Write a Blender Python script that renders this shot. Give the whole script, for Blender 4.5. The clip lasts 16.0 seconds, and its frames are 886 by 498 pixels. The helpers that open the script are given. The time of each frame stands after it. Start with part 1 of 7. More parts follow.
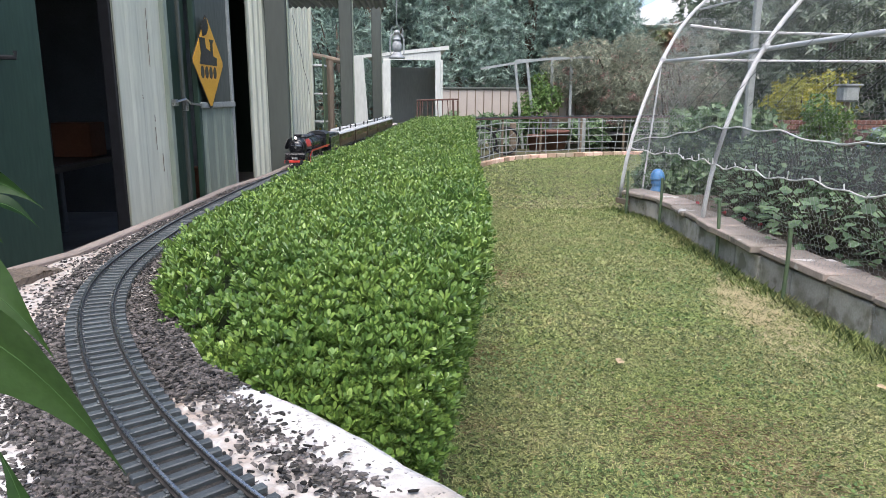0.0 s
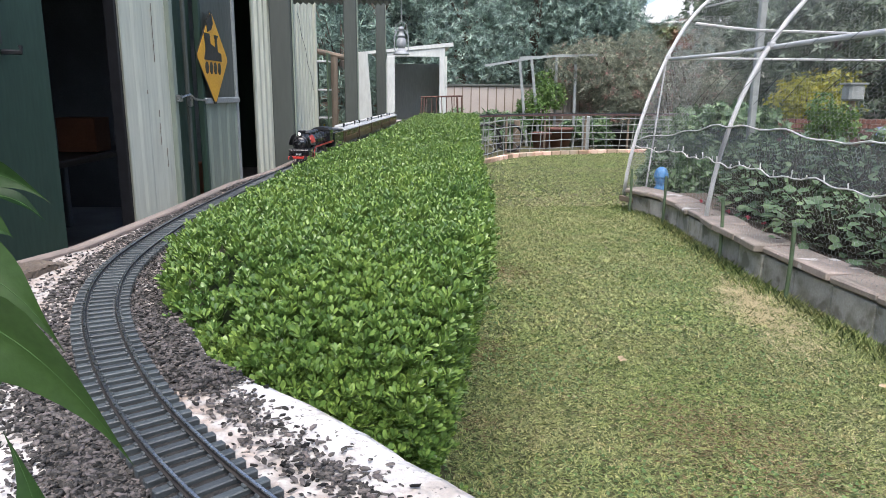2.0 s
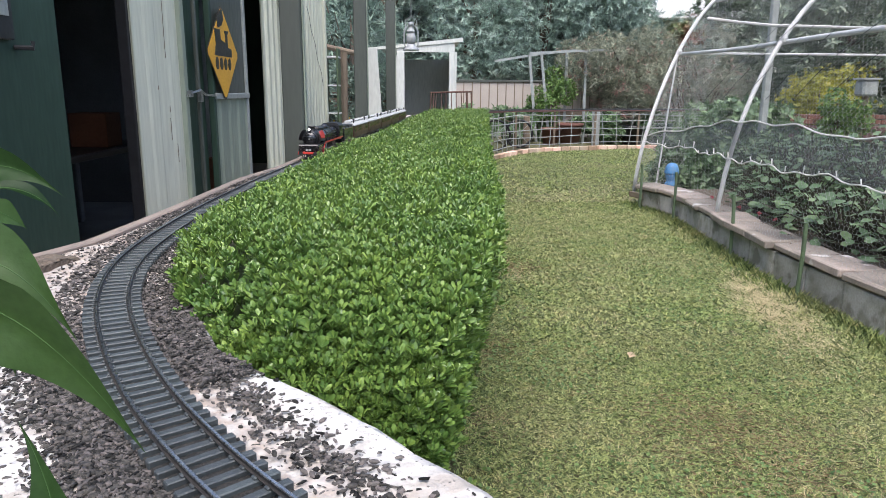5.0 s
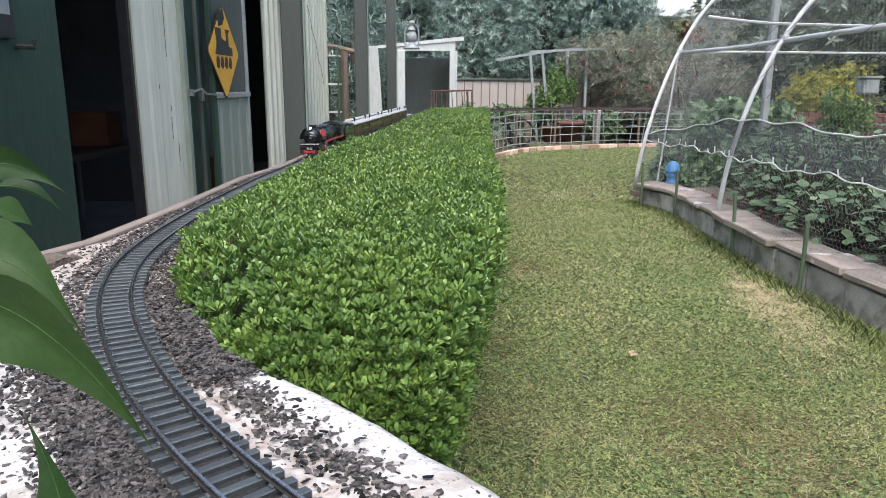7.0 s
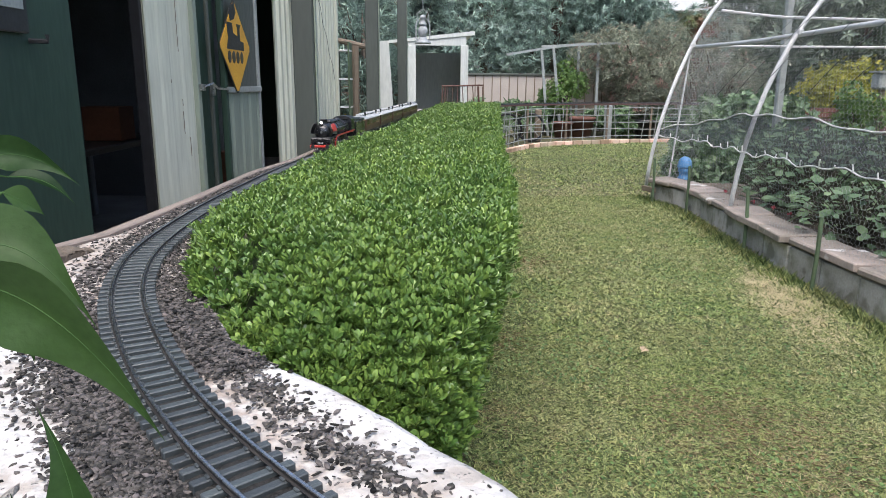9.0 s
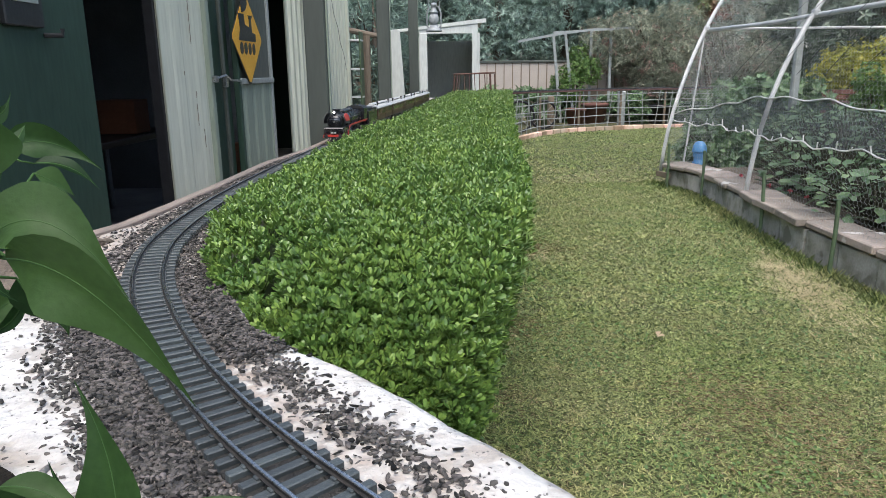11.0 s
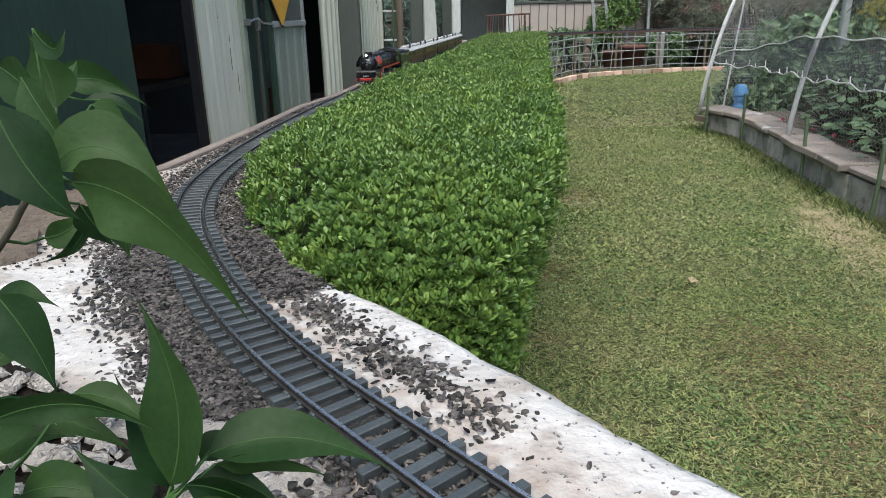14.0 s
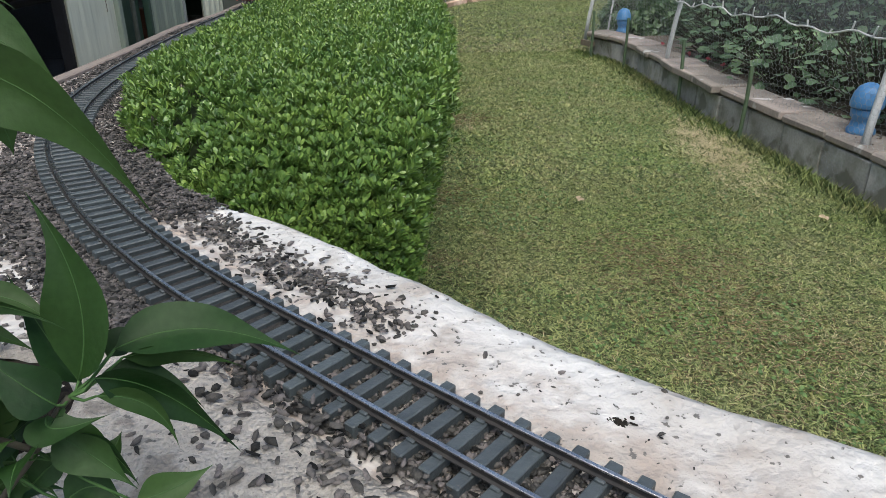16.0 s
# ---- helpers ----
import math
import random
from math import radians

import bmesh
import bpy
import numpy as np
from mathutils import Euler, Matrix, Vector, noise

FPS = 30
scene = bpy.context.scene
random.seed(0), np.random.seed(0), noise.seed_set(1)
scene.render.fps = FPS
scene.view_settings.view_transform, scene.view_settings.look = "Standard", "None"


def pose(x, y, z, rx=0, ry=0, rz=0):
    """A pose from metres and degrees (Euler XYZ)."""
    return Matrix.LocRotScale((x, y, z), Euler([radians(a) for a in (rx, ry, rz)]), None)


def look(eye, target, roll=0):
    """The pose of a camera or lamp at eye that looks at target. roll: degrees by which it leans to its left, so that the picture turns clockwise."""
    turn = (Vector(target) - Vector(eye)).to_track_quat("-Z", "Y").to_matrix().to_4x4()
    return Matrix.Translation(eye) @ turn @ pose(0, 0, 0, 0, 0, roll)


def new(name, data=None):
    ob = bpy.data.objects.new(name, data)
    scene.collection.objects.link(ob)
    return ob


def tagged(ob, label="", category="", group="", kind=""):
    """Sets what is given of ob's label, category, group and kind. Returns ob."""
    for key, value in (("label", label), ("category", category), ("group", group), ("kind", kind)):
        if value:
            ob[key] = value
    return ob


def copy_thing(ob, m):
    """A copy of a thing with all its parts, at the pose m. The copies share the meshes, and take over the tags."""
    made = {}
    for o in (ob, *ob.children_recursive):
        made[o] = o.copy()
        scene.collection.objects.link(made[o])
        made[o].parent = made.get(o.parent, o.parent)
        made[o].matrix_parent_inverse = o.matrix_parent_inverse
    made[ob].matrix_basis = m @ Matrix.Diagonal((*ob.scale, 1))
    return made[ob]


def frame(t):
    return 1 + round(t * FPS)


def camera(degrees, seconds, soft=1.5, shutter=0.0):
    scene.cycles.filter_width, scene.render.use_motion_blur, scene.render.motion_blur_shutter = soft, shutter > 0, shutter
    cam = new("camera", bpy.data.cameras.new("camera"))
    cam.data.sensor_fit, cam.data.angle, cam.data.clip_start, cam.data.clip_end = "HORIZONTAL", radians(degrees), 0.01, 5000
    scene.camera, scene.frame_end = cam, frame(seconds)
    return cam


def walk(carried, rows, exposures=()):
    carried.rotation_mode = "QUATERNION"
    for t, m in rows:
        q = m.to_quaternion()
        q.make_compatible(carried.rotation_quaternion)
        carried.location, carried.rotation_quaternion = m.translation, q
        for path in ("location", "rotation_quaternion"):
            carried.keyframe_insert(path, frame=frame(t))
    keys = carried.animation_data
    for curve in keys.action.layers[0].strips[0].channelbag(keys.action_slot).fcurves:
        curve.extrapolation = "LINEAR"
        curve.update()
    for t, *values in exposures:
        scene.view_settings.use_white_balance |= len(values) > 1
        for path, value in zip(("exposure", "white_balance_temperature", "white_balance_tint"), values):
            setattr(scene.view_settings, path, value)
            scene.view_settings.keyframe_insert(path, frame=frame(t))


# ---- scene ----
cam = camera(64.8, 16.0, 0.6)
PATH = [
    (0, (0.352, -0.527, 1.302), (0.449, 1.424, 0.876), 0.2),
    (0.5, (0.353, -0.53, 1.304), (0.448, 1.421, 0.874), 0.4),
    (1, (0.352, -0.527, 1.301), (0.45, 1.424, 0.871), 0.5),
    (1.5, (0.353, -0.531, 1.304), (0.447, 1.42, 0.872), 0.4),
    (2, (0.352, -0.532, 1.303), (0.44, 1.418, 0.868), 0.5),
    (2.5, (0.354, -0.536, 1.306), (0.438, 1.415, 0.873), 0.4),
    (3, (0.353, -0.534, 1.304), (0.429, 1.417, 0.869), 0.4),
    (3.5, (0.352, -0.532, 1.301), (0.422, 1.418, 0.863), 0.3),
    (4, (0.352, -0.535, 1.302), (0.415, 1.413, 0.856), 0.4),
    (6.5, (0.349, -0.53, 1.299), (0.411, 1.418, 0.852), 0.5),
    (7, (0.348, -0.533, 1.3), (0.408, 1.415, 0.85), 0.4),
    (7.5, (0.348, -0.534, 1.3), (0.404, 1.413, 0.843), 0.4),
    (8, (0.348, -0.533, 1.299), (0.397, 1.415, 0.847), 0.2),
    (8.5, (0.349, -0.534, 1.299), (0.39, 1.414, 0.844), 0.2),
    (9, (0.346, -0.528, 1.296), (0.377, 1.417, 0.833), 0.4),
    (11.5, (0.342, -0.54, 1.289), (0.327, 1.394, 0.779), -0.7),
    (12, (0.341, -0.54, 1.288), (0.317, 1.388, 0.756), -0.6),
    (12.5, (0.343, -0.542, 1.286), (0.288, 1.38, 0.737), -1.0),
    (13, (0.341, -0.556, 1.288), (0.269, 1.358, 0.71), -1.2),
    (13.5, (0.341, -0.553, 1.289), (0.26, 1.349, 0.678), -1.2),
    (14, (0.34, -0.558, 1.283), (0.24, 1.335, 0.645), -1.1),
    (14.5, (0.335, -0.562, 1.28), (0.278, 1.319, 0.603), 1.2),
    (15, (0.333, -0.565, 1.269), (0.355, 1.292, 0.527), 0.7),
    (15.5, (0.334, -0.569, 1.266), (0.365, 1.271, 0.483), 0.3),
    (16, (0.338, -0.588, 1.266), (0.53, 1.224, 0.44), 0.2),
]
walk(cam, [(t, look(eye, target, roll)) for t, eye, target, roll in PATH], [(0, 1.25, 6250, 12), (9, 1.13, 6250, 10.5), (12, 0.95, 6270, 6.5), (14, 0.81, 6290, 5.5), (16, 0.66, 6290, 5.5)])

# ---- world and light ----
world = bpy.data.worlds.new("overcast_sky")
scene.world = world
world.use_nodes = True
wn = world.node_tree
bg = wn.nodes["Background"]
sky = wn.nodes.new("ShaderNodeTexSky")
sky.sky_type = "NISHITA"
sky.sun_disc = False
sky.sun_elevation, sky.sun_rotation = radians(64), radians(186)
sky.air_density, sky.dust_density, sky.ozone_density = 1.0, 4.0, 1.0
wn.links.new(sky.outputs["Color"], bg.inputs["Color"])
bg.inputs["Strength"].default_value = 0.15
sun = new("sun", bpy.data.lights.new("sun", "SUN"))
sun.data.energy, sun.data.angle, sun.data.color = 1.3, radians(50), (1.0, 0.98, 0.94)
sun.matrix_world = look((0.5, -4.2, 9.0), (0.0, 0.0, 0.0))
tagged(sun, kind="structure")


# ---- materials ----
def mat(name, c1, c2=None, scale=8.0, rough=0.7, metal=0.0, bump=0.2, fine=60.0, spots=None, spot_scale=3.0,
        spot_at=0.62, island=0.0, ob_rand=0.0, streak=None, trans=0.0, bump_dist=0.004, coat=0.0, spec=0.5, dirt=None, dirt_scale=5.0, dirt_at=0.5, specks=None, grime=None):
    """Procedural surface: two colours mixed by coarse and fine noise, optional stains, per-leaf variation and relief."""
    m = bpy.data.materials.new(name)
    m.use_nodes = True
    n, l = m.node_tree.nodes, m.node_tree.links
    b = n["Principled BSDF"]
    c2 = c2 or tuple(v * 0.75 for v in c1)
    geo = n.new("ShaderNodeNewGeometry")
    mp = n.new("ShaderNodeMapping")
    l.new(geo.outputs["Position"], mp.inputs["Vector"])
    if streak:
        mp.inputs["Scale"].default_value = streak

    def noise_tex(s, detail):
        t = n.new("ShaderNodeTexNoise")
        t.inputs["Scale"].default_value, t.inputs["Detail"].default_value = s, detail
        l.new(mp.outputs["Vector"], t.inputs["Vector"])
        return t

    def mixed(fac, a, bb):
        x = n.new("ShaderNodeMix")
        x.data_type = "RGBA"
        for sock, v in ((x.inputs[0], fac), (x.inputs[6], a), (x.inputs[7], bb)):
            if isinstance(v, (tuple, list)):
                sock.default_value = (*v[:3], 1)
            elif isinstance(v, (int, float)):
                sock.default_value = v
            else:
                l.new(v, sock)
        return x.outputs[2]

    def ramp(src, lo, hi):
        r = n.new("ShaderNodeMapRange")
        r.inputs["From Min"].default_value, r.inputs["From Max"].default_value = lo, hi
        l.new(src, r.inputs["Value"])
        return r.outputs["Result"]

    big, small = noise_tex(scale, 4), noise_tex(fine, 5)
    col = mixed(ramp(big.outputs["Fac"], 0.35, 0.65), c1, c2)
    col = mixed(ramp(small.outputs["Fac"], 0.3, 0.75), col, mixed(0.35, col, tuple(v * 0.5 for v in c2)))
    if spots:
        st = noise_tex(spot_scale, 8)
        col = mixed(ramp(st.outputs["Fac"], spot_at, spot_at + 0.06), col, spots)
    if dirt:
        dt = noise_tex(dirt_scale, 6)
        col = mixed(ramp(dt.outputs["Fac"], dirt_at, dirt_at + 0.22), col, mixed(0.6, col, dirt))
    if grime:
        at = n.new("ShaderNodeAttribute")
        at.attribute_name = "grime"
        gn = noise_tex(38, 6)
        ml = n.new("ShaderNodeMath")
        ml.operation = "MULTIPLY"
        l.new(at.outputs["Fac"], ml.inputs[0])
        l.new(ramp(gn.outputs["Fac"], 0.3, 0.62), ml.inputs[1])
        col = mixed(ml.outputs[0], col, grime)
    if specks:
        sp = noise_tex(110, 3)
        col = mixed(ramp(sp.outputs["Fac"], 0.645, 0.68), col, specks)
    if island or ob_rand:
        hs = n.new("ShaderNodeHueSaturation")
        if island:
            src, amount = geo.outputs["Random Per Island"], island
        else:
            oi = n.new("ShaderNodeObjectInfo")
            src, amount = oi.outputs["Random"], ob_rand
        r = n.new("ShaderNodeMapRange")
        r.inputs["To Min"].default_value, r.inputs["To Max"].default_value = 1 - amount, 1 + amount
        l.new(src, r.inputs["Value"])
        l.new(r.outputs["Result"], hs.inputs["Value"])
        r2 = n.new("ShaderNodeMapRange")
        r2.inputs["To Min"].default_value, r2.inputs["To Max"].default_value = 0.5 + amount * 0.04, 0.5 - amount * 0.05
        l.new(src, r2.inputs["Value"])
        l.new(r2.outputs["Result"], hs.inputs["Hue"])
        l.new(col, hs.inputs["Color"])
        col = hs.outputs["Color"]
    l.new(col, b.inputs["Base Color"])
    b.inputs["Metallic"].default_value = metal
    b.inputs["Specular IOR Level"].default_value = spec
    rr = n.new("ShaderNodeMapRange")
    rr.inputs["To Min"].default_value, rr.inputs["To Max"].default_value = max(rough - 0.12, 0.03), min(rough + 0.12, 1)
    l.new(small.outputs["Fac"], rr.inputs["Value"])
    l.new(rr.outputs["Result"], b.inputs["Roughness"])
    if bump:
        bp = n.new("ShaderNodeBump")
        bp.inputs["Strength"].default_value, bp.inputs["Distance"].default_value = bump, bump_dist
        l.new(small.outputs["Fac"], bp.inputs["Height"])
        l.new(bp.outputs["Normal"], b.inputs["Normal"])
    if coat:
        b.inputs["Coat Weight"].default_value = coat
    if trans:
        tr = n.new("ShaderNodeBsdfTranslucent")
        l.new(col, tr.inputs["Color"])
        mx = n.new("ShaderNodeMixShader")
        mx.inputs[0].default_value = trans
        l.new(b.outputs[0], mx.inputs[1])
        l.new(tr.outputs[0], mx.inputs[2])
        l.new(mx.outputs[0], n["Material Output"].inputs["Surface"])
    return m


def see_through(name, colour, cover):
    """Woven cloth that lets part of the light straight through."""
    m = mat(name, colour, scale=30, fine=400, rough=0.8)
    n, l = m.node_tree.nodes, m.node_tree.links
    tb, mx = n.new("ShaderNodeBsdfTransparent"), n.new("ShaderNodeMixShader")
    mx.inputs[0].default_value = cover
    l.new(tb.outputs[0], mx.inputs[1])
    l.new(n["Principled BSDF"].outputs[0], mx.inputs[2])
    l.new(mx.outputs[0], n["Material Output"].inputs["Surface"])
    return m


M_LAWN = mat("lawn_soil_grass", (0.078, 0.084, 0.034), (0.11, 0.10, 0.046), 1.3, 0.95, bump=0.9, fine=180,
             spots=(0.20, 0.165, 0.085), spot_scale=0.55, spot_at=0.66, bump_dist=0.02)
M_BLADE = mat("grass_blades", (0.218, 0.300, 0.105), (0.285, 0.325, 0.145), 1.6, 0.6, bump=0, fine=26, island=0.65, spec=0.25, trans=0.25,
              spots=(0.36, 0.30, 0.15), spot_scale=0.55, spot_at=0.66, dirt=(0.46, 0.40, 0.20), dirt_scale=9, dirt_at=0.55)
M_HEDGE = mat("hedge_leaf", (0.180, 0.285, 0.060), (0.118, 0.212, 0.047), 5, 0.34, bump=0.1, fine=150, island=0.40, trans=0.2, spec=0.5)
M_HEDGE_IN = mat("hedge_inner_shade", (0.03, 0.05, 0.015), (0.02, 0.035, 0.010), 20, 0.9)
M_TWIG = mat("hedge_twig", (0.09, 0.07, 0.04), rough=0.9)
M_LIME = mat("limewashed_concrete", (0.60, 0.58, 0.55), (0.50, 0.48, 0.45), 7.0, 0.9, bump=0.9, fine=55,
             spots=(0.38, 0.355, 0.325), spot_scale=13.0, spot_at=0.55, bump_dist=0.012, dirt=(0.34, 0.29, 0.24), dirt_scale=6.5, dirt_at=0.46, specks=(0.12, 0.11, 0.10), grime=(0.33, 0.27, 0.225))
M_CONC = mat("grey_concrete", (0.50, 0.48, 0.43), (0.36, 0.345, 0.30), 5, 0.92, bump=0.6, fine=70, ob_rand=0.22,
             spots=(0.20, 0.19, 0.15), spot_scale=5, spot_at=0.57, dirt=(0.16, 0.17, 0.11), dirt_scale=9, dirt_at=0.46)
M_CAP = mat("weathered_paver", (0.36, 0.30, 0.255), (0.25, 0.215, 0.18), 6, 0.92, bump=0.7, fine=60, ob_rand=0.18,
            spots=(0.52, 0.50, 0.46), spot_scale=5, spot_at=0.63)
M_PAD = mat("raw_concrete", (0.46, 0.42, 0.37), (0.36, 0.33, 0.29), 9, 0.95, bump=1.0, fine=160, spots=(0.24, 0.215, 0.185), spot_scale=19, spot_at=0.585, bump_dist=0.012, specks=(0.14, 0.13, 0.12))
# near-black so that the shade under the shrub is held in its colour
M_DSOIL = mat("near_black_soil", (0.024, 0.021, 0.016), (0.014, 0.012, 0.010), 14, 0.97, bump=1.0, fine=90, bump_dist=0.01, spec=0.1)
M_STRAW = mat("straw", (0.54, 0.47, 0.27), (0.42, 0.36, 0.20), 3, 0.7, bump=0, island=0.3, trans=0.2)
M_CLOVER = mat("clover_leaf", (0.13, 0.22, 0.06), (0.10, 0.18, 0.05), 3, 0.6, bump=0, island=0.35, trans=0.2)
M_STONE = mat("ballast_stone", (0.106, 0.097, 0.086), (0.055, 0.051, 0.046), 30, 0.8, bump=0.5, fine=500, island=1.0, spec=0.3)
M_BRICK = mat("edging_brick", (0.52, 0.32, 0.22), (0.60, 0.47, 0.36), 2.2, 0.9, bump=0.5, fine=60, ob_rand=0.45)
M_SLEEPER = mat("sleeper_plastic", (0.060, 0.071, 0.074), (0.046, 0.055, 0.058), 30, 0.48, bump=0.35, fine=220, ob_rand=0.2, spec=0.55)
M_RAIL = mat("rail_side", (0.030, 0.028, 0.028), (0.045, 0.04, 0.036), 30, 0.55, metal=0.3, bump=0.2, fine=200)
M_RAILTOP = mat("rail_head", (0.62, 0.59, 0.56), (0.45, 0.42, 0.40), 20, 0.28, metal=1.0, bump=0.1, fine=200)
M_CREAM = mat("cream_painted_steel", (0.62, 0.63, 0.51), (0.54, 0.55, 0.44), 2, 0.55, bump=0.1, fine=30,
              streak=(1, 1, 0.12), spots=(0.40, 0.37, 0.29), spot_scale=9, spot_at=0.66)
M_GREEN = mat("dark_green_paint", (0.018, 0.047, 0.028), (0.014, 0.038, 0.023), 3, 0.6, bump=0.1, fine=40, streak=(1, 1, 0.2))
M_POST = mat("grey_green_post_paint", (0.070, 0.080, 0.068), (0.054, 0.062, 0.052), 3, 0.5, bump=0.1, fine=40, streak=(1, 1, 0.15))
M_DGREEN = mat("pale_green_door_paint", (0.26, 0.30, 0.235), (0.21, 0.245, 0.195), 2, 0.5, bump=0.1, fine=40, streak=(1, 1, 0.15))
M_GREY = mat("galvanised_steel", (0.36, 0.38, 0.36), (0.29, 0.31, 0.30), 12, 0.5, metal=0.3, bump=0.1)
M_LAMP = mat("dull_tin", (0.36, 0.38, 0.39), (0.27, 0.285, 0.29), 14, 0.62, metal=0.15, bump=0.1)
M_DARK = mat("dark_interior_board", (0.22, 0.24, 0.24), (0.16, 0.17, 0.17), 2, 0.9)
M_FLOOR = mat("interior_concrete_floor", (0.28, 0.28, 0.27), (0.21, 0.21, 0.20), 3, 0.8)
M_ORANGE = mat("orange_cardboard", (0.15, 0.058, 0.026), (0.12, 0.046, 0.02), 6, 0.8)
M_YELLOW = mat("sign_yellow", (0.72, 0.38, 0.03), (0.66, 0.34, 0.03), 5, 0.45, bump=0.05)
M_BLACK = mat("black_paint", (0.018, 0.018, 0.02), (0.012, 0.012, 0.013), 20, 0.4, bump=0.1)
M_GLOSS = mat("gloss_black_paint", (0.015, 0.015, 0.017), (0.010, 0.010, 0.012), 20, 0.25, bump=0.08, fine=200, coat=0.3)
M_RED = mat("red_paint", (0.50, 0.035, 0.025), (0.42, 0.03, 0.02), 20, 0.35, bump=0.05)
M_STEEL = mat("bright_steel", (0.45, 0.45, 0.44), (0.3, 0.3, 0.3), 30, 0.3, metal=1.0, bump=0.1)
M_COACH = mat("varnished_coach_red", (0.062, 0.023, 0.017), (0.045, 0.017, 0.013), 25, 0.35, bump=0.05)
M_ROOF = mat("coach_roof_grey", (0.50, 0.50, 0.49), (0.38, 0.38, 0.37), 20, 0.5, bump=0.1)
M_GLASS = mat("dark_window", (0.02, 0.02, 0.022), rough=0.12, bump=0)
M_GOLD = mat("cream_lining", (0.30, 0.175, 0.095), rough=0.5, bump=0)
M_WHITE = mat("white_paint", (0.78, 0.78, 0.77), (0.70, 0.70, 0.69), 3, 0.5, bump=0.1, fine=40)
M_SHED = mat("dull_white_steel", (0.60, 0.62, 0.58), (0.52, 0.54, 0.51), 3, 0.5, bump=0.1, fine=40, streak=(1, 1, 0.2))
M_PIPE = mat("white_plastic_pipe", (0.60, 0.60, 0.585), (0.47, 0.47, 0.455), 6, 0.5, bump=0.15, fine=80)
M_WIRE = mat("galvanised_wire", (0.40, 0.41, 0.40), (0.28, 0.29, 0.28), 30, 0.5, metal=0.2, bump=0)
M_NET = mat("bleached_bird_netting", (0.62, 0.63, 0.62), (0.5, 0.51, 0.5), 30, 0.7, bump=0)
M_ROPE = mat("white_rope", (0.66, 0.65, 0.62), (0.5, 0.5, 0.47), 40, 0.9, bump=0.5, fine=300)
M_CLOTH = see_through("charcoal_shade_cloth", (0.10, 0.108, 0.108), 0.52)
M_PICKET = mat("green_picket", (0.09, 0.14, 0.07), (0.07, 0.10, 0.055), 12, 0.6, bump=0.2)
M_BLUE = mat("blue_plastic", (0.10, 0.27, 0.52), (0.08, 0.23, 0.45), 8, 0.4, bump=0.1)
M_SOIL = mat("garden_soil", (0.10, 0.075, 0.055), (0.15, 0.12, 0.09), 8, 0.95, bump=0.9, fine=50, bump_dist=0.02)
M_VEG = mat("vegetable_leaf", (0.155, 0.24, 0.115), (0.105, 0.18, 0.085), 4, 0.55, bump=0.2, fine=40, island=0.45, trans=0.15)
M_SHRUB = mat("bright_shrub_leaf", (0.15, 0.26, 0.065), (0.10, 0.19, 0.045), 3, 0.5, bump=0, island=0.4, trans=0.25)
M_YSHRUB = mat("yellow_shrub_leaf", (0.40, 0.37, 0.04), (0.25, 0.28, 0.045), 2.5, 0.5, bump=0, island=0.35, trans=0.3)
# these two leaf colours are lifted: haze over the trees is put into them
M_TREE = mat("hazed_blue_green_leaf", (0.31, 0.41, 0.345), (0.21, 0.30, 0.25), 1.2, 0.46, bump=0, island=0.5, trans=0.2)
M_BTREE = mat("haze_lifted_back_leaf", (0.28, 0.37, 0.335), (0.20, 0.275, 0.25), 1.2, 0.55, bump=0, island=0.4, trans=0.2)
M_DTREE = mat("dark_tree_leaf", (0.155, 0.20, 0.13), (0.105, 0.145, 0.095), 1.2, 0.5, bump=0, island=0.5, trans=0.15)
M_GREV = mat("grey_green_needle_leaf", (0.36, 0.385, 0.285), (0.27, 0.295, 0.215), 1.5, 0.6, bump=0, island=0.45, trans=0.2,
             spots=(0.40, 0.25, 0.21), spot_scale=3.5, spot_at=0.58)
M_BARK = mat("bark", (0.15, 0.12, 0.09), (0.09, 0.07, 0.055), 6, 0.95, bump=0.8, fine=40)
M_LATT = mat("grey_lattice_wire", (0.31, 0.33, 0.31), (0.22, 0.235, 0.22), 9, 0.7, bump=0.2)
M_TIMBER = mat("weathered_timber", (0.22, 0.17, 0.12), (0.15, 0.12, 0.09), 4, 0.9, bump=0.6, fine=50, streak=(1, 1, 0.2))
M_PINKTIMBER = mat("pinkish_edge_timber", (0.24, 0.195, 0.165), (0.17, 0.14, 0.12), 5, 0.9, bump=0.5, fine=60, streak=(1, 0.15, 1))
M_BEIGE = mat("beige_steel_fence", (0.46, 0.41, 0.36), (0.42, 0.37, 0.33), 2, 0.55, bump=0.05)
M_MAROON = mat("dark_maroon_steel", (0.11, 0.06, 0.055), rough=0.5)
M_RUST = mat("rusty_steel", (0.125, 0.062, 0.045), (0.08, 0.042, 0.032), 20, 0.85, bump=0.4)
M_TERRA = mat("terracotta", (0.15, 0.07, 0.05), (0.11, 0.05, 0.04), 5, 0.85, bump=0.3)
M_PLANT = mat("glossy_shrub_leaf", (0.031, 0.074, 0.018), (0.021, 0.055, 0.012), 18, 0.48, bump=0.12, fine=220, ob_rand=0.4, spec=0.25, trans=0.36)
M_STEM = mat("shrub_stem", (0.06, 0.055, 0.033), (0.04, 0.036, 0.024), 30, 0.8, bump=0.3)
M_FLOWER = mat("yellow_flower", (0.75, 0.52, 0.03), rough=0.6, bump=0)
M_PINK = mat("pink_flower", (0.62, 0.10, 0.13), rough=0.6, bump=0)
M_CERAMIC = mat("blue_white_ceramic", (0.10, 0.20, 0.45), (0.65, 0.68, 0.72), 14, 0.25, bump=0)
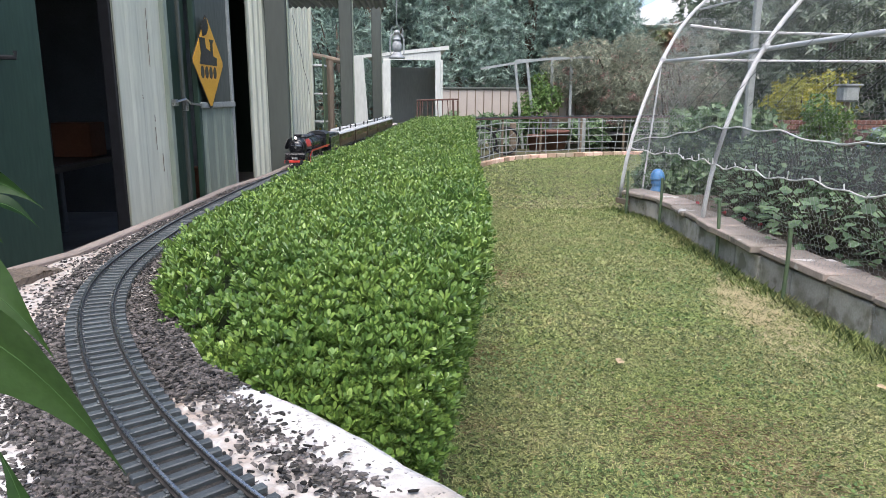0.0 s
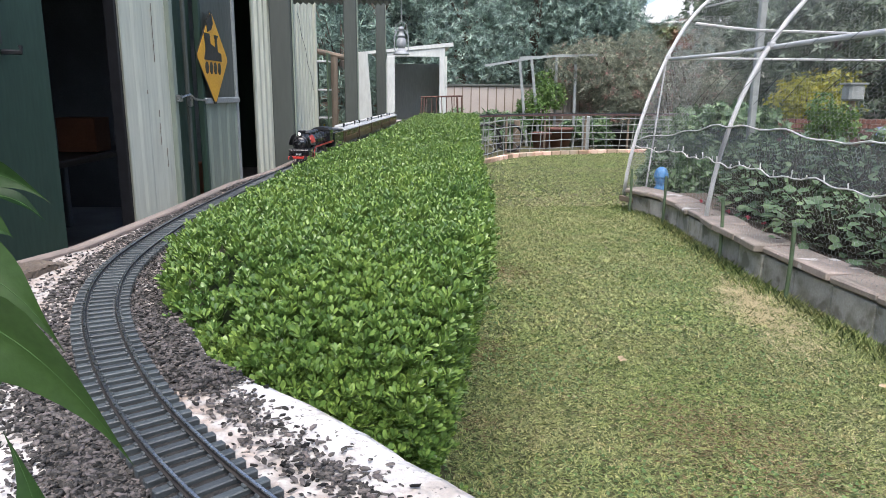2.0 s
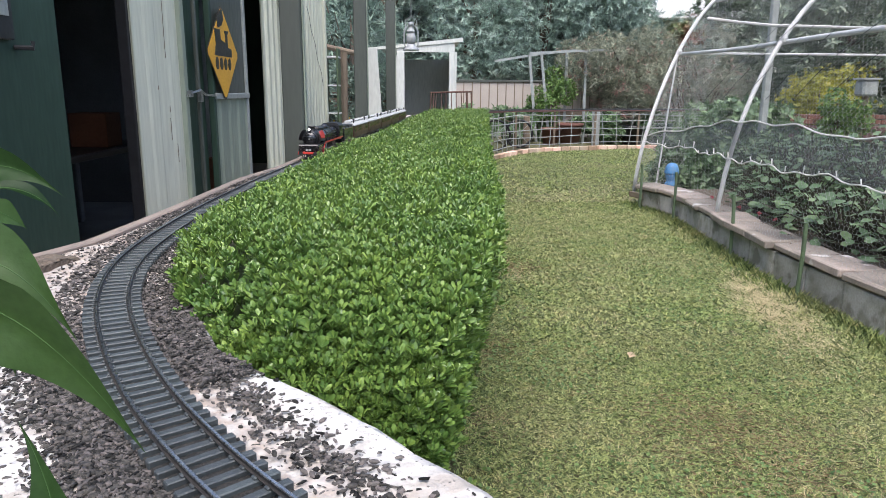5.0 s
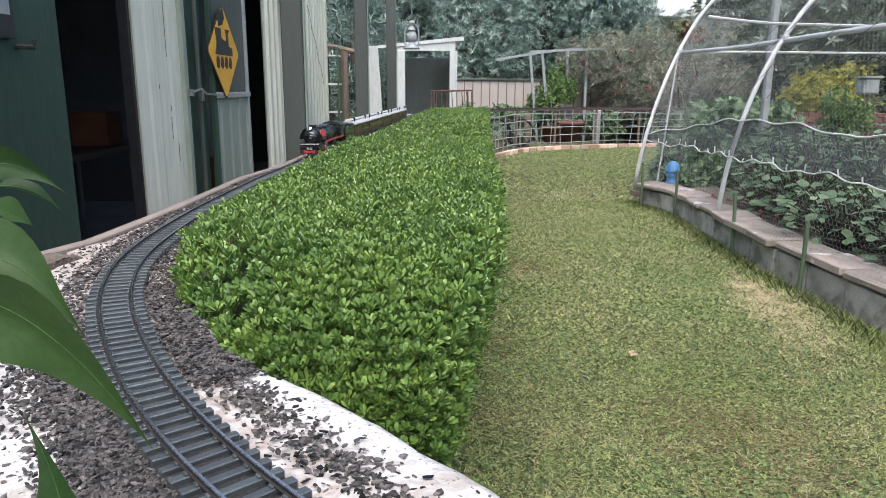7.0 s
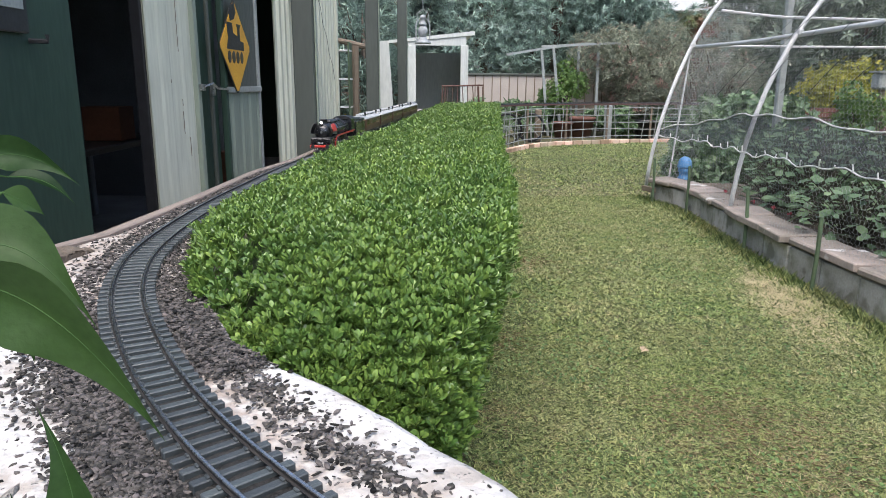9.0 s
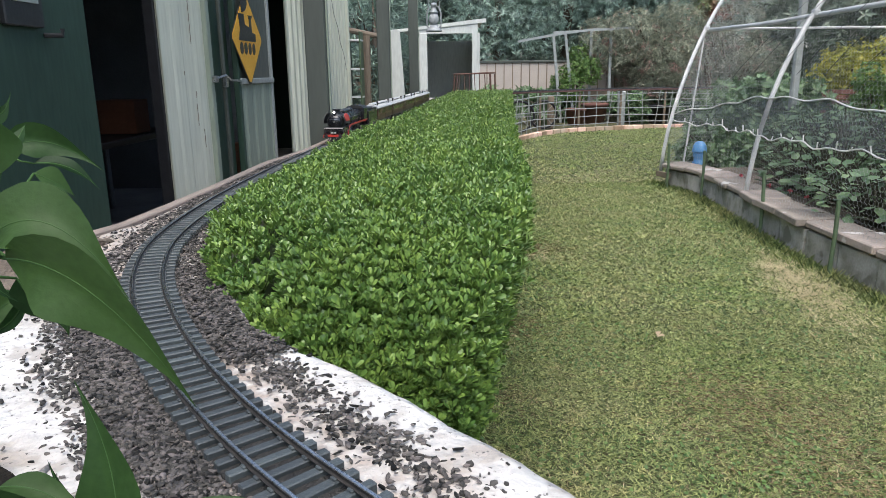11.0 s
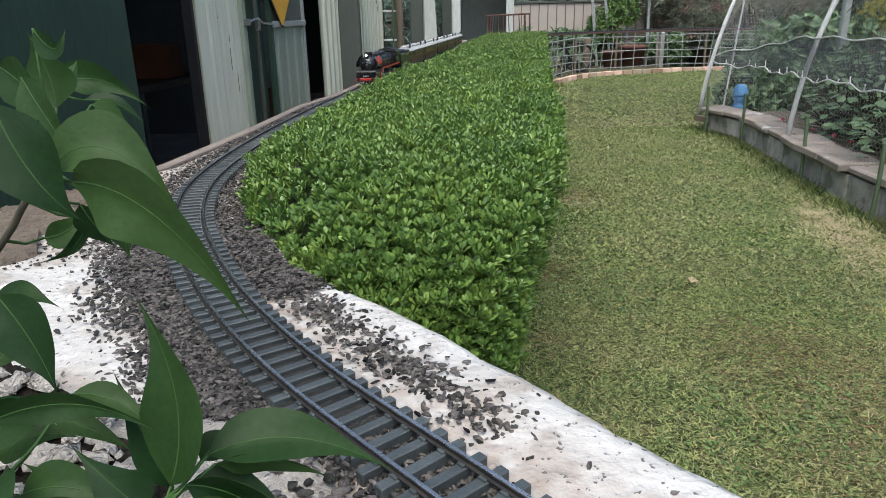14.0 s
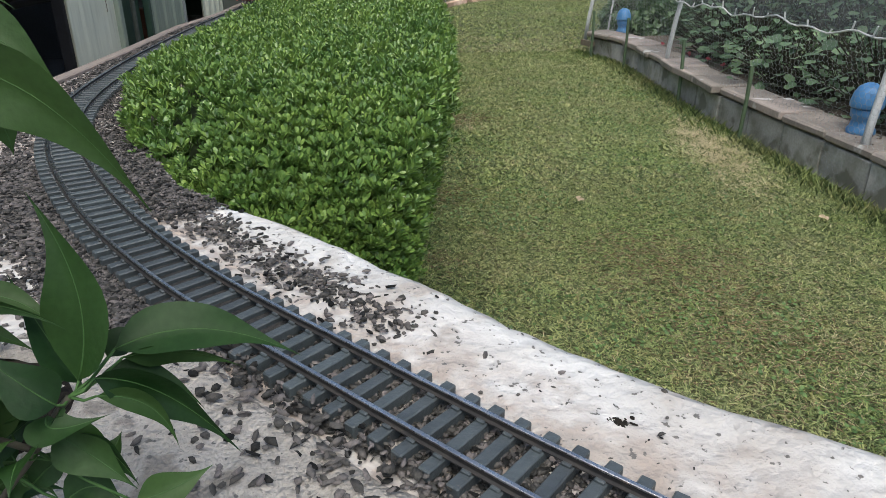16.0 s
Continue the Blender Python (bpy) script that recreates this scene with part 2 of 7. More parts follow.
M_BULB = bpy.data.materials.new("headlamp_glow")
M_BULB.use_nodes = True
M_BULB.node_tree.nodes["Principled BSDF"].inputs["Emission Color"].default_value = (1, 0.95, 0.85, 1)
M_BULB.node_tree.nodes["Principled BSDF"].inputs["Emission Strength"].default_value = 2.0


# ---- mesh tools ----
class Shape:
    """Collects vertices and faces of one mesh."""

    def __init__(self):
        self.v, self.f, self.n = [], [], 0

    def add(self, verts, faces):
        base = self.n
        self.v.extend(tuple(p) for p in verts)
        self.f.extend(tuple(i + base for i in q) for q in faces)
        self.n += len(verts)
        return self

    def box(self, c, s, m=None, ch=None):
        """A box with chamfered edges: centre, full size, extra turn."""
        hx, hy, hz = (v / 2 for v in s)
        k = min(hx, hy, hz) * 0.25 if ch is None else ch
        pts, idx = [], {}
        for sx in (-1, 1):
            for sy in (-1, 1):
                for sz in (-1, 1):
                    for ax in range(3):
                        p = [sx * (hx - k), sy * (hy - k), sz * (hz - k)]
                        p[ax] = (sx * hx, sy * hy, sz * hz)[ax]
                        idx[sx, sy, sz, ax] = len(pts)
                        pts.append(Vector(p))
        q = []
        for ax in range(3):
            a, b = (ax + 1) % 3, (ax + 2) % 3
            for s0 in (-1, 1):
                ring = []
                for sa, sb in ((-1, -1), (1, -1), (1, 1), (-1, 1)):
                    key = [0, 0, 0]
                    key[ax], key[a], key[b] = s0, sa, sb
                    ring.append(idx[key[0], key[1], key[2], ax])
                q.append(ring if s0 > 0 else ring[::-1])
            for sa in (-1, 1):
                for sb in (-1, 1):
                    k0, k1 = [0, 0, 0], [0, 0, 0]
                    k0[ax], k1[ax] = -1, 1
                    k0[a] = k1[a] = sa
                    k0[b] = k1[b] = sb
                    ring = [idx[(*k0, a)], idx[(*k1, a)], idx[(*k1, b)], idx[(*k0, b)]]
                    q.append(ring if sa * sb < 0 else ring[::-1])
        for key in [(x, y, z) for x in (-1, 1) for y in (-1, 1) for z in (-1, 1)]:
            t = [idx[(*key, a)] for a in range(3)]
            q.append(t if key[0] * key[1] * key[2] > 0 else t[::-1])
        tf = Matrix.Translation(c) @ (m or Matrix())
        return self.add([tf @ p for p in pts], q)

    def tube(self, pts, r, n=8, cap=True):
        """A round bar along points; r is one radius or one for each point."""
        pts = [Vector(p) for p in pts]
        rs = r if isinstance(r, (list, tuple)) else [r] * len(pts)
        ref = None
        vs, fs = [], []
        for i, p in enumerate(pts):
            d = (pts[min(i + 1, len(pts) - 1)] - pts[max(i - 1, 0)]).normalized()
            if ref is None:
                ref = d.orthogonal().normalized()
            ref = (ref - d * ref.dot(d)).normalized()
            s = d.cross(ref)
            vs += [p + (ref * math.cos(a) + s * math.sin(a)) * rs[i] for a in (2 * math.pi * j / n for j in range(n))]
        for i in range(len(pts) - 1):
            for j in range(n):
                k = (j + 1) % n
                fs.append((i * n + j, i * n + k, (i + 1) * n + k, (i + 1) * n + j))
        if cap:
            fs.append(tuple(range(n))[::-1])
            fs.append(tuple((len(pts) - 1) * n + j for j in range(n)))
        return self.add(vs, fs)

    def lathe(self, prof, n=16, m=None):
        """A turned form: (radius, height) pairs from the bottom up."""
        m = m or Matrix()
        vs = [m @ Vector((r * math.cos(2 * math.pi * j / n), r * math.sin(2 * math.pi * j / n), z)) for r, z in prof for j in range(n)]
        fs = [(i * n + j, i * n + (j + 1) % n, (i + 1) * n + (j + 1) % n, (i + 1) * n + j) for i in range(len(prof) - 1) for j in range(n)]
        fs.append(tuple(range(n))[::-1])
        fs.append(tuple((len(prof) - 1) * n + j for j in range(n)))
        return self.add(vs, fs)

    def extrude(self, outline, depth, m=None):
        """A plate: outline in x, y pushed along z."""
        m, k = m or Matrix(), len(outline)
        vs = [m @ Vector((x, y, z)) for z in (0, depth) for x, y in outline]
        fs = [tuple(range(k))[::-1], tuple(range(k, 2 * k))] + [(i, (i + 1) % k, k + (i + 1) % k, k + i) for i in range(k)]
        return self.add(vs, fs)

    def sweep(self, path, prof, closed=True):
        """Profile (side, up) carried along a level path."""
        path = [Vector(p) for p in path]
        k, vs, fs = len(prof), [], []
        for i, p in enumerate(path):
            d = (path[min(i + 1, len(path) - 1)] - path[max(i - 1, 0)])
            d.z = 0
            d.normalize()
            s = Vector((d.y, -d.x, 0))
            vs += [p + s * a + Vector((0, 0, b)) for a, b in prof]
        for i in range(len(path) - 1):
            for j in range(k if closed else k - 1):
                q = (j + 1) % k
                fs.append((i * k + j, i * k + q, (i + 1) * k + q, (i + 1) * k + j))
        if closed:
            fs.append(tuple(range(k))[::-1])
            fs.append(tuple((len(path) - 1) * k + j for j in range(k)))
        return self.add(vs, fs)

    def mesh(self, name, material, smooth=False):
        me = bpy.data.meshes.new(name)
        me.from_pydata([tuple(p) for p in self.v], [], self.f)
        me.materials.append(material)
        if smooth:
            me.polygons.foreach_set("use_smooth", [True] * len(me.polygons))
        me.update()
        return me


def part(name, shape, material, parent=None, label="", smooth=False, kind=""):
    """One mesh object, under its thing if there is one."""
    me = shape if isinstance(shape, bpy.types.Mesh) else shape.mesh(name, material, smooth)
    ob = new(name, me)
    if parent is not None:
        ob.parent = parent
        ob.matrix_parent_inverse = parent.matrix_world.inverted()
    return tagged(ob, label, kind=kind)


def thing(name, label, category, group="", kind="", m=None):
    ob = new(name)
    ob.empty_display_size = 0.05
    if m is not None:
        ob.matrix_world = m
    return tagged(ob, label, category, group, kind)


def local(name, shape, material, parent, label="", smooth=False):
    """A part given in its thing's own frame."""
    ob = new(name, shape if isinstance(shape, bpy.types.Mesh) else shape.mesh(name, material, smooth))
    ob.parent = parent
    return tagged(ob, label)


LEAF_OVAL = ([(0, 0, 0), (0.35, 0.34, 0.10), (0.75, 0.42, 0.08), (1, 0, -0.02), (0.75, -0.42, 0.08), (0.35, -0.34, 0.10), (0.5, 0, -0.02)],
             [(0, 6, 1), (1, 6, 2), (2, 6, 3), (3, 6, 4), (4, 6, 5), (5, 6, 0)])
LEAF_SPOON = ([(0, 0, 0), (0.35, 0.24, 0.05), (0.70, 0.48, 0.09), (0.93, 0.34, 0.06), (1, 0, 0.0), (0.93, -0.34, 0.06), (0.70, -0.48, 0.09), (0.35, -0.24, 0.05), (0.6, 0, -0.03)],
              [(0, 8, 1), (1, 8, 2), (2, 8, 3), (3, 8, 4), (4, 8, 5), (5, 8, 6), (6, 8, 7), (7, 8, 0)])
LEAF_CUP = ([(0, 0, 0), (0.60, 0.45, 0.10), (0.92, 0.30, 0.06), (1.0, 0, 0.03), (0.92, -0.30, 0.06), (0.60, -0.45, 0.10)], [(0, 1, 2), (0, 2, 3), (0, 3, 4), (0, 4, 5)])
LEAF_SMALL = ([(0, 0, 0), (0.55, 0.42, 0.10), (0.9, 0.38, 0.07), (0.9, -0.38, 0.07), (0.55, -0.42, 0.10)], [(0, 1, 2), (0, 2, 3), (0, 3, 4)])
LEAF_LONG = ([(0, 0, 0), (0.4, 0.5, 0.08), (1, 0, -0.1), (0.4, -0.5, 0.08)], [(0, 2, 1), (0, 3, 2)])
BLADE = ([(0, -0.5, 0), (0, 0.5, 0), (0.55, 0.4, 0.05), (0.55, -0.4, 0.05), (1, 0, 0.0)], [(0, 1, 2), (0, 2, 3), (3, 2, 4)])


def leaf_mesh(name, pos, axis, normal, length, width, template, material):
    """Many small leaves in one mesh."""
    pos, axis, normal = np.asarray(pos, float), np.asarray(axis, float), np.asarray(normal, float)
    axis = axis / np.linalg.norm(axis, axis=1, keepdims=True)
    side = np.cross(axis, normal)
    side /= np.linalg.norm(side, axis=1, keepdims=True) + 1e-9
    up = np.cross(side, axis)
    tv, tf = np.array(template[0], float), np.array(template[1])
    length, width = np.broadcast_to(length, len(pos)), np.broadcast_to(width, len(pos))
    v = (pos[:, None] + axis[:, None] * (tv[None, :, 0, None] * length[:, None, None])
         + side[:, None] * (tv[None, :, 1, None] * width[:, None, None]) + up[:, None] * (tv[None, :, 2, None] * length[:, None, None]))
    f = (tf[None] + (np.arange(len(pos)) * len(tv))[:, None, None]).reshape(-1, 3)
    me = bpy.data.meshes.new(name)
    me.vertices.add(v.shape[0] * v.shape[1])
    me.vertices.foreach_set("co", v.reshape(-1))
    me.loops.add(f.size)
    me.loops.foreach_set("vertex_index", f.reshape(-1).astype(np.int32))
    me.polygons.add(len(f))
    me.polygons.foreach_set("loop_start", np.arange(0, f.size, 3, dtype=np.int32))
    me.materials.append(material)
    me.update(calc_edges=True)
    return me


RNG = np.random.default_rng(7)


def rand_dirs(n):
    d = RNG.normal(size=(n, 3))
    return d / np.linalg.norm(d, axis=1, keepdims=True)

# ---- plan: lines of the garden ----
BED = 0.85
RIGHT_EDGE = [(1.6, -0.75), (1.05, -0.36), (0.777, -0.147), (0.632, -0.043), (0.493, 0.106), (0.415, 0.205), (0.331, 0.304), (0.22, 0.423),
              (0.137, 0.50), (0.003, 0.624), (-0.085, 0.80), (-0.15, 1.02), (-0.19, 1.3), (-0.21, 1.6), (-0.20, 2.2), (-0.17, 3.0),
              (-0.10, 4.0), (0.02, 5.2), (0.15, 7.0), (0.34, 9.5), (0.52, 12.0)]
LEFT_EDGE = [(0.6, -1.6), (-0.2, -1.4), (-0.62, -0.9), (-0.80, -0.2), (-0.85, 0.5), (-0.80, 0.9), (-0.70, 1.2), (-0.60, 1.5), (-0.575, 1.82),
             (-0.553, 2.18), (-0.527, 2.98), (-0.44, 3.55), (-0.37, 5.0), (-0.29, 6.5), (-0.10, 9.0), (0.064, 11.38), (0.11, 12.0)]
TRACK = [(1.3, -0.84), (0.95, -0.585), (0.72, -0.395), (0.58, -0.272), (0.50, -0.198), (0.438, -0.134), (0.396, -0.092), (0.326, -0.018),
         (0.275, 0.036), (0.234, 0.077), (0.168, 0.146), (0.110, 0.210), (0.081, 0.248), (0.035, 0.307), (-0.037, 0.405), (-0.125, 0.548),
         (-0.212, 0.707), (-0.290, 0.871), (-0.345, 1.03), (-0.385, 1.18), (-0.412, 1.36), (-0.43, 1.6), (-0.44, 2.0), (-0.425, 2.6),
         (-0.40, 3.1), (-0.33, 4.0), (-0.23, 5.2), (-0.08, 7.0), (0.13, 9.5), (0.26, 11.4), (0.45, 12.6), (0.95, 13.5), (1.75, 14.2),
         (2.6, 14.95), (3.9, 15.6), (5.2, 15.95), (6.8, 16.0), (8.6, 15.6)]


def smooth_line(pts, step):
    """Catmull-Rom line through points, at even steps."""
    p = [Vector((*q, 0)) if len(q) == 2 else Vector(q) for q in pts]
    p = [p[0] * 2 - p[1]] + p + [p[-1] * 2 - p[-2]]
    dense = []
    for i in range(1, len(p) - 2):
        a, b, c, d = p[i - 1:i + 3]
        for k in range(24):
            t = k / 24
            dense.append(0.5 * ((2 * b) + (c - a) * t + (2 * a - 5 * b + 4 * c - d) * t * t + (3 * b - a - 3 * c + d) * t ** 3))
    dense.append(p[-2])
    out, carry = [dense[0]], 0.0
    for a, b in zip(dense, dense[1:]):
        seg = (b - a).length
        while carry + seg >= step:
            a = a + (b - a) * ((step - carry) / seg)
            out.append(a)
            seg, carry = (b - a).length, 0.0
        carry += seg
    return out


def xs(line, y):
    """x of a line at a given y."""
    ys = [q[1] for q in line]
    return float(np.interp(y, ys, [q[0] for q in line]))


LINE = smooth_line(TRACK, 0.01)
# ease the small kinks out of the line
la0 = np.array([tuple(p) for p in LINE])
kern = np.exp(-0.5 * (np.arange(-24, 25) / 8.0) ** 2)
kern /= kern.sum()
pad_ = np.concatenate([la0[:1] + (la0[:1] - la0[24:0:-1]), la0, la0[-1:] + (la0[-1:] - la0[-2:-26:-1])])
LINE = [Vector(q) for q in np.stack([np.convolve(pad_[:, k], kern, "valid") for k in range(3)], 1)]

# ---- lawn ----
sh = Shape()
nx, ny = 60, 60
gx = np.concatenate([np.linspace(-400, -12, 8), np.linspace(-10, 16, 52), np.linspace(18, 400, 8)])
gy = np.concatenate([np.linspace(-300, -8, 8), np.linspace(-6, 26, 64), np.linspace(30, 600, 8)])
sh.add([(x, y, 0.02 * noise.noise((x * 0.7, y * 0.7, 0)) - 0.006) for y in gy for x in gx],
       [(j * len(gx) + i, j * len(gx) + i + 1, (j + 1) * len(gx) + i + 1, (j + 1) * len(gx) + i) for j in range(len(gy) - 1) for i in range(len(gx) - 1)])
tagged(part("ground", sh, M_LAWN, smooth=True), "mown green lawn with yellow dry patches", "lawn", kind="structure")


def in_lawn(x, y):
    ok = (y > -1.2) & (x > np.interp(y, [-1.2, 0.2, 0.7, 1.5, 3, 5.8, 11, 13.2, 15], [1.2, 0.45, 0.3, 0.45, 0.62, 0.85, 1.4, 1.6, 3.2]))
    return ok & (x < np.where(y < 7.6, 3.0, np.where(y < 9.6, 3.4, 9.5))) & (y < np.interp(x, [1.3, 1.8, 2.5, 3.9, 5.2, 9], [12.6, 13.1, 14.4, 15.2, 15.5, 15.5]))


def grass(n, y0, y1, x0, x1, hgt, wid):
    x, y = RNG.uniform(x0, x1, n), RNG.uniform(y0, y1, n)
    keep = in_lawn(x, y)
    x, y = x[keep], y[keep]
    # short curled blades lying every way, with small thin spots between
    f = 22 if hgt < 0.03 else 12
    tuft = np.array([noise.noise((p * f, q * f, 4)) for p, q in zip(x, y)])
    keep = tuft > RNG.uniform(-0.9, 0.05, len(x))
    x, y, tuft = x[keep], y[keep], tuft[keep]
    k = len(x)
    z = np.array([0.02 * noise.noise((a * 0.7, b * 0.7, 0)) - 0.006 for a, b in zip(x, y)]) + RNG.uniform(0, 0.006, k)
    a = RNG.uniform(0, 6.283, k)
    lean = RNG.uniform(0.5, 5.0, k)
    ax = np.stack([np.cos(a) * lean, np.sin(a) * lean, np.full(k, 1.0)], 1)
    nm = np.stack([-np.cos(a), -np.sin(a), lean], 1)
    return np.stack([x, y, z], 1), ax, nm, hgt * RNG.uniform(0.5, 1.4, k), wid * RNG.uniform(0.7, 1.3, k)


bands = [grass(290000, -0.6, 3.0, 0.2, 3.0, 0.025, 0.0042), grass(150000, 3.0, 7.6, 0.6, 3.1, 0.032, 0.0072), grass(80000, 7.6, 15.6, 0.9, 6.5, 0.042, 0.014)]
# taller tufts along the block wall
ty = RNG.uniform(0.3, 7.6, 5000)
tx = np.interp(ty, [0, 2, 3.5, 4.2, 5.35, 6.4, 6.9, 7.6], [2.9, 2.85, 2.83, 2.83, 2.91, 3.0, 2.98, 2.78]) - np.abs(RNG.normal(0, 0.07, 5000)) - 0.01
ta = RNG.uniform(0, 6.283, 5000)
bands.append((np.stack([tx, ty, np.full(5000, -0.01)], 1), np.stack([np.cos(ta) * 0.5, np.sin(ta) * 0.5, np.ones(5000)], 1),
              np.stack([-np.cos(ta), -np.sin(ta), np.full(5000, 0.5)], 1), RNG.uniform(0.02, 0.09, 5000), np.full(5000, 0.0055)))
gm = leaf_mesh("grass", *[np.concatenate([b[i] for b in bands]) for i in range(5)], LEAF_LONG, M_BLADE)
straw = [grass(22000, -0.6, 4.0, 0.2, 3.0, 0.028, 0.0022), grass(18000, 4.0, 9.0, 0.6, 3.1, 0.032, 0.0045)]
pl = RNG.normal(0, 1, (15000, 2)) * np.array([0.10, 0.36])
pl = pl[np.array([noise.noise((p * 7, q * 7, 2)) for p, q in pl]) > RNG.uniform(-0.6, 1.3, 15000)]
kp = len(pl)
patch = np.array([2.49, 3.42]) + np.stack([pl[:, 0] * 0.98 + pl[:, 1] * 0.16, pl[:, 1] * 0.98 - pl[:, 0] * 0.16], 1)
pa = RNG.normal(2.2, 0.8, kp)
straw.append((np.column_stack([patch, RNG.uniform(0.002, 0.014, kp)]), np.stack([np.cos(pa) * 6, np.sin(pa) * 6, np.ones(kp)], 1), np.stack([-np.cos(pa), -np.sin(pa), np.full(kp, 6.0)], 1), RNG.uniform(0.03, 0.08, kp), np.full(kp, 0.0024)))
for cx_, cy_, q in ((0.97, 4.5, 0.10), (1.02, 4.3, 0.08), (1.75, 1.5, 0.45), (2.1, 5.6, 0.7), (1.4, 6.8, 0.7)):
    patch = RNG.normal(0, q, (1500, 2)) + np.array([cx_, cy_])
    pa = RNG.uniform(0, 6.283, 1500)
    straw.append((np.column_stack([patch, np.full(1500, 0.004)]), np.stack([np.cos(pa) * 6, np.sin(pa) * 6, np.ones(1500)], 1), np.stack([-np.cos(pa), -np.sin(pa), np.full(1500, 6.0)], 1), RNG.uniform(0.03, 0.06, 1500), np.full(1500, 0.0018)))
st_arr = [np.concatenate([b[i] for b in straw]) for i in range(5)]
ok_ = in_lawn(st_arr[0][:, 0], st_arr[0][:, 1])
sm_ = leaf_mesh("dry_grass", *[a[ok_] for a in st_arr], BLADE, M_STRAW)
tagged(part("dry_grass", sm_, M_STRAW), "straw-coloured dry grass clippings in the lawn", "dry grass", kind="stuff")
M_THATCH = mat("brown_thatch", (0.30, 0.235, 0.125), (0.20, 0.155, 0.08), 4, 0.8, bump=0, island=0.4, trans=0.15)
bt = []
for cx_, cy_, q, n_ in ((1.39, 2.09, 0.16, 350), (1.57, 1.97, 0.2, 800), (1.60, 1.66, 0.22, 900), (1.45, 1.36, 0.18, 420), (1.73, 1.20, 0.22, 800), (0.70, 2.85, 0.09, 260), (0.62, 2.0, 0.09, 220), (1.0, 4.49, 0.15, 1200)):
    c_ = RNG.normal(0, q, (n_, 2)) + np.array([cx_, cy_])
    c_ = c_[in_lawn(c_[:, 0], c_[:, 1])]
    pa = RNG.uniform(0, 6.283, len(c_))
    bt.append((np.column_stack([c_, RNG.uniform(0.004, 0.018, len(c_))]), np.stack([np.cos(pa) * 4, np.sin(pa) * 4, np.ones(len(c_))], 1), np.stack([-np.cos(pa), -np.sin(pa), np.full(len(c_), 4.0)], 1), RNG.uniform(0.015, 0.035, len(c_)), np.full(len(c_), 0.0034)))
tm_ = leaf_mesh("brown_thatch", *[np.concatenate([b[i] for b in bt]) for i in range(5)], LEAF_LONG, M_THATCH)
tagged(part("brown_thatch", tm_, M_THATCH), "reddish brown dead thatch showing between the grass", "dead grass", kind="stuff")
kx, ky = RNG.uniform(0.4, 3.0, 14000), RNG.uniform(-0.6, 6.0, 14000)
kk = in_lawn(kx, ky) & (np.array([noise.noise((a * 1.7, b * 1.7, 7)) for a, b in zip(kx, ky)]) > 0.05)
kx, ky = kx[kk], ky[kk]
cn = len(kx)
cm_ = leaf_mesh("clover", np.stack([kx, ky, RNG.uniform(0.006, 0.02, cn)], 1), np.column_stack([rand_dirs(cn)[:, :2], RNG.uniform(-0.1, 0.4, cn)]), np.column_stack([RNG.normal(0, 0.4, (cn, 2)), np.ones(cn)]), 0.016, 0.016, LEAF_OVAL, M_CLOVER)
tagged(part("clover", cm_, M_CLOVER), "small dark green clover leaves among the grass", "clover", kind="stuff")
tagged(part("grass", gm, M_BLADE), "short mown grass blades, green with straw patches", "grass", kind="stuff")

# ---- raised track bed ----
sh = Shape()
rows = []
ysamp = [-0.75 + 0.02 * i for i in range(100)] + [1.25 + 0.1 * i for i in range(108)]
RB = sorted(RIGHT_EDGE, key=lambda q: q[1])
LB = sorted(LEFT_EDGE, key=lambda q: q[1])
NC = 60
for y in ysamp:
    a, b = xs(LB, y), xs(RB, y)
    for i in range(NC + 1):
        x = a + (b - a) * i / NC
        e = min(x - a, b - x)
        z = BED + 0.006 * noise.noise((x * 9, y * 9, 1)) + 0.0035 * noise.noise((x * 40, y * 40, 2)) + 0.0015 * noise.noise((x * 95, y * 95, 2)) - 0.006 * max(0, 1 - e / 0.012) ** 2
        left = max(0.0, (-0.12 - x) - max(0, y - 0.1) * 0.62) if y < 1.0 else 0
        z += min(0.012, left * 0.06) * noise.noise((x * 6, y * 6, 5))
        rows.append((x + (0.003 * noise.noise((y * 25, 3, 0)) if i in (0, NC) else 0), y, z))
W = NC + 1
faces = [(j * W + i, j * W + i + 1, (j + 1) * W + i + 1, (j + 1) * W + i) for j in range(len(ysamp) - 1) for i in range(NC)]
sh.add(rows, faces)
k = sh.n
for col in (0, NC):
    base = sh.n
    sh.v.extend((rows[j * W + col][0] + (0.03 if col == 0 else -0.01), rows[j * W + col][1], -0.05) for j in range(len(ysamp)))
    sh.n += len(ysamp)
    for j in range(len(ysamp) - 1):
        q = (j * W + col, (j + 1) * W + col, base + j + 1, base + j)
        sh.f.append(q if col == 0 else q[::-1])
bed_mesh = sh.mesh("raised_track_bed", M_LIME, True)
la_ = np.array([p[:2] for p in LINE if p.y < 13])[::2]
dist = np.array([np.sqrt(((la_ - np.array(v[:2])) ** 2).sum(1).min()) for v in sh.v])
dirt_level = np.clip(1.1 - (dist - 0.05) / 0.11, 0, 1)
dirt_level = np.array([max(g, min(1, max(0, (v[1] - 0.6) * 3)) * 0.9) for g, v in zip(dirt_level, sh.v)])
bed_mesh.attributes.new("grime", "FLOAT", "POINT").data.foreach_set("value", dirt_level.astype(np.float32))
bed = tagged(part("raised_track_bed", bed_mesh, M_LIME), "raised concrete track bed, whitewashed and flaking", "track bed", kind="structure")

